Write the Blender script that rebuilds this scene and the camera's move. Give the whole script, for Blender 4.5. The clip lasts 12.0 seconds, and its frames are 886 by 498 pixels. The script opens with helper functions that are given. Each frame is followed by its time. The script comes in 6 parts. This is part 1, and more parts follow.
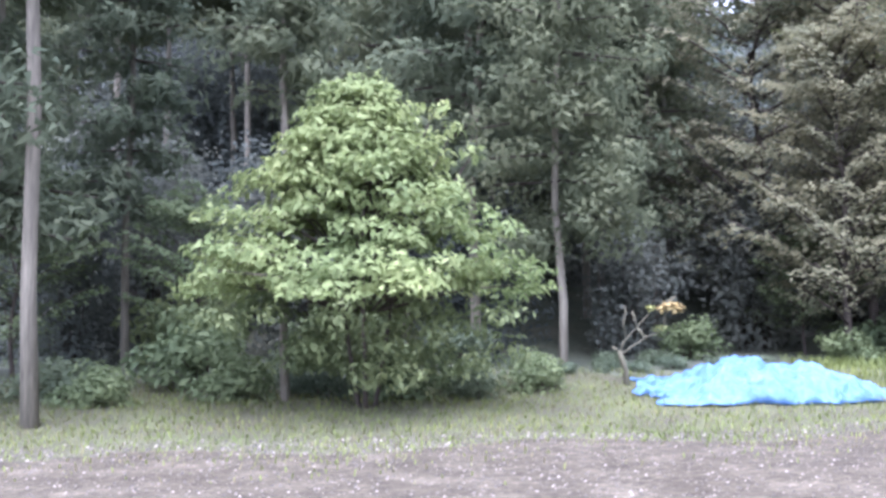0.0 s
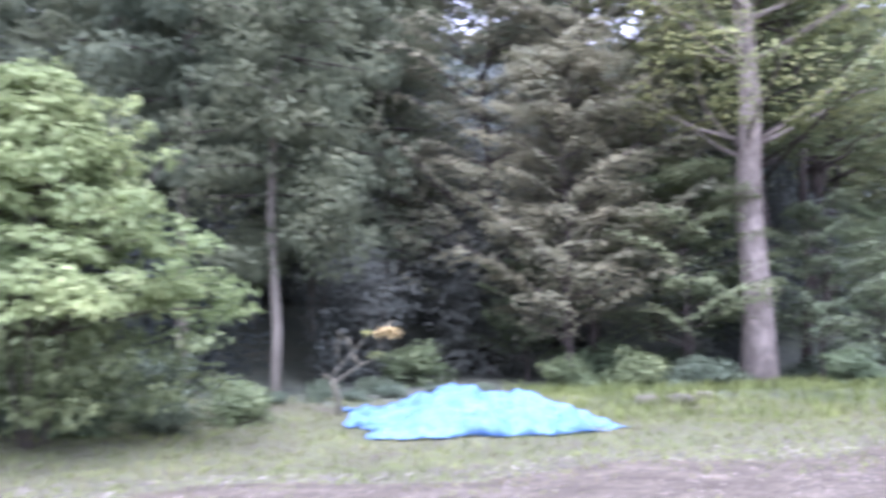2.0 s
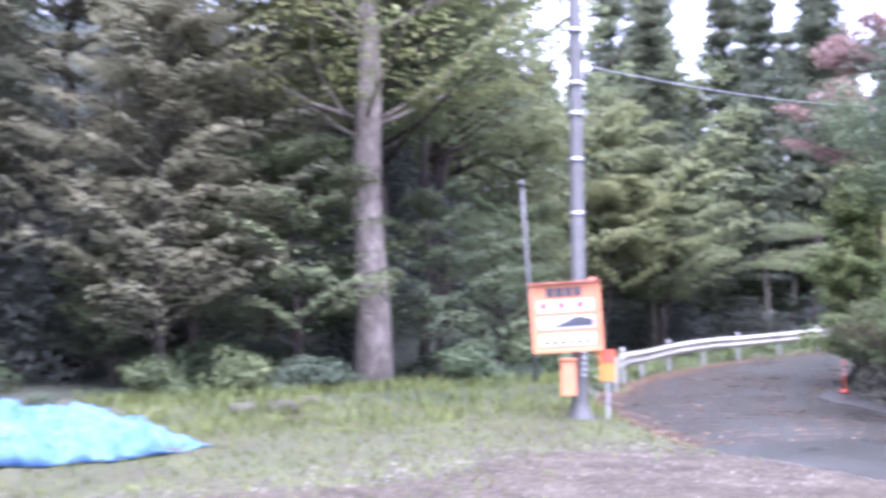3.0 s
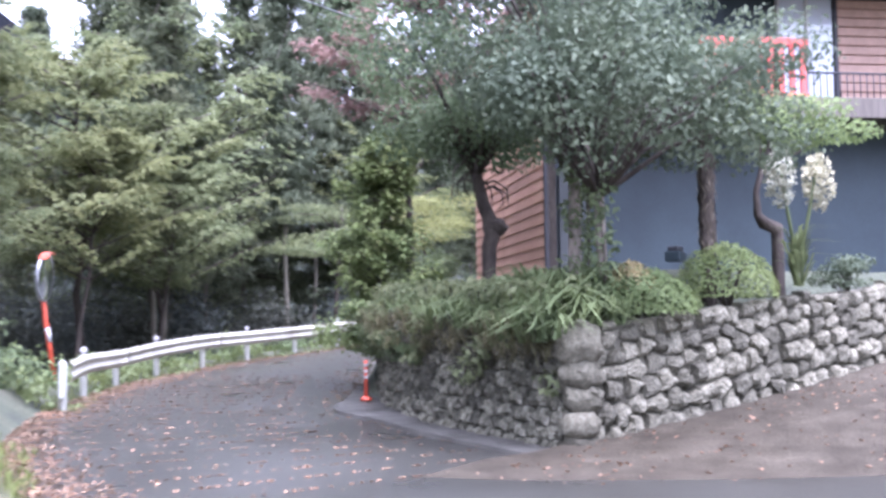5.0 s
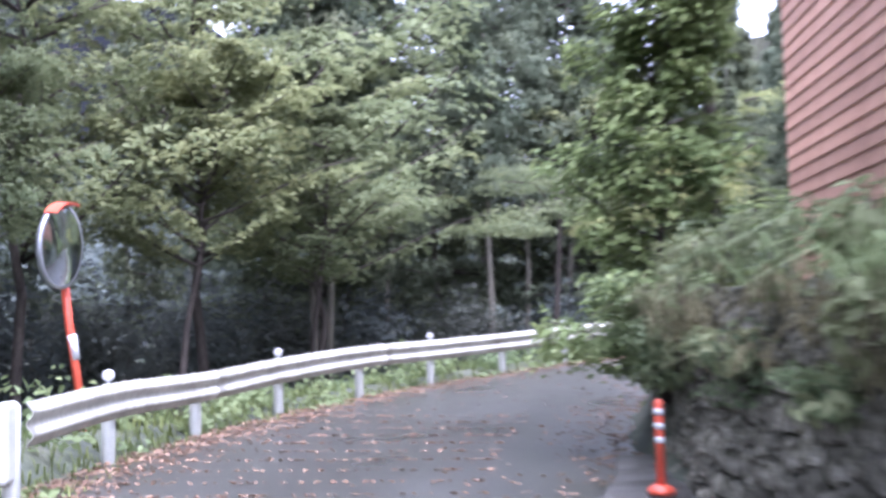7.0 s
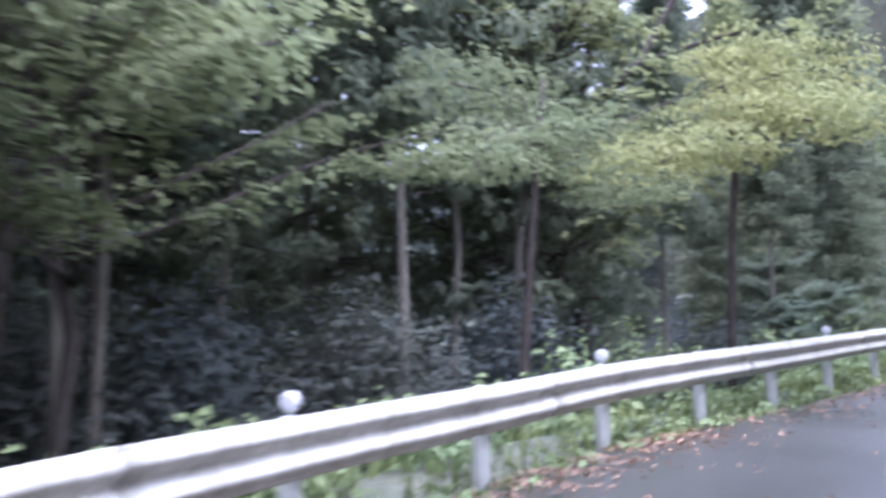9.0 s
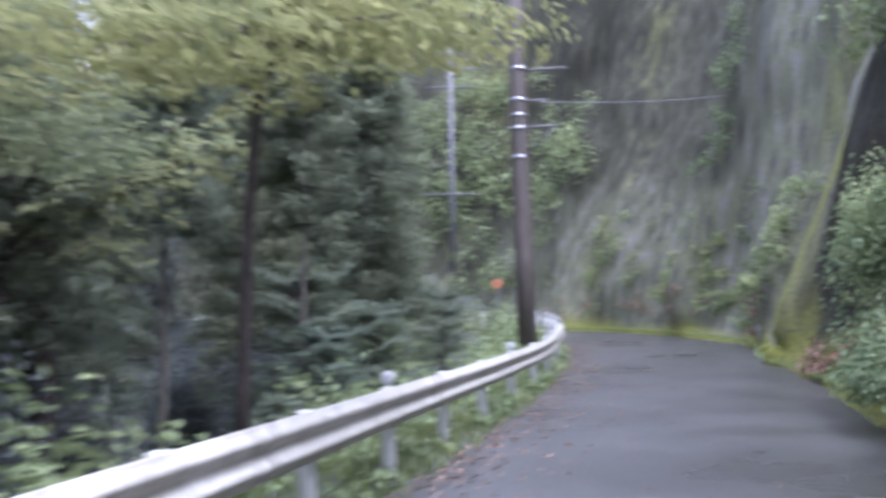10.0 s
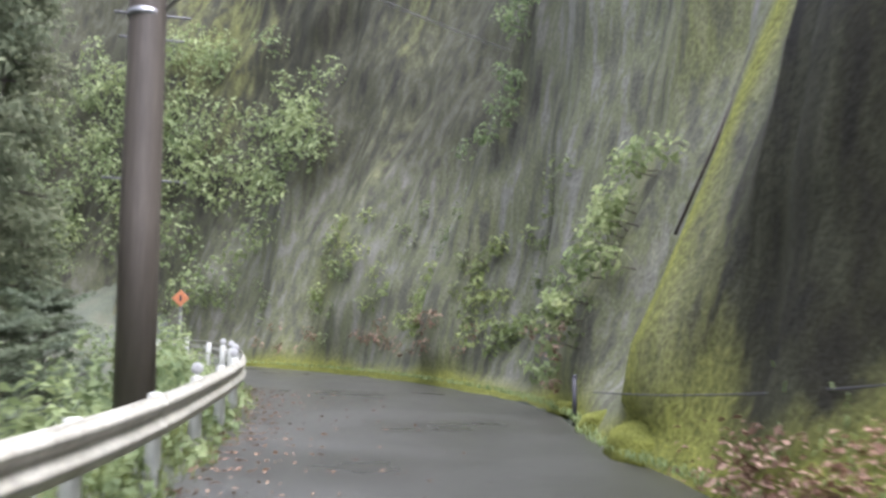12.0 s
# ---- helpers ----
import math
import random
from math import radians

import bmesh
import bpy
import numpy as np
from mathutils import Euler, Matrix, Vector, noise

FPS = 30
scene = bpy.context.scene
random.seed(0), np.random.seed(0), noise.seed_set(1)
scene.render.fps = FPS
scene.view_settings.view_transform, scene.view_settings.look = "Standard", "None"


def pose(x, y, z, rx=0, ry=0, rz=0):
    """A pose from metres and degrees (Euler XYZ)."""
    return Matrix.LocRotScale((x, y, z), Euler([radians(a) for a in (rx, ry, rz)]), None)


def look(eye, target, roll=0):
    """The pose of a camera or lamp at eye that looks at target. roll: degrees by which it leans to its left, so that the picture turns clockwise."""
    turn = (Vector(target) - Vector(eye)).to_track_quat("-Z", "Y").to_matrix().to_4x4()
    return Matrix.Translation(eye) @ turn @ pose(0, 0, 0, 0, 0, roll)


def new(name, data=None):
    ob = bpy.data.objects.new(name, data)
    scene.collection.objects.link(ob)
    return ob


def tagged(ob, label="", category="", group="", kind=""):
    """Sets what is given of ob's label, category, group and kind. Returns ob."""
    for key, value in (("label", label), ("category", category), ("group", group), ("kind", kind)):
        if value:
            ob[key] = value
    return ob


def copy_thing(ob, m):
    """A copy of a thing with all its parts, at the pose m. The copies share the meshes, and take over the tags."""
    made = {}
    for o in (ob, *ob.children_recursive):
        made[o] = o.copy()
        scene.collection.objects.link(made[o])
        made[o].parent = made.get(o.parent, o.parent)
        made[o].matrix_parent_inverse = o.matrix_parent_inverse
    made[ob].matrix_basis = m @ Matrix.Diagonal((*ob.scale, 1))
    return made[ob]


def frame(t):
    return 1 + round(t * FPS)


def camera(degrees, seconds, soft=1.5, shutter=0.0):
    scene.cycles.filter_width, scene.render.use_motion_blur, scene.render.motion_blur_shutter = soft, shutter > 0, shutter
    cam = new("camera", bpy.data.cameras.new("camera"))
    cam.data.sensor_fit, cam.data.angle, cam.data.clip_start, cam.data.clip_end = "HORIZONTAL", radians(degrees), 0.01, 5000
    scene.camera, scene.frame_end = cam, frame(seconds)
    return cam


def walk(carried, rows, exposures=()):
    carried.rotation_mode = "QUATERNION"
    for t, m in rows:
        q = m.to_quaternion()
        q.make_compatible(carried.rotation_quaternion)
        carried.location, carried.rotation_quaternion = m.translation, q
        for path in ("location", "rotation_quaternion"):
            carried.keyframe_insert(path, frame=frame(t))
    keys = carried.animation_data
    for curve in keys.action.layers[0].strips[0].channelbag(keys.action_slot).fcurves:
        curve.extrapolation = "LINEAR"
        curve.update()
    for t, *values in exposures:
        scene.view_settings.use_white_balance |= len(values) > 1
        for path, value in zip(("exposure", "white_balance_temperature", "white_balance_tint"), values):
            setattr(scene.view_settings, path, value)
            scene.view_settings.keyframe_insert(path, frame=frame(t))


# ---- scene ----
cam = camera(45.2, 12.0, soft=3.0, shutter=0.5)
PATH = [
    (0.0, pose(0.000, 0.000, 1.251, 93.34, 0.53, -0.00)),
    (0.5, pose(0.011, 0.050, 1.260, 93.30, 0.57, -0.38)),
    (1.0, pose(0.057, 0.134, 1.259, 93.46, 0.54, -1.43)),
    (1.5, pose(0.206, 0.412, 1.262, 94.24, 0.22, -4.81)),
    (2.0, pose(0.605, 1.105, 1.295, 94.39, 0.12, -13.53)),
    (2.5, pose(1.200, 2.038, 1.331, 94.38, 0.27, -23.95)),
    (3.0, pose(1.891, 2.957, 1.326, 94.02, 0.34, -33.08)),
    (3.5, pose(2.713, 3.793, 1.282, 93.82, 0.69, -42.14)),
    (3.7, pose(3.129, 4.136, 1.270, 93.83, 0.23, -45.09)),
    (4.2, pose(4.308, 4.997, 1.242, 93.93, -0.02, -51.18)),
    (4.75, pose(5.761, 5.928, 1.207, 93.84, 0.35, -56.27)),
    (5.3, pose(7.488, 6.993, 1.157, 93.61, 0.94, -58.47)),
    (5.5, pose(8.144, 7.417, 1.135, 93.65, 0.91, -57.97)),
    (6.0, pose(9.853, 8.709, 1.093, 94.17, 0.99, -56.19)),
    (6.5, pose(11.633, 10.302, 1.051, 94.20, 1.69, -52.17)),
    (6.7, pose(12.350, 11.018, 1.036, 94.37, 1.70, -49.97)),
    (7.2, pose(14.095, 12.827, 1.053, 94.47, 0.98, -44.60)),
    (7.75, pose(16.027, 14.991, 1.134, 94.34, 0.78, -42.19)),
    (8.3, pose(18.281, 17.297, 1.213, 94.18, 1.13, -45.06)),
    (8.5, pose(19.209, 18.146, 1.228, 94.20, 0.96, -46.77)),
    (9.0, pose(21.620, 20.027, 1.284, 95.02, 0.10, -53.61)),
    (9.5, pose(24.228, 21.255, 1.413, 95.46, -0.00, -65.26)),
    (10.0, pose(27.026, 22.027, 1.573, 95.91, 0.87, -78.73)),
    (10.5, pose(29.537, 22.147, 1.691, 96.27, 1.01, -87.36)),
    (11.0, pose(32.009, 22.197, 1.752, 96.88, 0.56, -91.25)),
    (11.5, pose(34.523, 22.143, 1.837, 97.51, -0.36, -92.21)),
    (12.0, pose(37.298, 22.058, 1.967, 97.71, -0.92, -92.38)),
]

EXPOSURES = [(0.0, 3.04, 5350, 28), (2.0, 3.1, 5240, 35), (3.5, 3.06, 5210, 39), (5.3, 3.1, 5330, 33), (6.0, 3.22, 5300, 33), (6.5, 3.22, 5280, 33), (8.5, 2.98, 5040, 32), (9.5, 2.78, 5130, 32), (10.0, 2.62, 5180, 32), (11.0, 2.74, 5380, 31), (11.5, 2.74, 5420, 27), (12.0, 2.74, 5880, 21)]
walk(cam, PATH, EXPOSURES)

# ---------------------------------------------------------------- light
world = bpy.data.worlds.new("overcast_sky")
scene.world = world
world.use_nodes = True
wn = world.node_tree.nodes
wl = world.node_tree.links
wn.clear()
sky = wn.new("ShaderNodeTexSky")
sky.sky_type, sky.sun_disc = "NISHITA", False
sky.sun_elevation, sky.sun_rotation = radians(73), radians(196)
sky.air_density, sky.dust_density, sky.ozone_density = 1.2, 4.0, 1.0
hsv = wn.new("ShaderNodeHueSaturation")
hsv.inputs["Saturation"].default_value = 0.25
bg = wn.new("ShaderNodeBackground")
bg.inputs["Strength"].default_value = 0.15
wo = wn.new("ShaderNodeOutputWorld")
wl.new(sky.outputs[0], hsv.inputs["Color"])
wl.new(hsv.outputs[0], bg.inputs["Color"])
wl.new(bg.outputs[0], wo.inputs["Surface"])
sun_data = bpy.data.lights.new("sun", "SUN")
sun_data.energy, sun_data.angle, sun_data.color = 0.9, radians(60), (1.0, 0.97, 0.93)
sun = new("sun", sun_data)
sun.matrix_world = look((0, 0, 30), (2.6, 9, 0))

# ---------------------------------------------------------------- materials


def mat(name, build):
    m = bpy.data.materials.new(name)
    m.use_nodes = True
    nt = m.node_tree
    nt.nodes.clear()
    out = nt.nodes.new("ShaderNodeOutputMaterial")
    build(nt, out)
    return m


def node(nt, kind, **values):
    n = nt.nodes.new(kind)
    for k, v in values.items():
        n.inputs[k.replace("_", " ")].default_value = v
    return n


def ramp(nt, src, stops):
    r = nt.nodes.new("ShaderNodeValToRGB")
    e = r.color_ramp.elements
    while len(e) > 1:
        e.remove(e[-1])
    e[0].position, e[0].color = stops[0][0], (*stops[0][1], 1)
    for p, c in stops[1:]:
        k = e.new(p)
        k.color = (*c, 1)
    nt.links.new(src, r.inputs["Fac"])
    return r.outputs["Color"]


def mix(nt, fac, a, b, mode="MIX"):
    m = nt.nodes.new("ShaderNodeMix")
    m.data_type, m.blend_type = "RGBA", mode
    for sock, v in ((m.inputs[0], fac), (m.inputs[6], a), (m.inputs[7], b)):
        if hasattr(v, "is_output"):
            nt.links.new(v, sock)
        else:
            sock.default_value = v if isinstance(v, float) else (*v, 1)
    return m.outputs[2]


def noise_tex(nt, scale, detail=4.0, coord="Object", rough=0.6, stretch=(1, 1, 1)):
    tc = nt.nodes.new("ShaderNodeTexCoord")
    mp = nt.nodes.new("ShaderNodeMapping")
    mp.inputs["Scale"].default_value = stretch
    nt.links.new(tc.outputs[coord], mp.inputs["Vector"])
    n = node(nt, "ShaderNodeTexNoise", Scale=scale, Detail=detail, Roughness=rough)
    nt.links.new(mp.outputs[0], n.inputs["Vector"])
    return n.outputs["Fac"]


def surface(name, stops, scale=3.0, fine=40.0, rough=0.8, bump=0.3, metal=0.0, stretch=(1, 1, 1), fine_mix=0.35, depth=0.02, spec=0.5, var=0.0, wet=None):
    """Noise-coloured surface with broad stains, fine grain and relief."""
    def build(nt, out):
        big = noise_tex(nt, scale, 5.0, stretch=stretch)
        small = noise_tex(nt, fine, 3.0, stretch=stretch)
        col = ramp(nt, big, stops)
        g = ramp(nt, small, [(0.3, (0.45, 0.45, 0.45)), (0.7, (1.35, 1.35, 1.35))])
        col = mix(nt, fine_mix, col, mix(nt, 1.0, col, g, "MULTIPLY"))
        if var:
            oi = nt.nodes.new("ShaderNodeObjectInfo")
            v = ramp(nt, oi.outputs["Random"], [(0, (1 - var,) * 3), (1, (1 + var,) * 3)])
            col = mix(nt, 1.0, col, v, "MULTIPLY")
        p = node(nt, "ShaderNodeBsdfPrincipled", Roughness=rough, Metallic=metal)
        p.inputs["Specular IOR Level"].default_value = spec
        nt.links.new(col, p.inputs["Base Color"])
        if wet:
            r = ramp(nt, noise_tex(nt, wet[0], 3.0), [(0.35, (wet[1],) * 3), (0.65, (wet[2],) * 3)])
            nt.links.new(r, p.inputs["Roughness"])
        b = node(nt, "ShaderNodeBump", Strength=bump, Distance=depth)
        nt.links.new(small, b.inputs["Height"])
        nt.links.new(b.outputs[0], p.inputs["Normal"])
        nt.links.new(p.outputs[0], out.inputs[0])
    return mat(name, build)


def leaf_mat(name, dark, mid, light, gloss=0.35, through_light=0.35, spread=0.6):
    """Leaves: each differs a little, light passes through them, wet gloss on top."""
    dark, mid, light = [tuple(0.82 * v + 0.18 * (0.4 * c[0] + 0.6 * c[1]) for v in c) for c in (dark, mid, light)]
    dark, light = [tuple(spread * v + (1 - spread) * u for v, u in zip(c, mid)) for c in (dark, light)]
    def build(nt, out):
        geo = nt.nodes.new("ShaderNodeNewGeometry")
        col = ramp(nt, geo.outputs["Random Per Island"], [(0.0, dark), (0.55, mid), (1.0, light)])
        oi = nt.nodes.new("ShaderNodeObjectInfo")
        v = ramp(nt, oi.outputs["Random"], [(0, (0.85, 0.9, 0.95)), (1, (1.12, 1.08, 1.0))])
        patch = ramp(nt, noise_tex(nt, 0.7, 2.0), [(0.3, (0.75, 0.8, 0.8)), (0.7, (1.2, 1.15, 1.1))])
        col = mix(nt, 1.0, mix(nt, 1.0, col, v, "MULTIPLY"), patch, "MULTIPLY")
        p = node(nt, "ShaderNodeBsdfPrincipled", Roughness=gloss + 0.2)
        p.inputs["Specular IOR Level"].default_value = 0.2
        nt.links.new(col, p.inputs["Base Color"])
        tr = nt.nodes.new("ShaderNodeBsdfTranslucent")
        nt.links.new(col, tr.inputs["Color"])
        ms = nt.nodes.new("ShaderNodeMixShader")
        ms.inputs[0].default_value = through_light
        nt.links.new(p.outputs[0], ms.inputs[1])
        nt.links.new(tr.outputs[0], ms.inputs[2])
        nt.links.new(ms.outputs[0], out.inputs[0])
    return mat(name, build)


def plain(name, color, rough=0.5, metal=0.0, var=0.12, scale=6.0, bump=0.1):
    lo = tuple(c * (1 - var) for c in color)
    hi = tuple(min(1.0, c * (1 + var)) for c in color)
    return surface(name, [(0.3, lo), (0.7, hi)], scale=scale, fine=60, rough=rough, metal=metal, bump=bump, fine_mix=0.2, depth=0.004)


M_ASPHALT = surface("wet_asphalt", [(0.3, (0.026, 0.026, 0.022)), (0.7, (0.043, 0.043, 0.036))], scale=0.5, fine=90, rough=0.3, bump=0.3, wet=(0.5, 0.27, 0.34), depth=0.008)
def build_pebble(nt, out):
    geo = nt.nodes.new("ShaderNodeNewGeometry")
    col = ramp(nt, geo.outputs["Random Per Island"], [(0.0, (0.025, 0.021, 0.015)), (0.5, (0.07, 0.059, 0.046)), (0.85, (0.125, 0.107, 0.088)), (1.0, (0.24, 0.215, 0.18))])
    g = ramp(nt, noise_tex(nt, 60.0, 3.0), [(0.3, (0.7, 0.7, 0.7)), (0.7, (1.2, 1.2, 1.2))])
    p = node(nt, "ShaderNodeBsdfPrincipled", Roughness=0.7)
    nt.links.new(mix(nt, 1.0, col, g, "MULTIPLY"), p.inputs["Base Color"])
    nt.links.new(p.outputs[0], out.inputs[0])


M_PEBBLE = mat("pebbles", build_pebble)
M_CONCRETE = surface("wet_concrete", [(0.3, (0.03, 0.025, 0.017)), (0.5, (0.046, 0.039, 0.027)), (0.7, (0.07, 0.06, 0.043))], scale=2.2, fine=30, rough=0.7, bump=0.8, fine_mix=0.8, depth=0.02, wet=(1.5, 0.55, 0.85), spec=0.15)
M_GRAVEL = surface("gravel", [(0.3, (0.036, 0.03, 0.02)), (0.55, (0.064, 0.055, 0.038)), (0.75, (0.11, 0.096, 0.07))], scale=2.0, fine=15, rough=0.9, bump=1.0, fine_mix=0.95, depth=0.04, spec=0.2)
M_SOIL = surface("forest_floor", [(0.3, (0.03, 0.035, 0.025)), (0.5, (0.05, 0.06, 0.035)), (0.7, (0.08, 0.08, 0.05))], scale=0.9, fine=14, rough=0.95, bump=0.8, fine_mix=0.7, depth=0.06)
M_TURF = surface("rough_turf", [(0.25, (0.045, 0.037, 0.024)), (0.45, (0.05, 0.051, 0.022)), (0.7, (0.064, 0.072, 0.024))], scale=1.1, fine=25, rough=0.95, bump=0.8, fine_mix=0.7, depth=0.05)
M_STONE = surface("field_stone", [(0.25, (0.05, 0.047, 0.031)), (0.42, (0.105, 0.099, 0.07)), (0.58, (0.15, 0.143, 0.104)), (0.8, (0.225, 0.215, 0.16))], scale=7.0, fine=26, rough=0.85, bump=1.0, fine_mix=0.9, depth=0.03, var=0.4, spec=0.2)
M_DARKSTONE = surface("mossy_field_stone", [(0.25, (0.045, 0.045, 0.03)), (0.42, (0.1, 0.098, 0.07)), (0.58, (0.17, 0.165, 0.125)), (0.8, (0.25, 0.24, 0.19))], scale=7.0, fine=26, rough=0.9, bump=1.0, fine_mix=0.9, depth=0.03, var=0.45, spec=0.2)
M_MORTAR = surface("wall_core", [(0.3, (0.045, 0.042, 0.03)), (0.7, (0.11, 0.105, 0.07))], scale=3, fine=25, rough=0.95, bump=0.6)
def build_slope(nt, out):
    """Bare streaked rock, dark brown rock with shade painted in, and moss, spread by where they lie on the slope."""
    big = noise_tex(nt, 0.5, 5.0, stretch=(1, 1, 0.22))
    streak = noise_tex(nt, 3.2, 6.0, stretch=(1, 1, 0.1), rough=0.62)
    small = noise_tex(nt, 26.0, 4.0, stretch=(1, 1, 0.5))
    rock = ramp(nt, streak, [(0.28, (0.045, 0.045, 0.034)), (0.42, (0.086, 0.088, 0.062)), (0.5, (0.11, 0.12, 0.064)), (0.58, (0.13, 0.13, 0.103)), (0.72, (0.18, 0.178, 0.15))])
    dark_rock_shade = ramp(nt, streak, [(0.3, (0.007, 0.0065, 0.004)), (0.5, (0.014, 0.013, 0.007)), (0.62, (0.024, 0.026, 0.01)), (0.8, (0.034, 0.031, 0.018))])
    moss = ramp(nt, small, [(0.25, (0.075, 0.085, 0.02)), (0.5, (0.14, 0.15, 0.034)), (0.75, (0.21, 0.215, 0.05))])
    at_ = nt.nodes.new("ShaderNodeVertexColor")
    at_.layer_name = "moss_shade"
    sep = nt.nodes.new("ShaderNodeSeparateColor")
    nt.links.new(at_.outputs[0], sep.inputs[0])
    col = mix(nt, sep.outputs[1], rock, dark_rock_shade)
    add = nt.nodes.new("ShaderNodeMath")
    add.operation = "ADD"
    nt.links.new(sep.outputs[0], add.inputs[0])
    half = node(nt, "ShaderNodeMix")
    half.inputs[0].default_value = 0.5
    nt.links.new(big, half.inputs[2])
    nt.links.new(streak, half.inputs[3])
    nt.links.new(half.outputs[0], add.inputs[1])
    m = ramp(nt, add.outputs[0], [(0.62, (0, 0, 0)), (0.95, (1, 1, 1))])
    col = mix(nt, m, col, moss)
    g = ramp(nt, small, [(0.3, (0.55, 0.55, 0.55)), (0.7, (1.3, 1.3, 1.3))])
    col = mix(nt, 0.8, col, mix(nt, 1.0, col, g, "MULTIPLY"))
    p = node(nt, "ShaderNodeBsdfPrincipled", Roughness=0.85)
    p.inputs["Specular IOR Level"].default_value = 0.1
    nt.links.new(col, p.inputs["Base Color"])
    b = node(nt, "ShaderNodeBump", Strength=0.4, Distance=0.05)
    nt.links.new(small, b.inputs["Height"])
    nt.links.new(b.outputs[0], p.inputs["Normal"])
    nt.links.new(p.outputs[0], out.inputs[0])


M_SLOPE = mat("mossy_cut_slope", build_slope)
M_MOSS = surface("moss", [(0.25, (0.07, 0.08, 0.018)), (0.5, (0.13, 0.14, 0.03)), (0.75, (0.2, 0.21, 0.045))], scale=1.6, fine=30, rough=1.0, bump=0.9, fine_mix=0.5, depth=0.05, spec=0.1)
M_CEDAR = surface("cedar_bark", [(0.3, (0.1, 0.09, 0.068)), (0.7, (0.205, 0.187, 0.145))], scale=4, fine=22, rough=0.9, bump=0.8, stretch=(1, 1, 0.12), fine_mix=0.6, var=0.3)
M_PALEBARK = surface("pale_bark", [(0.3, (0.12, 0.1, 0.08)), (0.55, (0.22, 0.19, 0.155)), (0.8, (0.33, 0.29, 0.24))], scale=5, fine=14, rough=0.9, bump=0.9, stretch=(1, 1, 0.5), fine_mix=0.7, var=0.15)
M_DARKBARK = surface("dark_bark", [(0.3, (0.035, 0.03, 0.026)), (0.7, (0.095, 0.08, 0.066))], scale=5, fine=24, rough=0.95, bump=0.8, stretch=(1, 1, 0.4), fine_mix=0.5, spec=0.15)
M_BROWNPOLE = surface("brown_pole", [(0.3, (0.07, 0.058, 0.044)), (0.7, (0.13, 0.11, 0.088))], scale=3, fine=30, rough=0.6, bump=0.4, stretch=(1, 1, 0.1))
M_GREYPOLE = surface("concrete_pole", [(0.3, (0.068, 0.068, 0.06)), (0.7, (0.105, 0.106, 0.096))], scale=3, fine=40, rough=0.6, bump=0.2, stretch=(1, 1, 0.3))
M_RAIL = surface("weathered_white_steel", [(0.22, (0.15, 0.14, 0.1)), (0.4, (0.3, 0.293, 0.235)), (0.68, (0.42, 0.415, 0.345))], scale=2.6, fine=22, rough=0.4, bump=0.1, stretch=(1, 1, 0.35), fine_mix=0.65, depth=0.004)
M_POST = plain("white_post_paint", (0.4, 0.41, 0.36), 0.45)
M_TARP = surface("blue_tarpaulin", [(0.25, (0.045, 0.1, 0.21)), (0.5, (0.068, 0.135, 0.255)), (0.72, (0.095, 0.17, 0.3))], scale=3.0, fine=12, rough=0.65, bump=0.6, fine_mix=0.3, spec=0.2)
M_ORANGE = plain("orange_paint", (0.56, 0.215, 0.095), 0.5)
M_WHITE = plain("white_paint", (0.46, 0.46, 0.45), 0.5)
M_INK = plain("grey_ink", (0.045, 0.047, 0.055), 0.6)
M_SALMON = plain("salmon_shutter", (0.42, 0.27, 0.2), 0.6)
M_BLACK = plain("black_paint", (0.03, 0.03, 0.035), 0.5)
M_RED = plain("red_paint", (0.55, 0.09, 0.07), 0.5)
M_DELIN = plain("orange_red_plastic", (0.55, 0.09, 0.045), 0.4)
M_CAP = plain("red_brown_strip", (0.3, 0.1, 0.055), 0.5)
M_KERB = surface("kerb_concrete", [(0.3, (0.038, 0.037, 0.031)), (0.7, (0.075, 0.073, 0.062))], scale=1.5, fine=40, rough=0.6, bump=0.4, wet=(1.5, 0.4, 0.7), spec=0.3)
M_YELLOW = plain("yellow_paint", (0.4, 0.2, 0.035), 0.5)
M_SIDING = surface("orange_siding", [(0.3, (0.4, 0.215, 0.135)), (0.7, (0.5, 0.29, 0.19))], scale=1.2, fine=35, rough=0.7, bump=0.2, var=0.18)
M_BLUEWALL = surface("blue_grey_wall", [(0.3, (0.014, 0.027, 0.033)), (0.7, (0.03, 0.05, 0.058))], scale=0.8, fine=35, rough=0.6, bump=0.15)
M_PALEWALL = plain("pale_panel", (0.055, 0.062, 0.06), 0.6)
M_ROOF = plain("dark_roof", (0.07, 0.06, 0.06), 0.6)
M_FARPOLE = plain("weathered_concrete", (0.1, 0.1, 0.1), 0.7)
M_STEEL = plain("galvanised_steel", (0.35, 0.36, 0.37), 0.4, 0.7)
M_WIRE = plain("black_cable", (0.04, 0.04, 0.045), 0.6)
M_DEADWOOD = plain("lichen_wood", (0.085, 0.08, 0.05), 0.9, var=0.4)


def build_mirror(nt, out):
    p = node(nt, "ShaderNodeBsdfPrincipled", Roughness=0.08, Metallic=1.0)
    p.inputs["Base Color"].default_value = (0.62, 0.66, 0.7, 1)
    nt.links.new(p.outputs[0], out.inputs[0])


def build_glass(nt, out):
    p = node(nt, "ShaderNodeBsdfPrincipled", Roughness=0.05)
    p.inputs["Base Color"].default_value = (0.5, 0.54, 0.58, 1)
    p.inputs["Specular IOR Level"].default_value = 0.8
    nt.links.new(p.outputs[0], out.inputs[0])


M_MIRROR = mat("convex_mirror", build_mirror)
M_GLASS = mat("window_glass", build_glass)

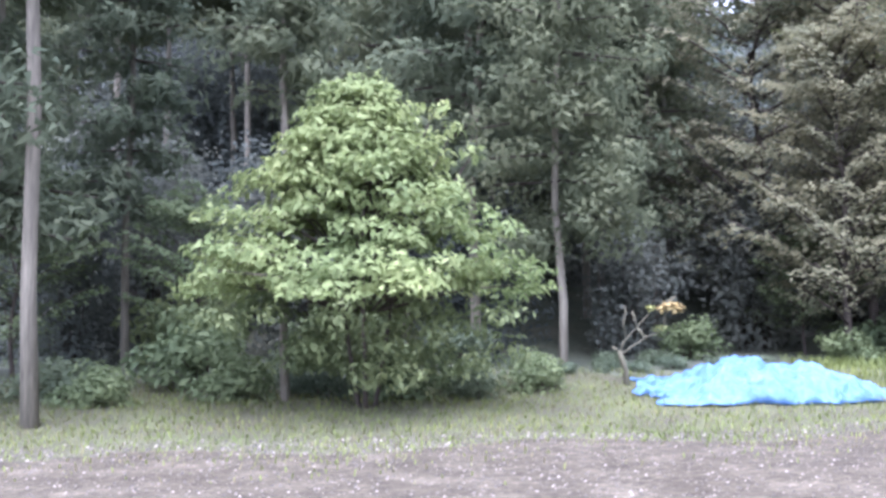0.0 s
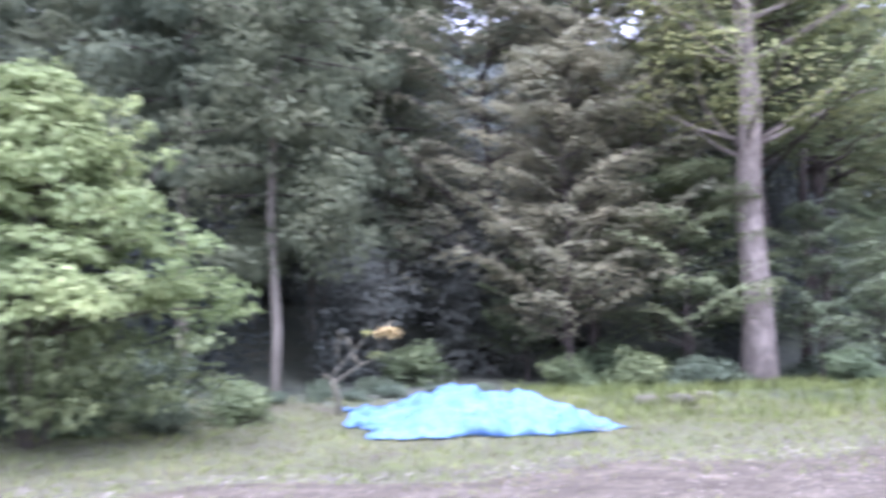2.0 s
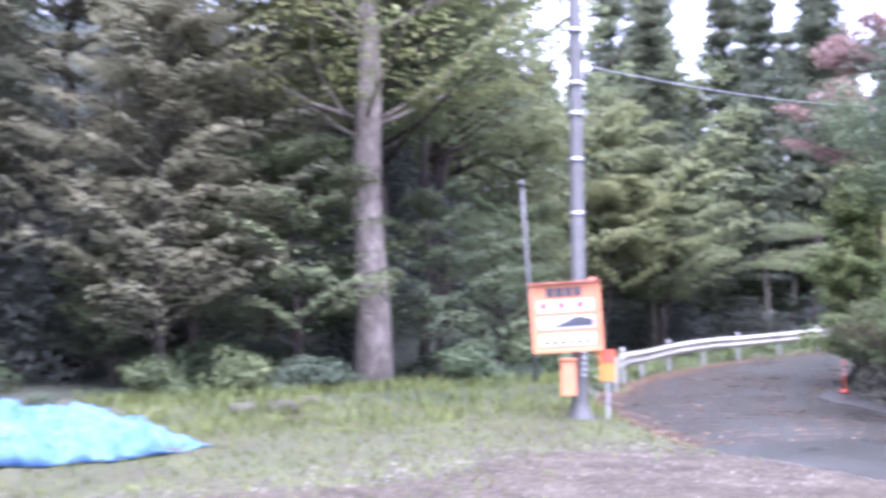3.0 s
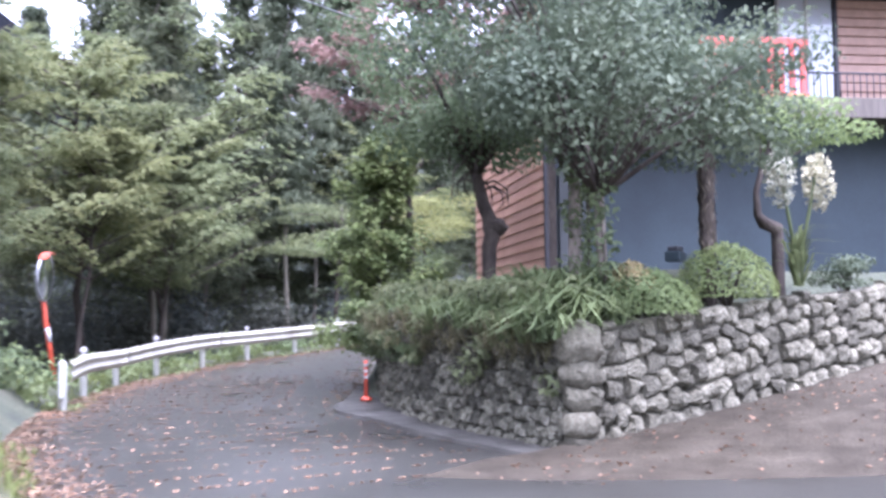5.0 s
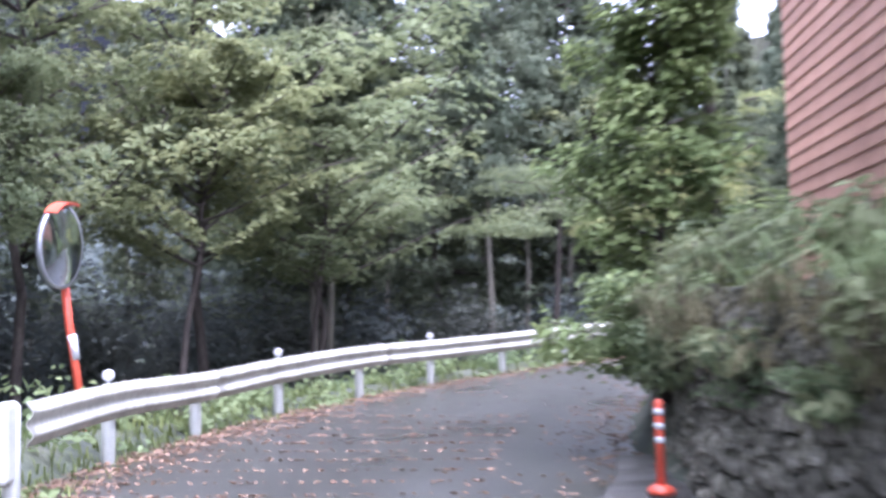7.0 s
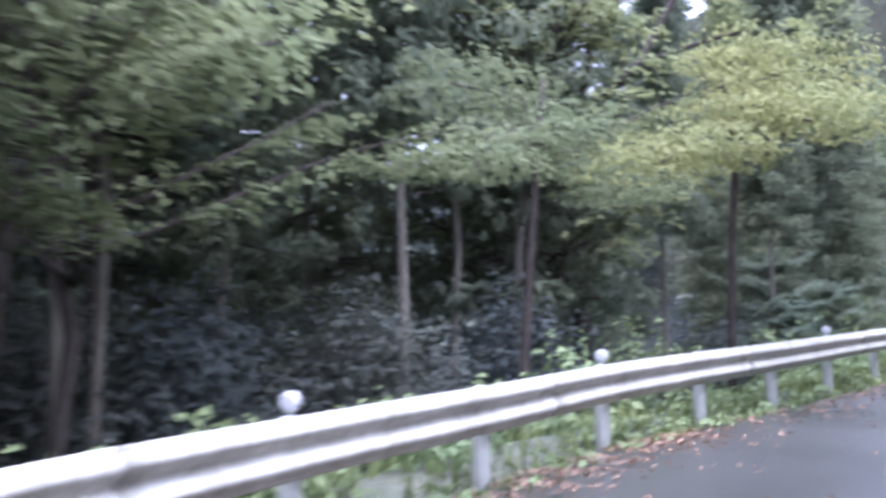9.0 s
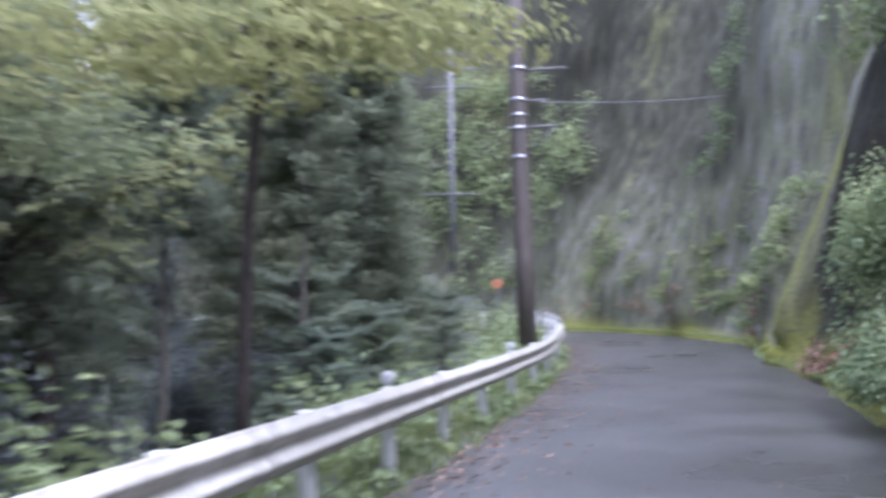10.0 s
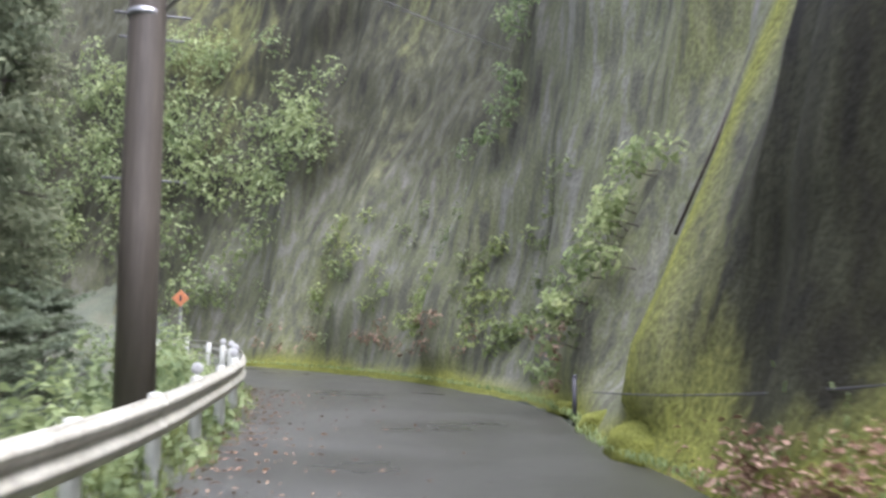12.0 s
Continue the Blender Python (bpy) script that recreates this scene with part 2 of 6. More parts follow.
L_MAIN = leaf_mat('bright_leaves', (0.11, 0.155, 0.046), (0.175, 0.236, 0.076), (0.275, 0.335, 0.13), 0.5, 0.5, 0.8)
L_CEDAR = leaf_mat('cedar_needles', (0.092, 0.115, 0.066), (0.13, 0.156, 0.09), (0.17, 0.195, 0.11), 0.8, 0.6)
L_OLIVE = leaf_mat('olive_leaves', (0.132, 0.157, 0.058), (0.165, 0.193, 0.072), (0.21, 0.235, 0.095), 0.6, 0.5)
L_RUST = leaf_mat('rusty_leaves', (0.155, 0.158, 0.09), (0.205, 0.205, 0.118), (0.255, 0.245, 0.145), 0.65, 0.55, 0.4)
L_SPRAY = leaf_mat('pale_spray_leaves', (0.15, 0.175, 0.052), (0.21, 0.235, 0.072), (0.285, 0.3, 0.105), 0.6, 0.5)
L_FERN = leaf_mat('fern_leaves', (0.12, 0.17, 0.062), (0.168, 0.228, 0.085), (0.225, 0.285, 0.118), 0.5, 0.4)
L_BUSH = leaf_mat('slope_bush_leaves', (0.17, 0.225, 0.075), (0.26, 0.325, 0.112), (0.37, 0.42, 0.17), 0.5, 0.6, 1.0)
L_GARDEN = leaf_mat('garden_leaves', (0.12, 0.15, 0.065), (0.16, 0.195, 0.085), (0.215, 0.25, 0.115), 0.5, 0.42)
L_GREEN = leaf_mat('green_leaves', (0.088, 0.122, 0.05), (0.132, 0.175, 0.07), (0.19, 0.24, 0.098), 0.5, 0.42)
L_DARK = leaf_mat('dark_evergreen_leaves', (0.067, 0.095, 0.054), (0.097, 0.13, 0.073), (0.14, 0.175, 0.1), 0.4, 0.38)
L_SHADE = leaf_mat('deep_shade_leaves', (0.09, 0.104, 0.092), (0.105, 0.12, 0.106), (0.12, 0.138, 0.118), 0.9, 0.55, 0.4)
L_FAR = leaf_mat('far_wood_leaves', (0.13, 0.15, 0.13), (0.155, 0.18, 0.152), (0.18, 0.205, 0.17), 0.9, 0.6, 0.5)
L_LIME = leaf_mat('lime_leaves', (0.13, 0.18, 0.05), (0.2, 0.26, 0.07), (0.29, 0.34, 0.11), 0.45, 0.45)
L_PURPLE = leaf_mat('purple_leaves', (0.17, 0.11, 0.1), (0.24, 0.155, 0.14), (0.32, 0.215, 0.19), 0.45, 0.45)
L_GRASS = leaf_mat('grass_blades', (0.085, 0.115, 0.024), (0.13, 0.168, 0.034), (0.18, 0.21, 0.052), 0.6, 0.45)
L_DRY = leaf_mat('dry_grass_blades', (0.11, 0.092, 0.045), (0.155, 0.14, 0.06), (0.2, 0.185, 0.08), 0.7, 0.4)
L_FLOWER = leaf_mat("cream_flowers", (0.38, 0.36, 0.22), (0.48, 0.46, 0.32), (0.58, 0.56, 0.42), 0.6)
L_LITTER = leaf_mat("wet_fallen_leaves", (0.1, 0.055, 0.032), (0.21, 0.12, 0.068), (0.36, 0.23, 0.13), 0.5, 0.2)
L_FIBRE = leaf_mat("palm_fibre", (0.05, 0.04, 0.03), (0.1, 0.085, 0.065), (0.2, 0.18, 0.15), 0.7, 0.1, 1.0)
L_HEAP = leaf_mat("reddish_fallen_leaves", (0.11, 0.06, 0.04), (0.22, 0.125, 0.085), (0.36, 0.24, 0.17), 0.5, 0.2, 1.0)
L_BROWN = leaf_mat("withered_leaves", (0.26, 0.19, 0.06), (0.38, 0.29, 0.1), (0.47, 0.38, 0.17), 0.6)

# ---------------------------------------------------------------- helpers of this scene


def link_mesh(name, me, material, parent=None, label=""):
    ob = new(name, me)
    if material and not me.materials:
        me.materials.append(material)
    if parent:
        ob.parent = parent
    if label:
        ob["label"] = label
    return ob


def part(name, bm, material, parent=None, label="", smooth=False):
    me = bpy.data.meshes.new(name)
    bm.to_mesh(me)
    bm.free()
    if smooth:
        me.polygons.foreach_set("use_smooth", [True] * len(me.polygons))
    return link_mesh(name, me, material, parent, label)


def pydata(name, verts, faces, material, parent=None, label="", smooth=False):
    me = bpy.data.meshes.new(name)
    me.from_pydata([tuple(v) for v in verts], [], faces)
    if smooth:
        me.polygons.foreach_set("use_smooth", [True] * len(me.polygons))
    me.update()
    return link_mesh(name, me, material, parent, label)


def empty(name, m, label, category, group="", kind=""):
    ob = new(name)
    ob.matrix_world = m
    return tagged(ob, label, category, group, kind)


def bm_box(bm, c, size, m=None, bevel=0.0):
    r = bmesh.ops.create_cube(bm, size=1.0)
    vs = r["verts"]
    bmesh.ops.scale(bm, vec=size, verts=vs)
    if bevel:
        es = list({e for v in vs for e in v.link_edges})
        vs = bmesh.ops.bevel(bm, geom=es, offset=bevel, segments=2, affect="EDGES", profile=0.5)["verts"]
        vs = list({v for v in vs})
    bmesh.ops.translate(bm, vec=c, verts=vs)
    if m is not None:
        bmesh.ops.transform(bm, matrix=m, verts=vs)
    return vs


def box(name, c, size, material, parent=None, label="", bevel=0.0, m=None):
    bm = bmesh.new()
    bm_box(bm, c, size, m, bevel)
    return part(name, bm, material, parent, label)


def tube_arrays(path, radii, sides=8, wobble=0.0, rng=None):
    """Rings along a path of points; returns verts and faces."""
    path = [Vector(p) for p in path]
    verts, faces = [], []
    n = len(path)
    up = Vector((0.31, 0.17, 0.93))
    for i, p in enumerate(path):
        d = (path[min(i + 1, n - 1)] - path[max(i - 1, 0)]).normalized()
        a = d.cross(Vector((1, 0, 0)) if abs(d.x) < 0.8 else Vector((0, 1, 0))).normalized()
        b = d.cross(a).normalized()
        for k in range(sides):
            t = 2 * math.pi * k / sides
            r = radii[i] * (1 + (rng.uniform(-wobble, wobble) if rng else 0))
            verts.append(p + a * (math.cos(t) * r) + b * (math.sin(t) * r))
    for i in range(n - 1):
        for k in range(sides):
            k2 = (k + 1) % sides
            faces.append((i * sides + k, i * sides + k2, (i + 1) * sides + k2, (i + 1) * sides + k))
    faces.append(tuple(range(sides - 1, -1, -1)))
    faces.append(tuple((n - 1) * sides + k for k in range(sides)))
    return verts, faces


def tube(name, path, radii, material, parent=None, label="", sides=10, wobble=0.0, rng=None):
    if not isinstance(radii, (list, tuple)):
        radii = [radii] * len(path)
    v, f = tube_arrays(path, radii, sides, wobble, rng)
    ob = pydata(name, v, f, material, parent, label, smooth=True)
    return ob


def tubes(name, many, material, parent=None, label="", sides=7):
    V, F = [], []
    for path, radii in many:
        v, f = tube_arrays(path, radii, sides)
        o = len(V)
        V += v
        F += [tuple(i + o for i in q) for q in f]
    return pydata(name, V, F, material, parent, label, smooth=True)


def leaves_mesh(name, clumps, size, rng, droop=0.35, aspect=0.5, jitter=0.35, fold=0.25, upright=0.0, out_by=1.0, needles=False):
    """Many small folded leaves. Each clump is an array of places, or places with the way the leaves face there;
    the leaves shingle over their clump, facing out and up, with their tips hanging."""
    if isinstance(clumps, np.ndarray):
        clumps = [(clumps, np.tile((0.0, 0.0, 1.0), (len(clumps), 1)))]
    cs, outs = [], []
    for k in clumps:
        if isinstance(k, tuple):
            p, o = k
        else:
            p = k
            o = (p - p.mean(0)) / (p.std(0) + 1e-4)
            o = o / (np.linalg.norm(o, axis=1)[:, None] + 1e-6) * out_by + np.array((0, 0, 0.75))
        cs.append(p)
        outs.append(o)
    c, o = np.concatenate(cs), np.concatenate(outs)
    n = len(c)
    o = o / np.linalg.norm(o, axis=1)[:, None] + rng.normal(0, jitter, (n, 3))
    nrm = o / np.linalg.norm(o, axis=1)[:, None]
    yaw = rng.uniform(0, 2 * math.pi, n)
    d = np.stack([np.cos(yaw), np.sin(yaw), np.full(n, upright - droop)], 1) + 0.8 * nrm
    d -= nrm * (d * nrm).sum(1)[:, None]
    d /= np.linalg.norm(d, axis=1)[:, None]
    w = np.cross(nrm, d)
    s = size * rng.uniform(0.65, 1.3, n)
    L, W = s[:, None], (s * aspect / 2)[:, None]
    a = c - d * L * 0.5
    b = c + d * L * 0.05 + w * W + nrm * W * fold
    e = c + d * L * 0.5 - np.array([0, 0, 1]) * L * 0.15
    f = c + d * L * 0.05 - w * W + nrm * W * fold
    if needles:
        verts = np.stack([a - w * W, e, a + w * W], 1).reshape(-1, 3)
        tri = np.arange(n * 3).reshape(-1, 3)
    else:
        verts = np.stack([a, b, e, f], 1).reshape(-1, 3)
        idx = np.arange(n)[:, None] * 4
        tri = np.concatenate([idx + [0, 2, 1], idx + [0, 3, 2]], 1).reshape(-1, 3)
    me = bpy.data.meshes.new(name)
    me.vertices.add(len(verts))
    me.vertices.foreach_set("co", verts.ravel())
    me.loops.add(len(tri) * 3)
    me.loops.foreach_set("vertex_index", tri.ravel())
    me.polygons.add(len(tri))
    me.polygons.foreach_set("loop_start", np.arange(0, len(tri) * 3, 3))
    me.update(calc_edges=True)
    return me


def fan(rng, path, width, n, thick=0.04, hang=0.35):
    """Places of the leaves of one flat spray along a limb, and the way they face."""
    q = np.asarray(path, float)
    t = rng.uniform(0.22, 1.06, n)
    k = np.clip(t * (len(q) - 1), 0, len(q) - 1.001).astype(int)
    u = t * (len(q) - 1) - k
    p = q[k] + (q[k + 1] - q[k]) * u[:, None]
    d = q[-1] - q[0]
    L = np.linalg.norm(d)
    side = np.array((-d[1], d[0], 0.0)) / (np.linalg.norm(d[:2]) + 1e-6)
    lat = rng.uniform(-1, 1, n) + 0.12 * rng.normal(size=n)
    # side twigs: the leaves gather along a few of them, with notches between
    twig = np.round(t * 7) / 7
    t2 = np.where(rng.uniform(size=n) < 0.7, twig - t, 0) * L * 0.6
    reach = width * (0.3 + 0.7 * np.sin(np.clip(t, 0, 1) * 2.6))
    p = p + side * (lat * reach)[:, None] + (d / L) * (t2 + np.abs(lat) * reach * 0.35)[:, None]
    p[:, 2] += rng.normal(0, thick, n) - hang * (lat * reach) ** 2 / width - hang * 0.35 * L * np.maximum(0, t - 0.3) ** 2
    o = np.array((0, 0, 1.0)) + side * (0.45 * lat)[:, None] + (d / L) * (0.5 * t)[:, None]
    return p, o


def blob_points(rng, n, centre, radii, shell=0.5):
    """Points in an ellipsoid, denser towards its skin."""
    v = rng.normal(size=(n, 3))
    v /= np.linalg.norm(v, axis=1)[:, None]
    r = shell + (1 - shell) * rng.uniform(0, 1, n) ** 0.5
    return np.asarray(centre) + v * r[:, None] * np.asarray(radii)


def smooth(a, b, x):
    t = np.clip((x - a) / (b - a), 0, 1)
    return t * t * (3 - 2 * t)


# ---------------------------------------------------------------- the lie of the land
# centre line of the road: x, y, height, half width
ROAD = [(3.0, -420, 0.0, 3.0), (9.5, -40, 0.0, 3.0), (10.6, -14, 0.0, 3.0), (11.8, -3, 0.0, 3.0), (12.6, 5, -0.04, 3.0), (13.9, 11.2, -0.2, 2.7), (16.2, 15.6, -0.16, 2.4),
        (19.6, 18.85, -0.03, 2.2), (24.4, 21.35, 0.16, 2.05), (29.6, 22.0, 0.42, 2.0), (37.4, 21.8, 0.72, 1.95), (45.0, 21.7, 1.24, 1.9),
        (51.0, 22.0, 1.68, 2.0), (55.5, 22.8, 1.98, 2.1), (60.0, 24.6, 2.28, 2.1), (64.0, 27.3, 2.56, 2.1), (68.0, 31.5, 2.85, 2.1), (73.0, 42.0, 3.4, 2.1), (84.0, 80.0, 5.0, 2.1), (110.0, 430.0, 5.0, 2.1)]


def spline(rows, step):
    """Points along a Catmull-Rom curve through the rows, about step metres apart."""
    pts = [np.array(r, dtype=float) for r in rows]
    out = []
    for i in range(len(pts) - 1):
        p0, p1, p2, p3 = pts[max(i - 1, 0)], pts[i], pts[i + 1], pts[min(i + 2, len(pts) - 1)]
        m1, m2 = (p2 - p0) / 2, (p3 - p1) / 2
        n = max(1, int(np.linalg.norm(p2[:2] - p1[:2]) / step))
        for k in range(n):
            t = k / n
            out.append((2 * t**3 - 3 * t**2 + 1) * p1 + (t**3 - 2 * t**2 + t) * m1 + (-2 * t**3 + 3 * t**2) * p2 + (t**3 - t**2) * m2)
    out.append(pts[-1])
    return np.array(out)


CL = spline(ROAD, 0.5)
CT = np.gradient(CL[:, :2], axis=0)
CT /= np.linalg.norm(CT, axis=1)[:, None]
CN = np.stack([-CT[:, 1], CT[:, 0]], 1)  # to the left


def road_frame(x, y):
    """Nearest station of the road: height, offset to the left, half width, index."""
    x, y = np.atleast_1d(x), np.atleast_1d(y)
    d2 = (x[:, None] - CL[None, :, 0]) ** 2 + (y[:, None] - CL[None, :, 1]) ** 2
    i = d2.argmin(1)
    off = (x - CL[i, 0]) * CN[i, 0] + (y - CL[i, 1]) * CN[i, 1]
    dist = np.sqrt(d2[np.arange(len(x)), i])
    return CL[i, 2], np.sign(off) * dist, CL[i, 3], i


# foot of the stone wall and garden, from the drive round to the cut slope
WALL = [(24.6, 6.3), (20.6, 8.4), (17.8, 9.95), (16.3, 10.95), (16.75, 12.1), (17.7, 13.75), (19.1, 15.4), (21.0, 16.9), (23.6, 18.3), (27.0, 19.35)]
WL = spline(WALL, 0.4)


def drive_z(x):
    """Height of the concrete drive."""
    return -0.22 + 0.09 * smooth(14.2, 16.4, np.asarray(x, float)) + 0.165 * np.maximum(0.0, np.asarray(x, float) - 15.9) ** 1.15 / 1.2


def wave(x, y, s, seed=0.0):
    return np.sin(x * s + seed) * np.cos(y * s * 1.13 + seed * 2.1) + 0.5 * np.sin(x * s * 2.3 + y * s * 1.7 + seed)


def height(x, y):
    x, y = np.atleast_1d(np.asarray(x, float)), np.atleast_1d(np.asarray(y, float))
    zr, off, hw, i = road_frame(x, y)
    # clearing with the forest rising behind it
    lot = 0.1 * smooth(11, 13.5, y) + 0.22 * np.maximum(0, y - 19) * smooth(19, 26, y) + 0.03 * wave(x, y, 0.7)
    lot = lot + 0.25 * smooth(14, 16, y)
    # left of the road: a ravine
    left = zr + 0.06 - 0.5 * np.maximum(0, off - hw - 0.9) * 1.0
    left = np.maximum(left, zr - 4.5) + 0.03 * np.maximum(0, off - 26)
    k = smooth(13.0, 18.5, x - 0.25 * (y - 15))
    leftside = lot * (1 - k) + left * k
    # right of the road: garden bank, then the cut slope
    dw = ((x[:, None] - WL[None, :, 0]) ** 2 + (y[:, None] - WL[None, :, 1]) ** 2) ** 0.5
    j = dw.argmin(1)
    inside = (x > 16.6) & (off < 0)
    ta = np.gradient(WL, axis=0)
    cross = ta[j, 0] * (y - WL[j, 1]) - ta[j, 1] * (x - WL[j, 0])
    garden = (cross > 0) == (True)
    dd = np.where(cross < 0, dw[np.arange(len(x)), j], 0.0)
    bank = zr * 0.3 + np.minimum(0.75 + 0.5 * dd, 1.85)
    steep = zr + (2.2 - 1.5 * smooth(50, 60, x)) * np.maximum(0, -off - hw - 0.9)
    steep = np.minimum(steep, zr + 15 * (1 - 0.1 * smooth(27, 36, y)) + 0.4 * np.maximum(0, -off - hw - 7) * (1 - smooth(27, 36, y)))
    k2 = smooth(29, 33, x)
    flat = np.where(x > 13, drive_z(x) - 0.05, zr) * smooth(-9, -1, y)
    right = np.where(dd > 0.8, bank, flat)
    right = right * (1 - k2) + steep * k2
    near = smooth(0.0, 0.6, np.abs(off) - hw)
    z = np.where(off > 0, leftside, right)
    base = zr - 0.1
    return base * (1 - near) + z * near


def hz(x, y):
    return float(height(x, y)[0])


def axis_steps(lo, hi, fine_lo, fine_hi, fine, coarse):
    a = list(np.arange(lo, fine_lo, coarse)) + list(np.arange(fine_lo, fine_hi, fine)) + list(np.arange(fine_hi, hi + coarse, coarse))
    return np.array(a)


gx = axis_steps(-400, 460, -16, 66, 0.4, 12.0)
gy = axis_steps(-400, 440, -12, 44, 0.4, 12.0)
GX, GY = np.meshgrid(gx, gy)
gz = height(GX.ravel(), GY.ravel())
nx, ny = len(gx), len(gy)
idx = np.arange(nx * ny).reshape(ny, nx)
quads = np.stack([idx[:-1, :-1], idx[:-1, 1:], idx[1:, 1:], idx[1:, :-1]], -1).reshape(-1, 4)
ground = pydata("ground", np.stack([GX.ravel(), GY.ravel(), gz], 1), [tuple(q) for q in quads.tolist()], M_SOIL, smooth=True)
tagged(ground, "dark forest floor of soil, moss and leaf litter", "ground", kind="structure")


def strip(name, rows, lift, material, label, category, across=8, rough_edge=0.0, seed=1, crown=0.0):
    """A sheet along the centre line: rows of station range and left and right offsets."""
    rng = np.random.default_rng(seed)
    i0, i1, lo, hi = rows
    verts, faces = [], []
    for i in range(i0, i1):
        w = CL[i, 3]
        a, b = lo(i) + rng.normal(0, rough_edge), hi(i) + rng.normal(0, rough_edge)
        for k in range(across + 1):
            o = a + (b - a) * k / across
            p = CL[i, :2] + CN[i] * o
            verts.append((p[0], p[1], CL[i, 2] + lift - crown * (o / w) ** 2))
    for r in range(i1 - i0 - 1):
        for k in range(across):
            q = r * (across + 1) + k
            faces.append((q, q + across + 1, q + across + 2, q + 1))
    ob = pydata(name, verts, faces, material, smooth=True)
    return tagged(ob, label, category, kind="structure")


NC = len(CL)
strip("road", (0, NC, lambda i: -CL[i, 3] - 0.05, lambda i: CL[i, 3] + 0.05), 0.0, M_ASPHALT, "narrow wet dark asphalt mountain road", "road", rough_edge=0.05)

# gravel clearing with a rough grassy verge
def sheet(name, poly_x, poly_y, step, zfun, material, label, category, keep):
    xs, ys = np.arange(*poly_x, step), np.arange(*poly_y, step)
    X, Y = np.meshgrid(xs, ys)
    Z = zfun(X.ravel(), Y.ravel())
    K = keep(X, Y)
    ids = np.arange(X.size).reshape(X.shape)
    f = []
    for r in range(len(ys) - 1):
        for c in range(len(xs) - 1):
            if K[r, c] and K[r, c + 1] and K[r + 1, c] and K[r + 1, c + 1]:
                f.append((int(ids[r, c]), int(ids[r, c + 1]), int(ids[r + 1, c + 1]), int(ids[r + 1, c])))
    ob = pydata(name, np.stack([X.ravel(), Y.ravel(), Z], 1), f, material, smooth=True)
    bm = bmesh.new()
    bm.from_mesh(ob.data)
    bmesh.ops.delete(bm, geom=[v for v in bm.verts if not v.link_faces], context="VERTS")
    bm.to_mesh(ob.data)
    bm.free()
    return tagged(ob, label, category, kind="structure")


def left_edge_x(y):
    """Left edge of the asphalt beside the clearing."""
    return np.interp(y, [-40, -14, -3, 5, 11.2, 14.5], [6.6, 7.7, 8.9, 9.6, 10.9, 12.8])


sheet("gravel_clearing", (-14, 13.2), (-10, 12.2), 0.2, lambda x, y: height(x, y) + 0.02, M_GRAVEL, "stony brown gravel clearing, wet", "gravel",
      lambda X, Y: (Y < 9.6 + 0.16 * (X + 2) + 0.25 * np.sin(X * 1.7)) & (X < left_edge_x(Y) + 0.3) & (Y < 11.6))
sheet("grass_verge", (-16, 19), (7.6, 21.5), 0.2, lambda x, y: height(x, y) + 0.012, M_TURF, "rough patchy grass verge beside the clearing", "grass",
      lambda X, Y: (Y < 15.2 + 0.3 * np.sin(X) + 0.5 * np.maximum(0, X - 12.0)) & (X < left_edge_x(Y) + 0.35 + np.maximum(0, Y - 14.5) * 0.85))

# concrete drive that climbs beside the stone wall
dv, df = [], []
for r in range(28):
    x = 14.4 + 13.5 * r / 27
    ya = float(np.interp(x, [14.4, 15.4, 16.3, 17.8, 20.6, 24.6, 28], [11.6, 11.5, 11.0, 10.0, 8.45, 6.35, 4.6])) + 0.05
    for k in range(9):
        dv.append((x, ya - 7.0 * k / 8, float(drive_z(x)) + 0.012))
for r in range(27):
    for k in range(8):
        q = r * 9 + k
        df.append((q, q + 1, q + 10, q + 9))
tagged(pydata("concrete_drive", dv, df, M_CONCRETE, smooth=True), "wet brownish concrete drive climbing beside the wall", "driveway", kind="structure")

# ---------------------------------------------------------------- cut slope
FOOT = [(29.0, 19.65, 0.5), (31.0, 19.75, 0.6), (37.0, 19.65, 0.8), (41.0, 19.55, 1.05), (44.5, 19.55, 1.25), (46.6, 19.85, 1.4), (48.4, 19.95, 1.52),
        (51.0, 19.75, 1.7), (55.0, 20.1, 1.95), (58.5, 21.3, 2.2), (62.2, 22.9, 2.43), (65.6, 25.9, 2.65), (69.8, 31.0, 2.9), (75.0, 42.0, 3.4), (80.0, 55.0, 4.0)]
FT = spline(FOOT, 0.35)
FTn = np.gradient(FT[:, :2], axis=0)
FTn /= np.linalg.norm(FTn, axis=1)[:, None]
FNn = np.stack([FTn[:, 1], -FTn[:, 0]], 1)  # away from the road


def slope_point(i, h):
    """Point of the cut slope at station i and height h above its foot."""
    x, y, z = FT[i]
    ridge = math.exp(-((x - 47.5) / 0.75) ** 2) * (1 if y < 23 else 0)
    gully = math.exp(-((x - 50.3) / 1.4) ** 2) * (1 if y < 23 else 0)
    hollow = math.exp(-((x - 43.6) / 2.4) ** 2)
    back = (0.42 - 0.2 * math.exp(-((x - 56) / 4) ** 2) - 0.2 * math.exp(-((x - 44.3) / 1.6) ** 2)) * h - 0.45 * ridge * min(1, h / 1.0) * math.exp(-h / 3.0) + gully * 0.45 * min(1, h / 1.5) + hollow * 0.35 * min(1, h)
    if h < 0.35:
        back = h * 0.5
    n = Vector((x * 0.55, y * 0.55, h * 0.16))
    rough = 0.75 * noise.noise(n) + 0.28 * noise.noise(n * 2.7) + 0.16 * noise.noise(Vector((x * 2.6, y * 2.6, h * 0.25))) + 0.06 * noise.noise(n * 9.0)
    back += rough * min(1.0, h / 1.2) * (1 - 0.75 * ridge)
    low = 1 - 0.1 * float(smooth(26, 34, y))
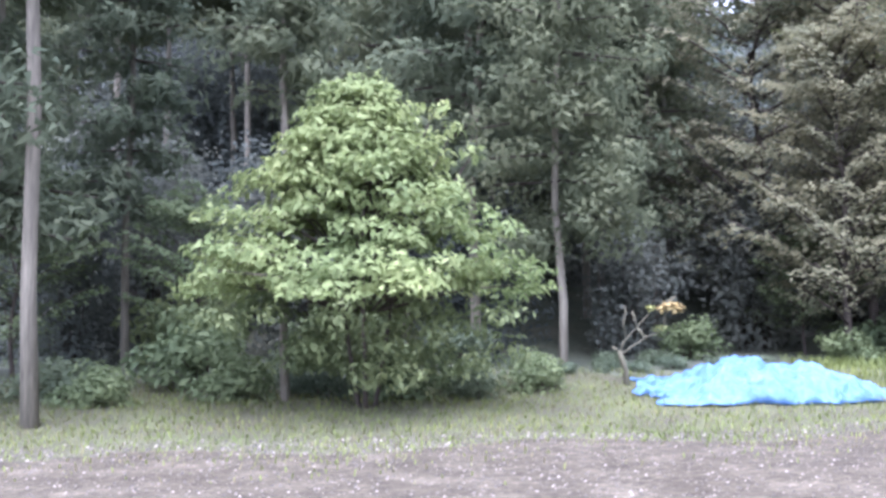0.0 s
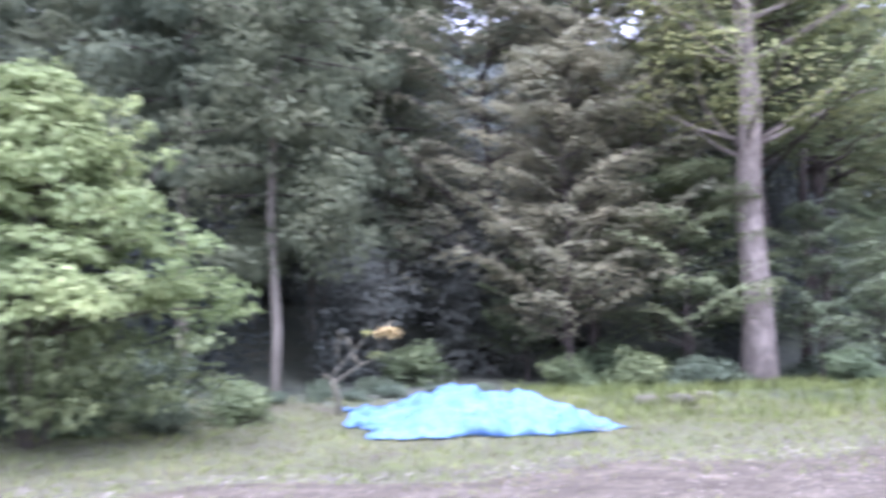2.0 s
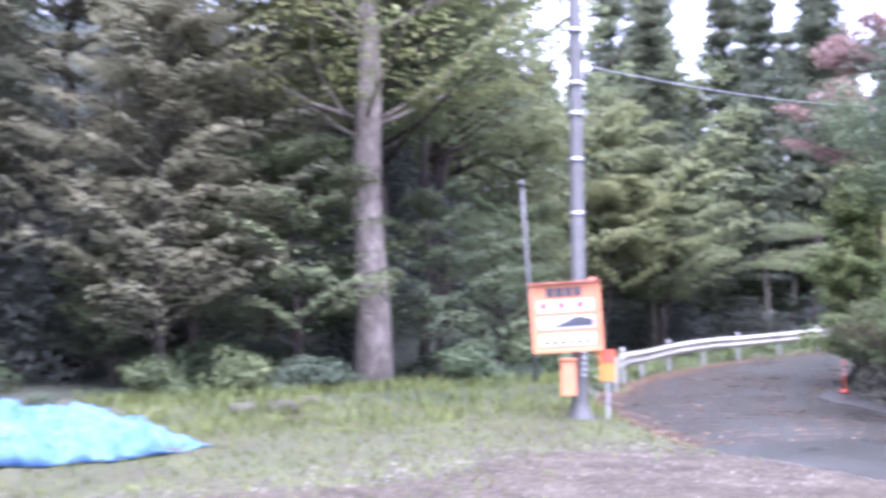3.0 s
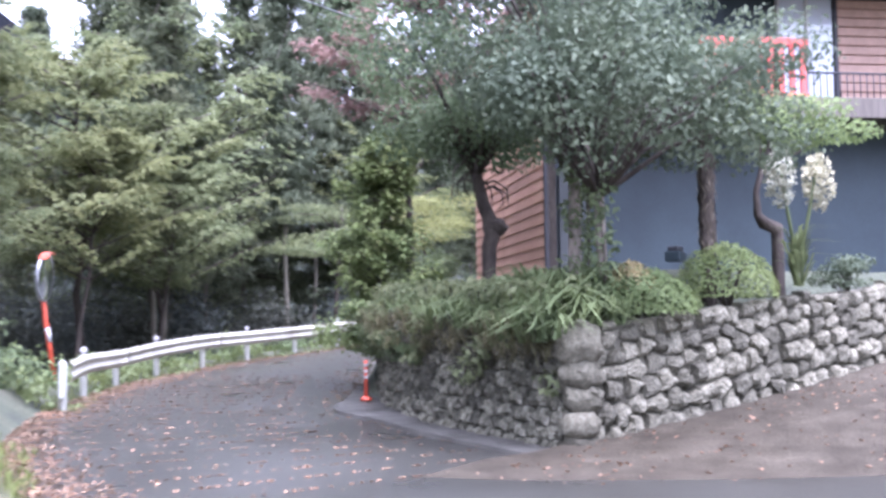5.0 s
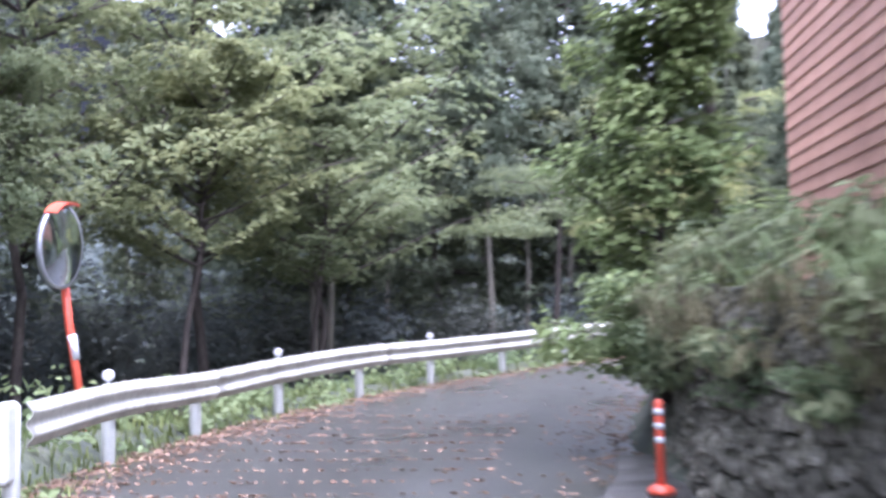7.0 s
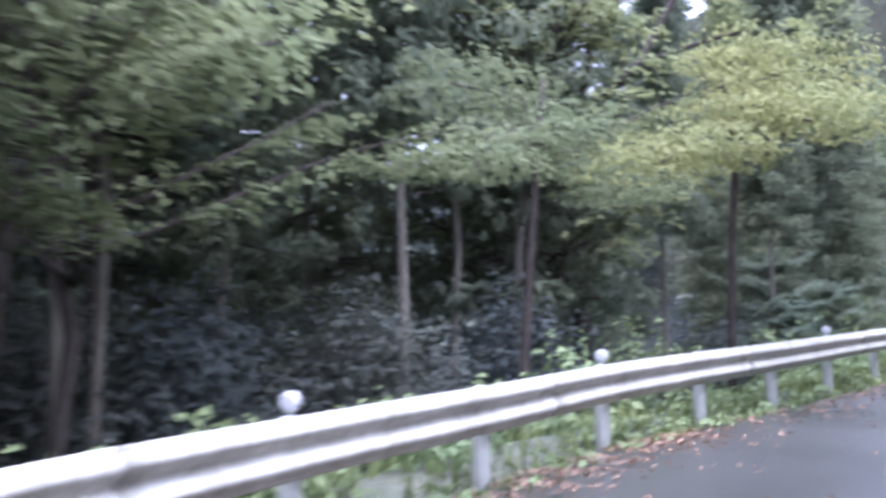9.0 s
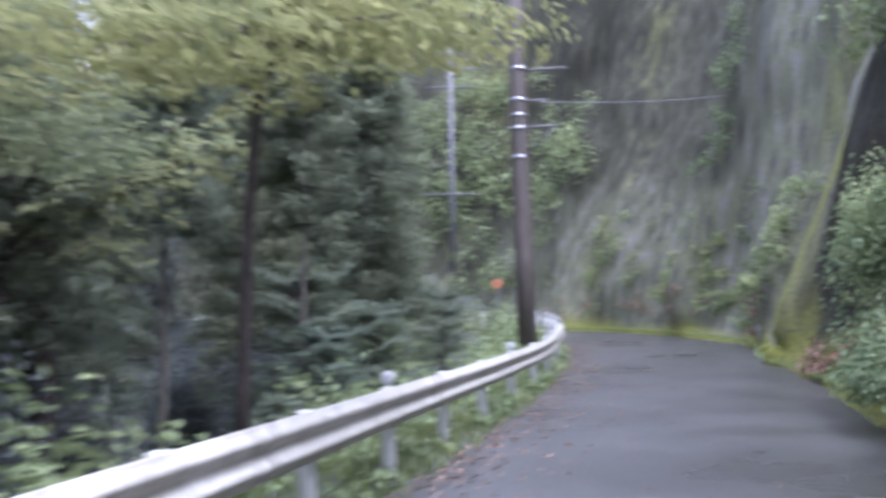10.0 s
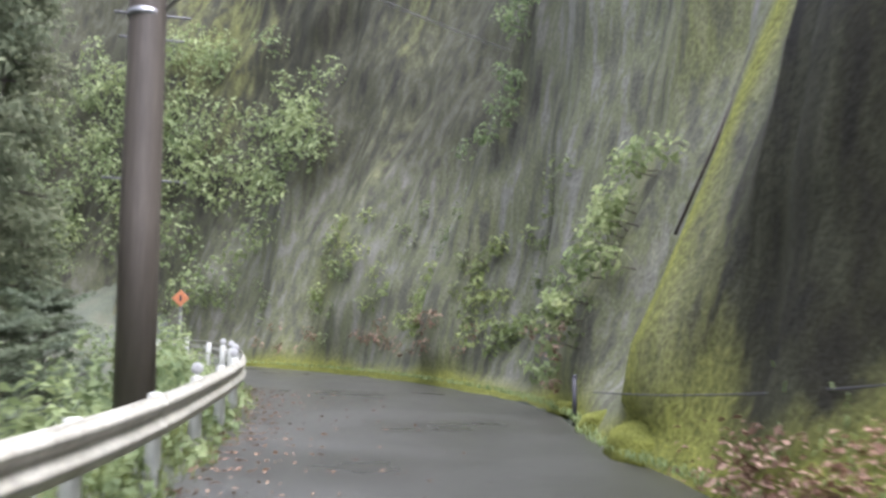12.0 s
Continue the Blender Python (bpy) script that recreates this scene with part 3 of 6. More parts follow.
    return (x + FNn[i, 0] * back, y + FNn[i, 1] * back, z + h * low)


HS = [-0.3, 0.0, 0.12, 0.28, 0.45, 0.7] + [0.7 + 0.3 * k for k in range(1, 44)] + [14.5, 16, 18, 21]


def slope_sheet(name, i0, i1, h0, h1, material, label, lift=0.0):
    hs = [h for h in HS if h0 <= h <= h1]
    v, f = [], []
    for i in range(i0, i1):
        for h in hs:
            p = slope_point(i, h)
            v.append((p[0] - FNn[i, 0] * lift, p[1] - FNn[i, 1] * lift, p[2]))
    n = len(hs)
    for a in range(i1 - i0 - 1):
        for b in range(n - 1):
            q = a * n + b
            f.append((q, q + n, q + n + 1, q + 1))
    return tagged(pydata(name, v, f, material, smooth=True), label, "slope", kind="structure")


def slope_spot(x, h):
    """Point of the cut slope at any x along its foot, with the station before it."""
    i = int(np.clip(station(x), 0, len(FT) - 2))
    d = FT[i + 1, 0] - FT[i, 0]
    f = float(np.clip((x - FT[i, 0]) / d, -0.6, 0.6)) if abs(d) > 0.02 else 0.0
    return Vector(slope_point(i, h)).lerp(Vector(slope_point(i + 1, h)), f), i


def station(x):
    return int(np.argmin(np.abs(FT[:, 0] - x)))


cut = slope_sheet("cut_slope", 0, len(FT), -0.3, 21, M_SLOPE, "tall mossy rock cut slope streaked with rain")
ca = cut.data.color_attributes.new("moss_shade", "FLOAT_COLOR", "POINT")
vals = []
for i in range(len(FT)):
    x, y = FT[i, 0], FT[i, 1]
    for h in HS:
        moss = 0.5 * math.exp(-((x - 47.55) / 0.22) ** 2) + 0.5 * math.exp(-h / 0.25) + 0.12 * math.sin(x * 1.1) + (0.55 * math.exp(-((x - 42.8) / 2.8) ** 2) * math.exp(-(h / 1.6) ** 2))
        moss += 0.22 * max(0.0, noise.noise(Vector((x * 0.4, h * 0.12, 3.0)))) - 0.3 * math.exp(-((x - 45.3) / 0.9) ** 2) * min(1, h / 2)
        moss += 0.75 * math.exp(-((x - 40.6) / 1.3) ** 2) * max(0.0, 0.25 + noise.noise(Vector((x * 0.9, h * 0.45, 8.0))))
        # dark near face; shade of overhang and trees painted on upper parts
        dark_rock_shade = float(1 - smooth(45.8, 47.6, x)) * 0.9 + 0.68 * float(smooth(3.0, 6.5, h)) * float(smooth(54, 60, x)) * float(1 - 0.5 * smooth(66, 71, x)) + 0.4 * float(smooth(64, 70, x))
        vals += [max(0.0, moss), min(1.0, dark_rock_shade), 0.0, 1.0]
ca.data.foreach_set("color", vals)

# ---------------------------------------------------------------- guardrail
RAIL = [(16.7, 19.3, -0.1), (18.2, 20.69, -0.06), (19.83, 21.81, -0.05), (21.62, 22.7, 0.05), (23.54, 23.34, 0.15), (25.48, 23.82, 0.2), (27.47, 24.03, 0.28), (29.46, 24.19, 0.38), (31.47, 24.2, 0.47), (33.49, 24.2, 0.55), (35.47, 24.17, 0.64), (37.49, 24.12, 0.735), (39.48, 24.05, 0.835), (41.48, 23.97, 0.95), (43.45, 23.88, 1.08), (45.45, 23.88, 1.22), (47.45, 23.95, 1.37), (49.4, 24.05, 1.51), (51.3, 24.2, 1.65), (53.3, 24.5, 1.8), (55.2, 24.85, 1.93), (57.1, 25.3, 2.05), (59.0, 25.9, 2.18), (60.8, 26.7, 2.3), (62.5, 27.7, 2.42), (64.0, 29.0, 2.54)]
RC = spline(RAIL, 0.25)
RT = np.gradient(RC[:, :2], axis=0)
RT /= np.linalg.norm(RT, axis=1)[:, None]
RR = np.stack([RT[:, 1], -RT[:, 0]], 1)  # towards the road
guardrail = empty("guardrail", pose(16.75, 19.55, 0.0), "weathered white steel guardrail with round posts along the road", "guardrail")
# profile of the corrugated beam: outwards, height
PROF = []
for k in range(25):
    t = k / 24
    h = 0.155 - 0.31 * t
    PROF.append((0.045 * (0.5 - 0.5 * math.cos(4 * math.pi * t)) + 0.005, h))


def rail_panel(i0, i1):
    v, f = [], []
    n = len(PROF)
    for i in range(i0, i1 + 1):
        for o, h in PROF:
            p = RC[i, :2] + RR[i] * (0.1 + o)
            v.append((p[0] - 16.75, p[1] - 19.55, RC[i, 2] + 0.575 + h))
        for o, h in reversed(PROF):
            p = RC[i, :2] + RR[i] * (0.1 + o - 0.006)
            v.append((p[0] - 16.75, p[1] - 19.55, RC[i, 2] + 0.575 + h))
    m = 2 * n
    for a in range(i1 - i0):
        for b in range(m):
            b2 = (b + 1) % m
            f.append((a * m + b, a * m + b2, (a + 1) * m + b2, (a + 1) * m + b))
    f.append(tuple(range(m)))
    f.append(tuple(reversed(range((i1 - i0) * m, (i1 - i0 + 1) * m))))
    return pydata("beam", v, f, M_RAIL, guardrail, smooth=False)


for i in range(0, len(RC) - 1, 16):
    ob = rail_panel(i, min(i + 16, len(RC) - 1))
    ob.data.polygons.foreach_set("use_smooth", [len(p.vertices) == 4 for p in ob.data.polygons])
j0 = (RAIL[0][0] - 16.75 - 0.05, RAIL[0][1] - 19.55 - 0.05, RAIL[0][2] + 0.46)
box("end_terminal", (0, 0, 0), (0.26, 0.09, 0.56), M_POST, guardrail, "rounded white end plate", 0.04, m=Matrix.Translation(j0) @ Matrix.Rotation(math.atan2(RT[0, 1], RT[0, 0]), 4, "Z"))
v, f = tube_arrays([(0, 0, -0.6), (0, 0, 0.7), (0, 0, 0.715), (0, 0, 0.72)], [0.062, 0.062, 0.05, 0.02], 14)
post_me = bpy.data.meshes.new("post")
post_me.from_pydata(v, [], f)
post_me.materials.append(M_POST)
post_me.polygons.foreach_set("use_smooth", [len(p.vertices) == 4 for p in post_me.polygons])
v, f = tube_arrays([(0, -0.02, 0.79), (0, -0.012, 0.79), (0, 0.012, 0.79), (0, 0.02, 0.79)], [0.035, 0.055, 0.055, 0.035], 14)
v2, f2 = tube_arrays([(0, 0, 0.72), (0, 0, 0.78)], [0.012, 0.012], 8)
refl_me = bpy.data.meshes.new("reflector")
refl_me.from_pydata(v + v2, [], f + [tuple(i + len(v) for i in q) for q in f2])
refl_me.materials.append(M_WHITE)
for k, (x, y, z) in enumerate(RAIL):
    p = link_mesh("post", post_me, None, guardrail)
    p.location = (x - 16.75, y - 19.55, z)
    if k in (1, 3, 5, 7, 10, 13, 16, 18, 19, 20, 21, 23):
        j = int(np.argmin((RC[:, 0] - x) ** 2 + (RC[:, 1] - y) ** 2))
        r = link_mesh("reflector", refl_me, None, p, "white round reflector disc")
        r.rotation_euler = (0, 0, math.atan2(RT[j, 1], RT[j, 0]) + math.pi / 2)

# ---------------------------------------------------------------- trees and shrubs


def crown_part(name, centres, size, seed, material, parent, droop=0.35, aspect=0.5, jitter=0.35, upright=0.0, needles=False):
    me = leaves_mesh(name, centres, size, np.random.default_rng(seed), droop, aspect, jitter, upright=upright, needles=needles)
    return link_mesh(name, me, material, parent)


def limb_path(rng, start, direction, length, rise, n=5):
    p, out = np.array(start, float), [tuple(start)]
    d = np.array(direction, float)
    for k in range(n):
        d = d + np.array([rng.normal(0, 0.12), rng.normal(0, 0.12), rise * (1 - 2.0 * k / n) * 0.35])
        d /= np.linalg.norm(d)
        p = p + d * length / n
        out.append(tuple(p))
    return out


def cedar(name, label, seed, height, bare, spread, leaves, bark=None, m=None, leaf=0.34):
    """A straight conifer: bare tapered trunk below, whorls of drooping tufts above."""
    rng = np.random.default_rng(seed)
    tree = empty(name, m or pose(0, 0, 0), label, "tree", "cedars of the wood")
    r = 0.0062 * height
    n = 9
    path = [(rng.normal(0, 0.03) * k, rng.normal(0, 0.03) * k, -0.6 + (height + 0.6) * k / (n - 1)) for k in range(n)]
    rad = [r * (1.15 if k == 0 else 1) * (1 - 0.86 * k / (n - 1)) for k in range(n)]
    tube("trunk", path, rad, bark or M_CEDAR, tree, sides=9, wobble=0.06, rng=rng)
    pts, limbs = [], []
    h = bare
    while h < height:
        t = (h - bare) / (height - bare)
        reach = spread * (1 - 0.85 * t) * (0.75 + 0.25 * math.sin(t * 3))
        for k in range(7):
            a = rng.uniform(0, 2 * math.pi)
            L = reach * rng.uniform(0.55, 1.1)
            tip = (math.cos(a) * L, math.sin(a) * L, h - 0.12 * L + rng.normal(0, 0.1))
            if k % 2 == 0:
                limbs.append(([(0, 0, h), tip], [0.035, 0.01]))
            for q in range(3):
                f = 0.4 + 0.3 * q
                c = (tip[0] * f, tip[1] * f, h - 0.1 * L * f)
                pts.append(blob_points(rng, leaves, c, (0.46, 0.46, 0.38), 0.45))
        h += rng.uniform(0.5, 0.8)
    tagged(tubes("branchwork", limbs, M_DARKBARK, tree, sides=4), kind="stuff")
    crown_part("crown", pts, leaf, seed, L_CEDAR, tree, droop=0.6, aspect=0.42, jitter=0.3, needles=True)
    return tree


def layered(name, label, category, group, seed, height, spread, first, layers, per_pad, size, material, bark, m=None, lean=(0, 0), trunk_r=None, pad=(0.8, 0.09), rise=0.5, droop=0.35):
    """A broadleaved tree with spreading limbs that carry flat sprays of leaves."""
    rng = np.random.default_rng(seed)
    tree = empty(name, m or pose(0, 0, 0), label, category, group)
    r = trunk_r or 0.012 * height
    n = 8
    path = [(lean[0] * k / n + rng.normal(0, 0.02) * k, lean[1] * k / n + rng.normal(0, 0.02) * k, -0.5 + (height * 0.9 + 0.5) * k / (n - 1)) for k in range(n)]
    rad = [r * (1.25 if k == 0 else 1) * (1 - 0.8 * k / (n - 1)) for k in range(n)]
    tube("trunk", path, rad, bark, tree, sides=10, wobble=0.08, rng=rng)
    pts, limbs = [], []
    for q in range(layers):
        t = q / max(1, layers - 1)
        h = first + (height - first) * t
        k = min(n - 2, int((h + 0.5) / (height * 0.9 + 0.5) * (n - 1)))
        base = np.array(path[k])
        base[2] = min(h, height * 0.88)
        reach = spread * (1 - 0.55 * t ** 1.5)
        turn = rng.uniform(0, 2 * math.pi)
        for b in range(6):
            a = turn + (b + rng.uniform(-0.35, 0.35)) * math.pi / 3
            L = reach * rng.uniform(0.6, 1.1)
            lp = limb_path(rng, base + np.array((0, 0, rng.normal(0, 0.25))), (math.cos(a), math.sin(a), 0.25), L, rise)
            limbs.append((lp, [max(0.01, min(r * 0.35, 0.045) * (1 - 0.17 * i)) for i in range(len(lp))]))
            pts.append(fan(rng, lp, min(pad[0], 0.42 * L), int(per_pad * 5.4), pad[1] * 0.5))
    tagged(tubes("branchwork", limbs, bark, tree, sides=5), kind="stuff")
    crown_part("crown", pts, size, seed, material, tree, droop=droop, aspect=0.55, jitter=0.2)
    return tree


def shrub(name, label, category, group, seed, size, leaves, leaf, material, m=None, lumps=9, upright=0.0, stems=True, needles=False):
    """A loose bush: a few stems and lumps of leaves with gaps between them."""
    rng = np.random.default_rng(seed)
    bush = empty(name, m or pose(0, 0, 0), label, category, group)
    pts, st = [], []
    for k in range(lumps):
        a, rr = rng.uniform(0, 2 * math.pi), rng.uniform(0, 0.7)
        c = (math.cos(a) * rr * size[0], math.sin(a) * rr * size[1], size[2] * rng.uniform(0.3, 0.9) * (1 - 0.3 * rr))
        pts.append(blob_points(rng, leaves // lumps, c, (size[0] * 0.42, size[1] * 0.42, size[2] * 0.24), 0.3))
        st.append(([(c[0] * 0.1, c[1] * 0.1, -0.3), (c[0] * 0.5, c[1] * 0.5, c[2] * 0.6), c], [0.02, 0.014, 0.006]))
    low = blob_points(rng, leaves // 5, (0, 0, size[2] * 0.15), (size[0] * 0.8, size[1] * 0.8, size[2] * 0.2), 0.1)
    pts.append(low)
    if stems:
        tagged(tubes("twigwork", st, M_DARKBARK, bush, sides=4), kind="stuff")
    crown_part("foliage", pts, leaf, seed, material, bush, upright=upright, needles=needles)
    return bush


def at(x, y, turn=0.0, s=1.0, sink=0.0, z=None):
    return pose(x, y, (hz(x, y) if z is None else z) - sink, 0, 0, turn) @ Matrix.Scale(s, 4)


rng0 = np.random.default_rng(11)

# the bright young tree beside the clearing: pyramid of large drooping leaves on many stems
mt = empty("young_tree", pose(-0.92, 12.75, hz(-0.92, 12.75)), "bushy young tree with large bright green leaves, wet", "tree")
rngm = np.random.default_rng(5)
pts, limbs = [], []
for k in range(3):
    a = 2 * math.pi * k / 3 + 0.5
    limbs.append(([(0.05 * math.cos(a), 0.05 * math.sin(a), -0.3), (0.25 * math.cos(a), 0.22 * math.sin(a), 0.7), (0.45 * math.cos(a), 0.4 * math.sin(a), 1.9), (0.3 * math.cos(a), 0.3 * math.sin(a), 3.1)], [0.035, 0.028, 0.02, 0.01]))
for k in range(430):
    h = 1.52 + 2.4 * rngm.uniform(0, 1) ** 1.35
    t = (h - 1.52) / 2.4
    reach = 2.3 * (1 - t) ** 0.88 + 0.24
    a = rngm.uniform(0, 2 * math.pi)
    reach *= 0.88 + 0.12 * math.sin(a * 3 + h * 4)
    rr = reach * rngm.uniform(0.12, 1.0) ** 0.45
    c = np.array((math.cos(a) * rr - 0.12, math.sin(a) * rr * 0.85, h - 0.07 * rr))
    if k % 4 == 0:
        limbs.append(([(0.2 * math.cos(a), 0.2 * math.sin(a), h * 0.72), tuple(c * np.array((0.6, 0.6, 0.96))), tuple(c)], [0.02, 0.013, 0.005]))
    v = blob_points(rngm, 40, (0, 0, 0), (0.3, 0.3, 0.1), 0.2)
    v[:, 2] -= 0.5 * (v[:, 0] ** 2 + v[:, 1] ** 2)
    pts.append((v + c, np.array((0, 0, 0.8)) + v * 1.6 + 0.75 * np.array((c[0], c[1], 0.0)) / (rr + 0.3)))
for k in range(12):
    c = (0.07 + rngm.uniform(-0.4, 0.4), rngm.uniform(-1.0, -0.7), rngm.uniform(2.35, 2.95))
    pts.append(blob_points(rngm, 34, c, (0.28, 0.28, 0.12), 0.2))
for x, y, h in ((0.85, -0.2, 3.55), (1.05, 0.0, 3.3), (0.75, 0.2, 3.2), (-0.1, 0.0, 3.95), (0.1, 0.1, 4.0), (-0.35, 0.0, 3.8), (1.3, 0.0, 3.05)):
    pts.append(blob_points(rngm, 26, (x, y, h), (0.2, 0.2, 0.14), 0.2))
    limbs.append(([(x * 0.4, y, h - 0.9), (x * 0.8, y, h - 0.4), (x, y, h)], [0.018, 0.012, 0.005]))
tagged(tubes("branchwork", limbs, M_DARKBARK, mt, sides=6), kind="stuff")
crown_part("crown", pts, 0.115, 6, L_MAIN, mt, droop=0.7, aspect=0.48, jitter=0.38)
# low leaves among the stems; deeper green stands in for the crown's shade
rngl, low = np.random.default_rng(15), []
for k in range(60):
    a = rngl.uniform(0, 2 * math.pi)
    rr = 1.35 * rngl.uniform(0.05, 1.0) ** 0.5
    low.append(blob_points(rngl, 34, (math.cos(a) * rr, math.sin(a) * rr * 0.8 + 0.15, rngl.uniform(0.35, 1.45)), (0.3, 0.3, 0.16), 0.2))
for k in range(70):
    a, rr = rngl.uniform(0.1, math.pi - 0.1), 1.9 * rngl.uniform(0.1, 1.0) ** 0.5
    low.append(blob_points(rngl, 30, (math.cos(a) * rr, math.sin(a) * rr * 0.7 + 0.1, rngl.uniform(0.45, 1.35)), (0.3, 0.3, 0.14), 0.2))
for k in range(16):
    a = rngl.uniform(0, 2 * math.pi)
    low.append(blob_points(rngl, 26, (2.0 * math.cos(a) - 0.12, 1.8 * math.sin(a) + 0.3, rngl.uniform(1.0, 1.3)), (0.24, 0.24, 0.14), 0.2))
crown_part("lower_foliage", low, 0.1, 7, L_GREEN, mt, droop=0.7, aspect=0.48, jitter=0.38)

# cedars: bare ones and leafy ones
bare_a = cedar("cedar_tree", "tall straight cedar with a bare pale trunk", 21, 19.0, 8.0, 2.4, 24, m=at(-4.47, 11.6, 20, 0.82), leaf=0.27)
leafy_a = cedar("cedar_tree", "cedar with hanging dark green tufts nearly to the ground", 22, 15.0, 2.6, 2.2, 52, m=at(3.2, 21.5, 60), leaf=0.18)
leafy_b = cedar("cedar_tree", "cedar with hanging dark green tufts nearly to the ground", 23, 17.0, 4.0, 2.4, 30, m=at(0.6, 20.5, 200), leaf=0.24)
bare_spots = [(-2.0, 13.6, 0.62), (-7.6, 24.5, 1.05), (-6.5, 25.0, 1.0), (-5.4, 27.5, 1.0), (-4.7, 25.5, 1.0), (-3.6, 24.5, 1.05), (-2.9, 27.5, 1.0), (-9.5, 22.0, 1.0), (3.2, 23.5, 1.0),
              (5.4, 25.5, 0.9), (-6.0, 14.2, 0.9), (-1.2, 29.5, 1.1), (6.8, 30.5, 1.0), (1.5, 31.0, 1.1), (-8.0, 31.0, 1.1), (4.2, 29.5, 1.0), (9.0, 27.5, 1.0)]
for x, y, s in bare_spots:
    copy_thing(bare_a, at(x, y, rng0.uniform(0, 360), s, 0.1))
leafy_spots = [(1.85, 16.6, 0.8), (0.6, 18.2, 0.9), (-7.2, 16.5, 0.85), (-5.2, 17.5, 0.7), (-5.7, 12.3, 0.95), (2.0, 24.5, 1.0), (-0.8, 22.5, 1.1), (5.8, 27.0, 1.0), (0.5, 26.5, 1.15), (4.6, 23.2, 0.8)]
for k, (x, y, s) in enumerate(leafy_spots):
    copy_thing((leafy_a, leafy_b)[k % 2], at(x, y, rng0.uniform(0, 360), s, 0.1))
# wood beyond the guardrail, down in the ravine
for k in range(17):
    x = 18 + 34 * ((k * 0.618) % 1.0)
    y = 30 + 17 * ((k * 0.414 + 0.13) % 1.0)
    copy_thing((bare_a, bare_a, bare_a, bare_a, leafy_b)[k % 5], at(x, y, rng0.uniform(0, 360), rng0.uniform(0.85, 1.15), 0.1))
for x, y, s in ((44.5, 30.5, 0.9), (47.5, 27.6, 0.75), (50.0, 31.0, 0.9), (53.0, 30.0, 0.8), (46.0, 34.0, 1.0), (57.0, 33.0, 0.9), (61.0, 36.0, 0.9), (55.5, 37.5, 1.0)):
    copy_thing(leafy_a if x > 45 else bare_a, at(x, y, rng0.uniform(0, 360), s, 0.1))

# layered broadleaved trees
rusty = layered("rusty_tree", "broadleaved tree with drooping rust-tinged olive sprays", "tree", "trees round the clearing", 31, 9.5, 3.4, 1.4, 13, 44, 0.13, L_RUST, M_DARKBARK, m=at(7.9, 19.6, 30, 0.95))
olive = layered("maple_tree", "spreading maple with flat olive green sprays of leaves", "tree", "maples along the road", 32, 9.0, 3.9, 3.9, 6, 46, 0.15, L_OLIVE, M_DARKBARK, m=at(20.5, 27.5, 0))
green = layered("maple_tree", "spreading maple with flat green sprays of leaves", "tree", "maples along the road", 33, 6.0, 2.9, 1.4, 6, 46, 0.13, L_GREEN, M_DARKBARK, m=at(9.4, 18.9, 90, 0.7))
for x, y, s, a in ((6.9, 18.2, 0.68, 75), (6.4, 21.2, 0.95, 120), (11.0, 23.5, 1.15, 200)):
    copy_thing(rusty, at(x, y, a, s, 0.1))
for x, y, s, a in ((13.2, 21.0, 1.15, 40), (16.0, 24.5, 1.1, 130), (11.2, 19.2, 1.0, 250), (24.0, 28.0, 1.1, 70), (28.0, 29.5, 1.05, 310), (39.5, 30.5, 1.2, 100),
                   (17.6, 26.5, 1.05, 160), (16.4, 25.6, 1.45, 20), (30.5, 32.5, 1.6, 210), (14.8, 28.0, 1.3, 300), (20.0, 33.0, 1.4, 90)):
    copy_thing(olive, at(x, y, a, s, 0.1))
for x, y, s, a in ((-6.3, 15.6, 0.75, 10), (-3.8, 16.6, 0.7, 200), (13.8, 19.3, 0.8, 100), (6.6, 19.5, 0.6, 50), (16.6, 22.4, 0.62, 220), (-8.5, 14.8, 0.7, 80)):
    copy_thing(green, at(x, y, a, s, 0.1))

# the big pale trunk beside the clearing
big = layered("old_tree", "old broadleaved tree with a thick pale lichened trunk", "tree", "trees round the clearing", 41, 13.5, 4.4, 4.2, 9, 60, 0.13, L_SPRAY, M_PALEBARK, m=at(10.15, 17.6, 0), trunk_r=0.29, lean=(-0.25, 0.1), pad=(1.0, 0.12))

fresh = layered("maple_tree", "small maple with fresh green drooping sprays beside the old trunk", "tree", "trees round the clearing", 37, 4.6, 2.3, 1.0, 5, 46, 0.11, L_GARDEN, M_DARKBARK, m=at(9.0, 17.9, 15, 0.85))
copy_thing(fresh, at(11.6, 18.0, 200, 0.85, 0.1))
# undergrowth
bush_a = shrub("undergrowth_bush", "leafy dark green undergrowth bush", "bush", "undergrowth", 51, (1.1, 1.0, 1.3), 1000, 0.145, L_GREEN, m=at(-3.4, 15.0, 0))
bush_b = shrub("undergrowth_bush", "leafy dark green undergrowth bush", "bush", "undergrowth", 52, (1.3, 1.1, 1.0), 1000, 0.135, L_DARK, m=at(0.4, 16.2, 0, 0.7))
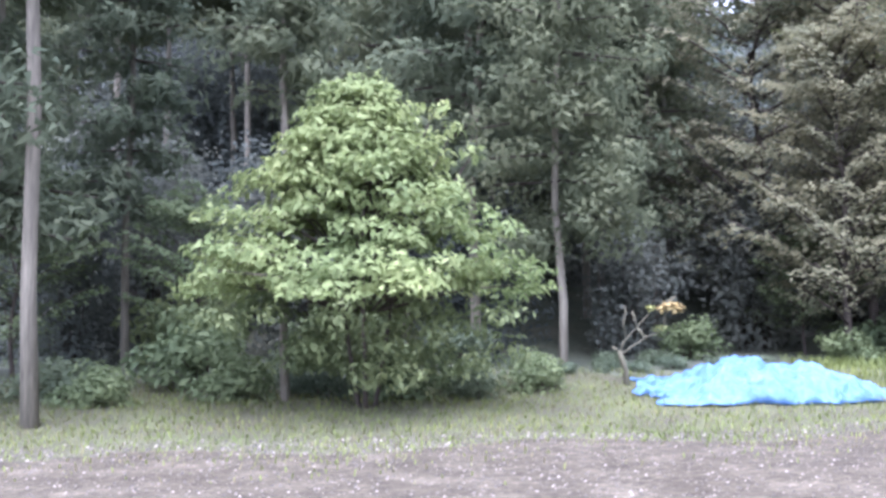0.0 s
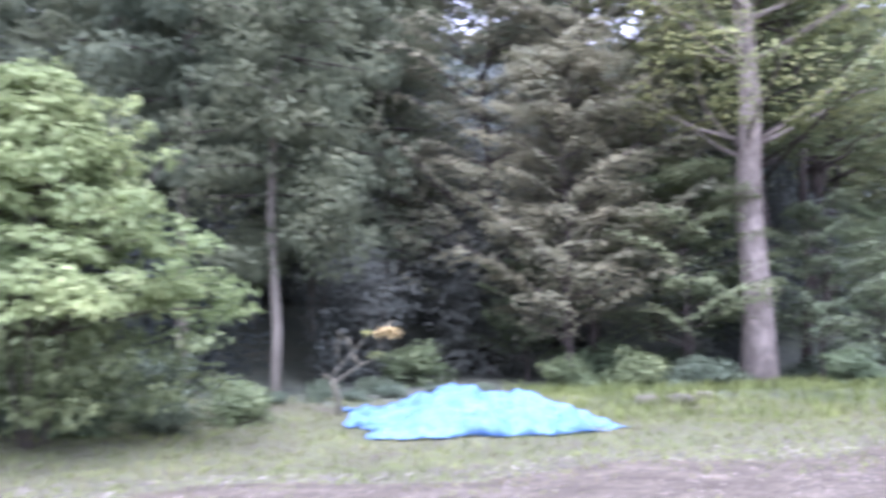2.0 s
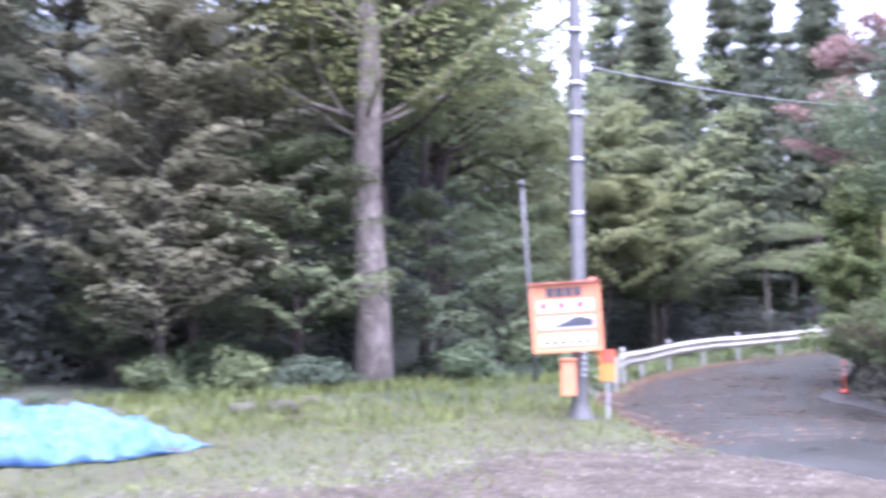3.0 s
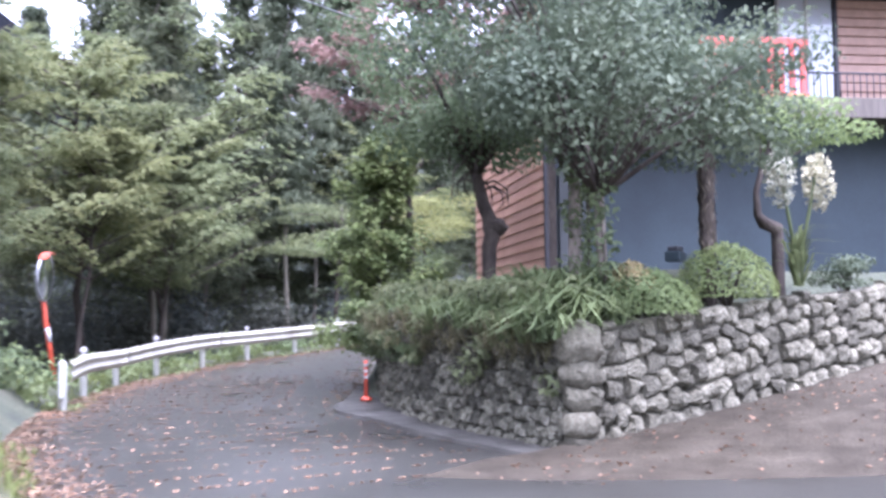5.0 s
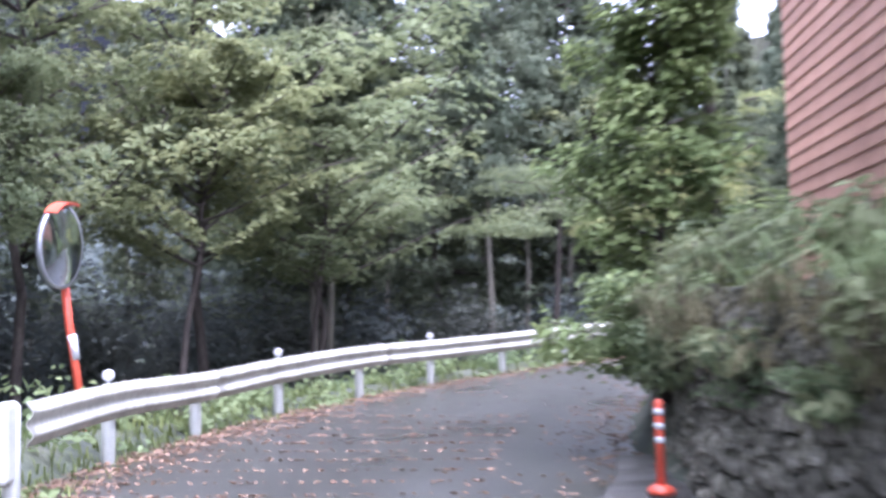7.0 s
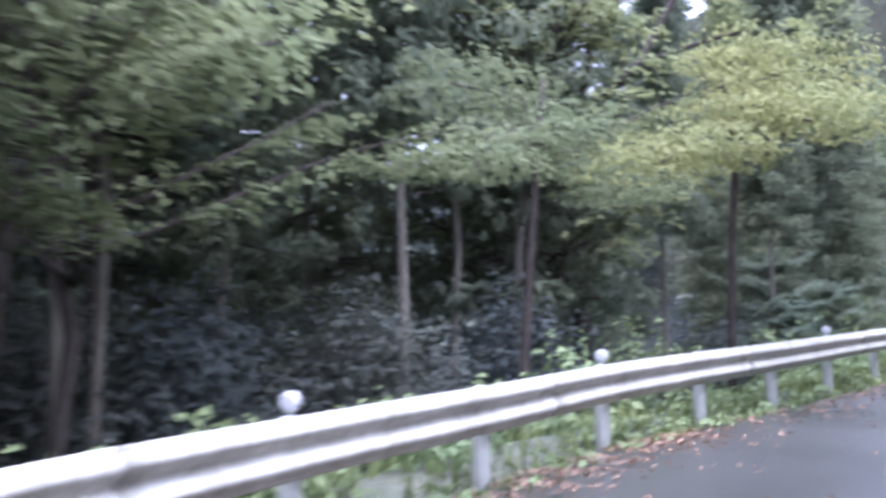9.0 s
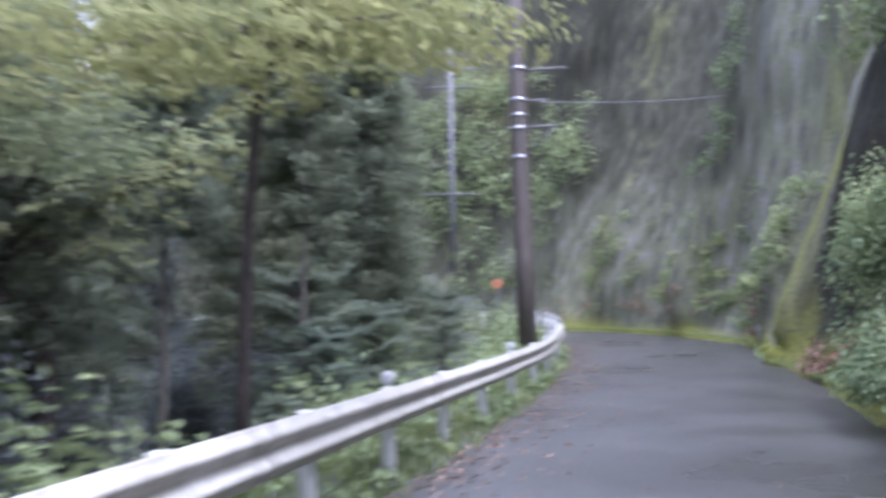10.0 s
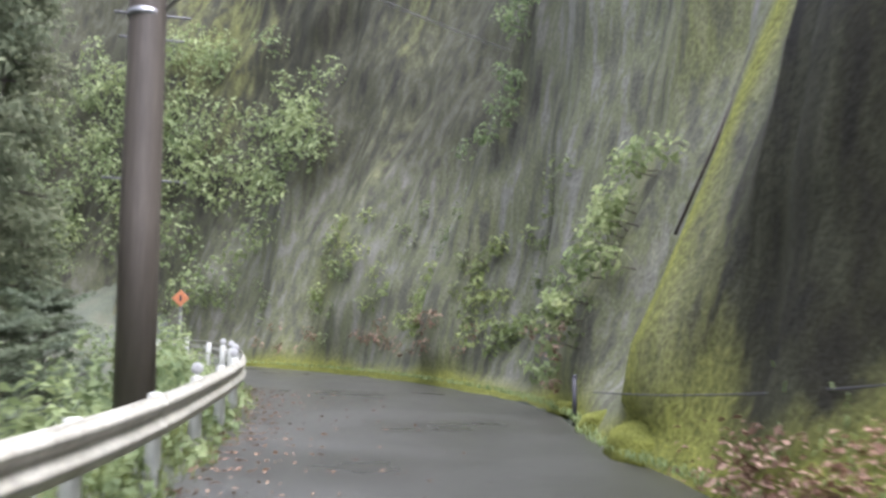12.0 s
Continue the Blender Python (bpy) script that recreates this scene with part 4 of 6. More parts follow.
spots = [(-2.6, 13.9, 0.7), (-1.5, 14.0, 0.75), (-0.5, 13.9, 0.7), (0.5, 14.1, 0.75), (1.3, 14.6, 0.6), (-5.2, 14.2, 1.0), (-6.8, 13.2, 1.0), (-2.2, 15.2, 0.9), (-1.0, 14.9, 0.8), (1.2, 16.0, 0.5), (6.6, 17.4, 0.6), (8.5, 17.0, 0.95), (7.8, 17.2, 0.7), (9.3, 16.8, 0.6), (11.2, 16.6, 0.7),
         (12.4, 16.8, 0.6), (13.2, 17.4, 0.9), (-8.4, 13.4, 1.1), (-4.2, 13.2, 0.6), (14.4, 18.6, 0.9), (15.4, 20.0, 1.0), (16.2, 21.6, 1.0), (0.2, 14.5, 0.5), (-1.9, 14.4, 0.5), (4.4, 19.4, 0.8), (9.8, 19.5, 1.1), (-4.5, 18.5, 1.4),
         (-7.5, 19.5, 1.5), (-1.5, 18.8, 1.4), (12.6, 19.0, 1.3), (7.6, 18.8, 0.8)]
for k, (x, y, s) in enumerate(spots):
    copy_thing((bush_a, bush_b)[k % 2], at(x, y, rng0.uniform(0, 360), s, 0.1))
for x, y, s in ((1.8, 15.5, 0.36), (2.3, 15.7, 0.4), (2.9, 15.6, 0.36), (3.5, 15.9, 0.42), (4.2, 16.0, 0.4), (2.6, 16.5, 0.5), (3.2, 16.8, 0.5), (4.8, 16.2, 0.4)):
    copy_thing(bush_b, at(x, y, rng0.uniform(0, 360), s, 0.08))
# along the outside of the guardrail and down the bank
for k in range(38):
    j = int((k + 0.5) / 38 * (len(RC) - 6))
    o = 1.1 + 2.6 * ((k * 0.618) % 1)
    x, y = RC[j, 0] - RR[j, 0] * o, RC[j, 1] - RR[j, 1] * o
    s = 0.35 + 0.3 * ((k * 0.37) % 1)
    copy_thing((bush_b, bush_a)[k % 2], at(x, y, rng0.uniform(0, 360), s, 0.15))
# tall thickets between the trunks; dull leaf colour stands in for deep shade
thicket = shrub("thicket", "tall dense dark green thicket of the wood, coloured as deep shade", "bush", "thickets", 53, (1.9, 1.7, 4.2), 4600, 0.16, L_SHADE, m=at(-2.6, 20.5, 0), lumps=26, needles=True)
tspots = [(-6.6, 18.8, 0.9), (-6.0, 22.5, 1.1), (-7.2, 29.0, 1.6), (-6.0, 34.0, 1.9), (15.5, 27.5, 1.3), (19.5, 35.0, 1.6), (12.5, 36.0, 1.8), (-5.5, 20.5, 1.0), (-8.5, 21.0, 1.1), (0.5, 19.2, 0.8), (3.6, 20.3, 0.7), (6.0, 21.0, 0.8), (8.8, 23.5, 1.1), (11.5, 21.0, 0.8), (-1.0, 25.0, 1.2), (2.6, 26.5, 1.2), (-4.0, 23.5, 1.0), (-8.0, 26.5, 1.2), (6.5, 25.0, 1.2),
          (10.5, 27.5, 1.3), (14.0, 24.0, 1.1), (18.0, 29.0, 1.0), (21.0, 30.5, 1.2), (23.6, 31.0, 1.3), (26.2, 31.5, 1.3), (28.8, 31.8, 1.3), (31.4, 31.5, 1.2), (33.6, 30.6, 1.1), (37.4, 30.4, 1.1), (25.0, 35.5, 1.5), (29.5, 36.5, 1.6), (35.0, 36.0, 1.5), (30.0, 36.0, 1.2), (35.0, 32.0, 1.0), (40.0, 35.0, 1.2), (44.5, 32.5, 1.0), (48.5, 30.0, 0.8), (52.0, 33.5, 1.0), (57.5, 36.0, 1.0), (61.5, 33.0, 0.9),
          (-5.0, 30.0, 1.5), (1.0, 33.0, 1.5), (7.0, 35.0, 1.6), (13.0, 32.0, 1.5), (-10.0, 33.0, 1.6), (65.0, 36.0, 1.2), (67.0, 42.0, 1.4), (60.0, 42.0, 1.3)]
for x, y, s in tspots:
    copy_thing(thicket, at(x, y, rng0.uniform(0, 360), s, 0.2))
for x, y, s in ((-3.0, 32.5, 1.1), (-7.0, 36.0, 1.2), (3.5, 34.0, 1.1), (-11.5, 30.0, 1.1), (0.0, 38.0, 1.2), (7.5, 38.0, 1.2), (11.5, 31.0, 1.1), (-5.5, 33.5, 1.1)):
    copy_thing(leafy_b, at(x, y, rng0.uniform(0, 360), s, 0.1))
# glowing mist sheet behind the woods: tall behind the clearing, low across the ravine
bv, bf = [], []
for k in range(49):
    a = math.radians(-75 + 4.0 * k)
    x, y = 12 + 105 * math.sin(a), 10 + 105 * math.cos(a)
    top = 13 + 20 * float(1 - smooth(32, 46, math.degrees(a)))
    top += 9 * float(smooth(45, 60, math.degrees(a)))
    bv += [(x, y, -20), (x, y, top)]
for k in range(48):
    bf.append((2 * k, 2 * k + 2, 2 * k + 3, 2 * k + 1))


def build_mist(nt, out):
    # even emission imitates haze and lifts the dark gaps between the trees
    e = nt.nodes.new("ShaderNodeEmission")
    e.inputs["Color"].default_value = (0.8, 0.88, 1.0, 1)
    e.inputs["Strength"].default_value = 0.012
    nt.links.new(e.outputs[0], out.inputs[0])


tagged(pydata("backdrop", bv, bf, mat("mist_glow", build_mist)), "added glowing sheet standing in for distant grey rain mist", "mist", kind="structure")
# sprays overhanging the rail near the bend
near = layered("maple_tree", "leaning maple with large flat sprays over the guardrail", "tree", "maples along the road", 34, 6.5, 2.6, 3.4, 5, 66, 0.13, L_OLIVE, M_DARKBARK, m=at(22.2, 26.2, 40), lean=(0.6, -0.8), pad=(0.9, 0.1))
for x, y, a, s in ((25.6, 27.2, 330, 0.95),):
    copy_thing(near, at(x, y, a, s, 0.1))
copy_thing(near, at(18.6, 24.6, 120, 0.75, 0.1))
# old forked tree beyond the maples
fz = hz(41.8, 31.2)
forked = empty("forked_tree", pose(41.8, 31.2, fz), "old dark tree forking high above the ravine", "tree", "trees of the ravine")
tube("trunk", [(0, 0, -0.5), (0.05, 0.0, 2.0 - fz), (0.0, 0.05, 4.2 - fz), (0.05, 0.0, 6.3 - fz)], [0.25, 0.21, 0.19, 0.17], M_DARKBARK, forked, sides=12, wobble=0.08, rng=np.random.default_rng(14))
frng = np.random.default_rng(15)
fpts = []
for path, r in (([(0.05, 0, 5.0), (-0.3, 0.6, 6.2), (-0.8, 1.5, 7.4), (-1.3, 2.6, 9.0)], 0.15), ([(0.05, 0, 5.2), (0.1, -0.2, 6.6), (-0.1, 0.2, 8.2), (0.1, 0.5, 10.0)], 0.13), ([(0.0, 0, 5.0), (0.5, -0.9, 6.0), (0.9, -1.6, 7.6), (1.2, -2.0, 9.5)], 0.17),
                ([(-0.3, 0.6, 6.2), (-1.0, 1.0, 6.6), (-1.8, 1.9, 6.8)], 0.06), ([(0.5, -0.9, 6.0), (1.2, -1.9, 6.4), (1.6, -3.0, 6.6)], 0.07)):
    tube("limb", [(x * 1.3, y * 1.3, (z - 5) * 1.25 + 6.1 - fz) for x, y, z in path], [r * 0.8 * (1 - 0.22 * k) for k in range(len(path))], M_DARKBARK, forked, sides=8)
    end = np.array((path[-1][0] * 1.3, path[-1][1] * 1.3, (path[-1][2] - 5) * 1.25 + 6.1 - fz))
    for k in range(7):
        a = frng.uniform(0, 2 * math.pi)
        fpts.append(fan(frng, limb_path(frng, end - np.array((0, 0, frng.uniform(0, 0.8))), (math.cos(a), math.sin(a), 0.25), frng.uniform(1.3, 2.4), 0.4), 0.8, 210))
crown_part("crown", fpts, 0.13, 16, L_SPRAY, forked)
# far woods on the hillsides
rngf = np.random.default_rng(77)
fp = []
for k in range(900):
    a = rngf.uniform(-0.35, 1.75)
    d = rngf.uniform(44, 100)
    x, y = 12 + d * math.sin(a), 10 + d * math.cos(a)
    if road_frame(x, y)[1][0] < 13:
        continue
    z0 = hz(x, y)
    fp.append(blob_points(rngf, 80, (x, y, z0 + rngf.uniform(1, 11)), (2.2, 2.2, 2.0), 0.4))
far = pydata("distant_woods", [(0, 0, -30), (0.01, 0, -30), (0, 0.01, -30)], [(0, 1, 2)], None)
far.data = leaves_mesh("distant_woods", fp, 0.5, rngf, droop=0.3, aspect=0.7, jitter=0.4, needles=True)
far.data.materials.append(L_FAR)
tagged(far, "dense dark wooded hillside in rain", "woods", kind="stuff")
# trees where the road leaves the view
for x, y, s, a in ((50.5, 28.2, 0.75, 10), (55.0, 30.0, 0.8, 80), (59.5, 31.0, 0.8, 150), (64.5, 33.5, 0.9, 230), (47.0, 27.2, 0.55, 300)):
    copy_thing(green, at(x, y, a, s, 0.1))
shade = layered("maple_tree", "dark green maple standing below the guardrail", "tree", "maples along the road", 36, 6.0, 2.7, 1.4, 6, 46, 0.13, L_DARK, M_DARKBARK, m=at(42.6, 27.4, 140, 0.6, 0.1))
for x, y, s, a in ((38.4, 26.2, 0.36, 40), (42.0, 26.0, 0.36, 200)):
    copy_thing(shade, at(x, y, a, s, 0.1))
for x, y, s, a in ((44.2, 26.6, 0.7, 10), (49.0, 26.4, 0.6, 80), (53.0, 27.2, 0.7, 150), (57.0, 28.6, 0.7, 230), (40.8, 26.4, 0.6, 0), (61.5, 30.5, 0.8, 30)):
    copy_thing(shade, at(x, y, a, s, 0.1))
for x, y, s in ((66.0, 37.0, 0.9), (68.5, 41.0, 1.0), (63.5, 35.0, 0.85), (72.0, 46.0, 1.1), (78.0, 47.0, 1.1), (76.0, 39.0, 0.9), (82.0, 44.0, 1.1), (67.0, 47.0, 1.1), (40.76, 26.65, 0.55)):
    copy_thing(bare_a if x < 45 else leafy_b, at(x, y, rng0.uniform(0, 360), s, 0.1))
# pale-leaved shrubs leaning on the outside of the rail
bush_g = shrub("roadside_bush", "fresh green leafy bush behind the guardrail", "bush", "bushes at the guardrail", 54, (1.0, 0.9, 1.0), 1300, 0.12, L_FERN, m=at(40.4, 25.3, 0, 0.8))
for x, y, s in ((42.3, 25.2, 0.85), (44.4, 25.0, 0.7), (38.2, 25.4, 0.8), (49.0, 25.4, 0.7), (51.5, 25.8, 0.7), (35.8, 25.6, 0.7), (54.0, 26.3, 0.7), (24.2, 24.6, 0.5), (25.4, 24.9, 0.55), (26.6, 25.0, 0.6), (27.9, 25.1, 0.55), (29.1, 25.2, 0.62), (30.4, 25.2, 0.55)):
    copy_thing(bush_g, at(x, y, 97 * x, s, 0.1))
for x, y, s in ((30.8, 35.0, 1.15), (36.4, 34.0, 1.15), (28.3, 30.0, 1.0), (34.2, 30.0, 1.05), (36.8, 31.0, 1.0), (56.4, 30.0, 0.85), (59.8, 30.6, 0.8), (52.6, 30.2, 0.85), (64.5, 33.0, 0.8)):
    copy_thing(bare_a if 28 < x < 37 and y < 33 else leafy_b, at(x, y, 61 * x, s, 0.1))
for x, y, s in ((40.0, 35.5, 1.15), (38.8, 30.8, 1.15), (41.5, 33.0, 1.25), (33.5, 34.8, 1.15), (36.5, 39.0, 1.25)):
    copy_thing(leafy_b, at(x, y, 61 * x, s, 0.1))

# ---------------------------------------------------------------- garden wall, house and garden


def stone_mesh(seed):
    """A loose, rounded field stone."""
    rng = random.Random(seed)
    bm = bmesh.new()
    bmesh.ops.create_cube(bm, size=1.0)
    bmesh.ops.subdivide_edges(bm, edges=list(bm.edges), cuts=2, use_grid_fill=True)
    for v in bm.verts:
        n = v.co.normalized() * 0.6
        v.co = v.co.lerp(n, 0.72) + Vector([rng.uniform(-0.08, 0.08) for _ in range(3)])
    me = bpy.data.meshes.new("stone")
    bm.to_mesh(me)
    bm.free()
    me.materials.append(M_STONE)
    me.polygons.foreach_set("use_smooth", [k % 3 > 0 for k in range(len(me.polygons))])
    return me


STONES = [stone_mesh(k) for k in range(8)]
WS = spline(WALL, 0.1)
WT = np.gradient(WS, axis=0)
WT /= np.linalg.norm(WT, axis=1)[:, None]
WO = np.stack([WT[:, 1], -WT[:, 0]], 1)  # into the bank
if WO[len(WS) // 3] @ (np.array([19.5, 12.0]) - WS[len(WS) // 3]) < 0:
    WO = -WO
seg = np.concatenate([[0], np.cumsum(np.linalg.norm(np.diff(WS, axis=0), axis=1))])
i_corner = int(np.argmin((WS[:, 0] - 16.3) ** 2 + (WS[:, 1] - 10.95) ** 2))
s_corner = seg[i_corner]


def wall_base(i):
    x, y = WS[i]
    if i < i_corner:
        return float(drive_z(x))
    return float(road_frame(x, y)[0][0]) + 0.02


def wall_top(i):
    if i < i_corner:
        return 1.12 + (s_corner - seg[i]) * 0.085
    return 1.15 + 0.02 * (seg[i] - s_corner)


stone_wall = empty("stone_wall", pose(0, 0, 0), "dry retaining wall of rough grey field stones", "wall", kind="structure")
road_wall = empty("stone_wall", pose(0, 0, 0), "dark mossy stone retaining wall along the road", "wall", kind="structure")
cv, cf = [], []
for i in range(0, len(WS), 4):
    for h, b in ((wall_base(i) - 0.3, 0.14), (wall_top(i) - 0.05, 0.3), (wall_top(i) - 0.05, 0.9)):
        cv.append((*(WS[i] + WO[i] * b), h))
for a in range(len(cv) // 3 - 1):
    for b in range(2):
        q = a * 3 + b
        cf.append((q, q + 3, q + 4, q + 1))
pydata("core", cv, cf, M_MORTAR, stone_wall, "dark soil and rubble behind the stones")
rs = random.Random(8)


def clip_cell(poly, m, n):
    """The part of a polygon on the inner side of a line through m with outward normal n."""
    out = []
    for a, b in zip(poly, poly[1:] + poly[:1]):
        da = (a[0] - m[0]) * n[0] + (a[1] - m[1]) * n[1]
        db = (b[0] - m[0]) * n[0] + (b[1] - m[1]) * n[1]
        if da <= 0:
            out.append(a)
        if da * db < 0:
            t = da / (da - db)
            out.append((a[0] + (b[0] - a[0]) * t, a[1] + (b[1] - a[1]) * t))
    return out


def wall_point(s, h, out):
    """A place on the leaning face of the wall: along it, above its foot, proud of it."""
    i = int(np.clip(np.searchsorted(seg, s), 1, len(WS) - 1))
    p = WS[i] + WO[i] * (0.12 + 0.16 * h - out)
    return Vector((p[0], p[1], wall_base(i) + h))


def lay_stones(parent, material, s0, s1, course, wide, proud):
    """Rough stones fitted to one another, course by course, each with its own outline and bulge."""
    seeds = []
    h = -0.05
    while h < 1.75:
        s = s0 - rs.uniform(0, wide)
        while s < s1 + wide:
            w = wide * rs.uniform(0.65, 1.5)
            seeds.append((s + w / 2, h + course * rs.uniform(0.15, 0.85)))
            s += w
        h += course
    for c in seeds:
        i = int(np.clip(np.searchsorted(seg, c[0]), 0, len(WS) - 1))
        top = wall_top(i) - wall_base(i)
        if not s0 < c[0] < s1 or c[1] > top:
            continue
        poly = [(c[0] - 0.5, c[1] - 0.5), (c[0] + 0.5, c[1] - 0.5), (c[0] + 0.5, c[1] + 0.5), (c[0] - 0.5, c[1] + 0.5)]
        for d in seeds:
            n = (d[0] - c[0], d[1] - c[1])
            if d is not c and n[0] ** 2 + n[1] ** 2 < 0.6:
                poly = clip_cell(poly, (c[0] + n[0] * 0.5, c[1] + n[1] * 0.5), n)
        poly = clip_cell(poly, (0, top + rs.uniform(-0.05, 0.08)), (0, 1))
        poly = clip_cell(poly, (0, -0.12), (0, -1))
        poly = [p for k, p in enumerate(poly) if math.hypot(p[0] - poly[k - 1][0], p[1] - poly[k - 1][1]) > 0.015]
        if len(poly) < 3:
            continue
        # round the outline off: a point near each corner and one on each side
        m = (sum(p[0] for p in poly) / len(poly), sum(p[1] for p in poly) / len(poly))
        ring = []
        for a, b in zip(poly, poly[1:] + poly[:1]):
            ring.append((m[0] + (a[0] - m[0]) * 0.84, m[1] + (a[1] - m[1]) * 0.84))
            ring.append((m[0] + ((a[0] + b[0]) / 2 - m[0]) * 0.93, m[1] + ((a[1] + b[1]) / 2 - m[1]) * 0.93))
        bulge = proud * rs.uniform(0.6, 1.5)
        tilt = (rs.uniform(-0.25, 0.25), rs.uniform(-0.25, 0.25))
        origin = wall_point(m[0], m[1], 0)
        vs, fs = [], []
        for f, o in ((0.94, -0.1), (1.0, 0.0), (0.86, 0.62), (0.5, 0.95)):
            for p in ring:
                q = (m[0] + (p[0] - m[0]) * f, m[1] + (p[1] - m[1]) * f)
                lift = bulge * o * rs.uniform(0.85, 1.15) + ((p[0] - m[0]) * tilt[0] + (p[1] - m[1]) * tilt[1]) * f * (o > 0.1)
                vs.append(wall_point(q[0], q[1], lift if o >= 0 else -0.1) - origin)
        vs.append(wall_point(m[0] + rs.uniform(-0.02, 0.02), m[1] + rs.uniform(-0.02, 0.02), bulge) - origin)
        n = len(ring)
        for r in range(3):
            for k in range(n):
                fs.append((r * n + k, r * n + (k + 1) % n, (r + 1) * n + (k + 1) % n, (r + 1) * n + k))
        fs += [(3 * n + k, 3 * n + (k + 1) % n, 4 * n) for k in range(n)]
        o = pydata("stone", vs, fs, material, parent, smooth=rs.random() < 0.25)
        o.location = origin


lay_stones(stone_wall, M_STONE, s_corner - 6.8, s_corner - 0.12, 0.19, 0.21, 0.075)
lay_stones(road_wall, M_DARKSTONE, s_corner + 0.12, s_corner + 8.2, 0.165, 0.17, 0.06)
# the column of large boulders at the corner
for z, sx, sz, k in ((-0.12, 0.28, 0.2, 1), (0.1, 0.36, 0.26, 4), (0.36, 0.3, 0.26, 2), (0.6, 0.34, 0.28, 6), (0.9, 0.44, 0.38, 3)):
    o = link_mesh("stone", STONES[k], None, stone_wall, "large pale boulder at the wall's corner")
    o.location = (16.34 + 0.12 * z + 0.02 * k % 0.05, 10.97 + 0.06 * z, z)
    o.scale = (sx, 0.36, sz)
    o.rotation_euler = (0.25 * (k % 2), 0.5 - 0.4 * (k % 3), -0.5 + 0.6 * k)

# kerb and concrete apron round the corner of the wall
kv, kf = [], []
for i in range(i_corner, min(len(WS), i_corner + 75)):
    z = wall_base(i)
    w = 0.35 + 0.35 * math.exp(-((seg[i] - s_corner - 5.2) / 1.0) ** 2)
    for b, dz in ((-w, -0.05), (-w + 0.03, 0.03), (0.15, 0.05)):
        kv.append((*(WS[i] + WO[i] * b), z + dz))
for a in range(len(kv) // 3 - 1):
    for b in range(2):
        q = a * 3 + b
        kf.append((q, q + 1, q + 4, q + 3))
tagged(pydata("kerb", kv, kf, M_KERB), "low wet concrete kerb at the foot of the wall", "kerb", kind="structure")

# house: corner, front direction, side direction
HC = Vector((22.8, 14.5, 0))
HF = Vector((0.656, -0.755, 0))
HSd = Vector((0.755, 0.656, 0))
HM = Matrix(((HF.x, HSd.x, 0, HC.x), (HF.y, HSd.y, 0, HC.y), (0, 0, 1, 1.7), (0, 0, 0, 1)))
house = new("house")
house.matrix_world = HM
tagged(house, "two-storey house with orange siding and a red balcony", "house")
WLEN, DLEN, HH = 9.0, 6.5, 5.4
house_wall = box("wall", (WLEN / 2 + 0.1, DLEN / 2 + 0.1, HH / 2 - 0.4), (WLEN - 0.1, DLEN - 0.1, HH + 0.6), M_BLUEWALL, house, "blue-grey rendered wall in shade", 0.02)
nb = 26
bm = bmesh.new()
bm_box(bm, (0, 0, 0), (0.024, DLEN, 0.205), None, 0.004)
bme = bpy.data.meshes.new("siding_board")
bm.to_mesh(bme)
bm.free()
bme.materials.append(M_SIDING)
for k in range(nb):
    b = link_mesh("siding_board", bme, None, house_wall, "" if k else "orange lap siding board")
    b.location = (0.0, DLEN / 2 + 0.06, 0.0 + k * 0.2)
    b.rotation_euler = (0, radians(6.5), 0)
box("corner_trim", (0.06, 0.03, HH / 2 - 0.2), (0.16, 0.16, HH + 0.4), M_DARKBARK, house, "dark brown corner post", 0.01)
box("downpipe", (-0.05, -0.08, HH / 2 - 0.2), (0.07, 0.07, HH), M_BLACK, house, "dark downpipe", 0.015)
box("door", (0.5, 0.12, 1.0), (0.55, 0.08, 2.1), M_PALEWALL, house, "pale grey flush door", 0.01)
balcony = box("balcony_deck", (4.75, -0.5, 2.85), (8.5, 1.5, 0.22), M_DARKBARK, house, "dark brown balcony deck", 0.02)
box("fascia", (4.75, -1.26, 2.9), (8.5, 0.05, 0.34), M_BROWNPOLE, balcony, "brown fascia board", 0.01)
box("upper_wall", (6.65, 0.35, 4.2), (4.6, 0.5, 2.5), M_SIDING, house, "salmon upper wall", 0.02)
glazed = box("glass_door", (4.85, 0.07, 4.1), (1.0, 0.06, 2.1), M_GLASS, house, "glazed balcony door")
for dx in (-0.55, 0.0, 0.55):
    box("door_frame", (4.85 + dx, 0.04, 4.1), (0.06, 0.09, 2.15), M_WHITE if dx < 0.3 else M_BLACK, glazed, "", 0.008)
for k in range(10):
    box("baluster", (2.4 + 0.19 * k, -1.18, 3.45), (0.09, 0.06, 1.0), M_RED, balcony, "" if k else "red painted baluster", 0.008)
box("handrail", (3.25, -1.18, 4.0), (1.9, 0.1, 0.13), M_RED, balcony, "red painted handrail", 0.015)
box("lower_rail", (3.25, -1.18, 3.08), (1.9, 0.08, 0.12), M_RED, balcony, "", 0.01)
for k in range(14):
    tube("rail_bar", [(4.3 + 0.12 * k, -1.18, 2.98), (4.3 + 0.12 * k, -1.18, 3.5)], 0.01, M_BLACK, balcony, sides=6)
tube("metal_handrail", [(4.2, -1.18, 3.5), (6.0, -1.18, 3.5)], 0.02, M_BLACK, balcony, "black metal handrail", sides=8)
for k in range(12):
    box("shutter_slat", (6.3, 0.05, 3.2 + 0.17 * k), (1.7, 0.05, 0.15), M_SALMON, house, "" if k else "salmon shutter slat", 0.01)
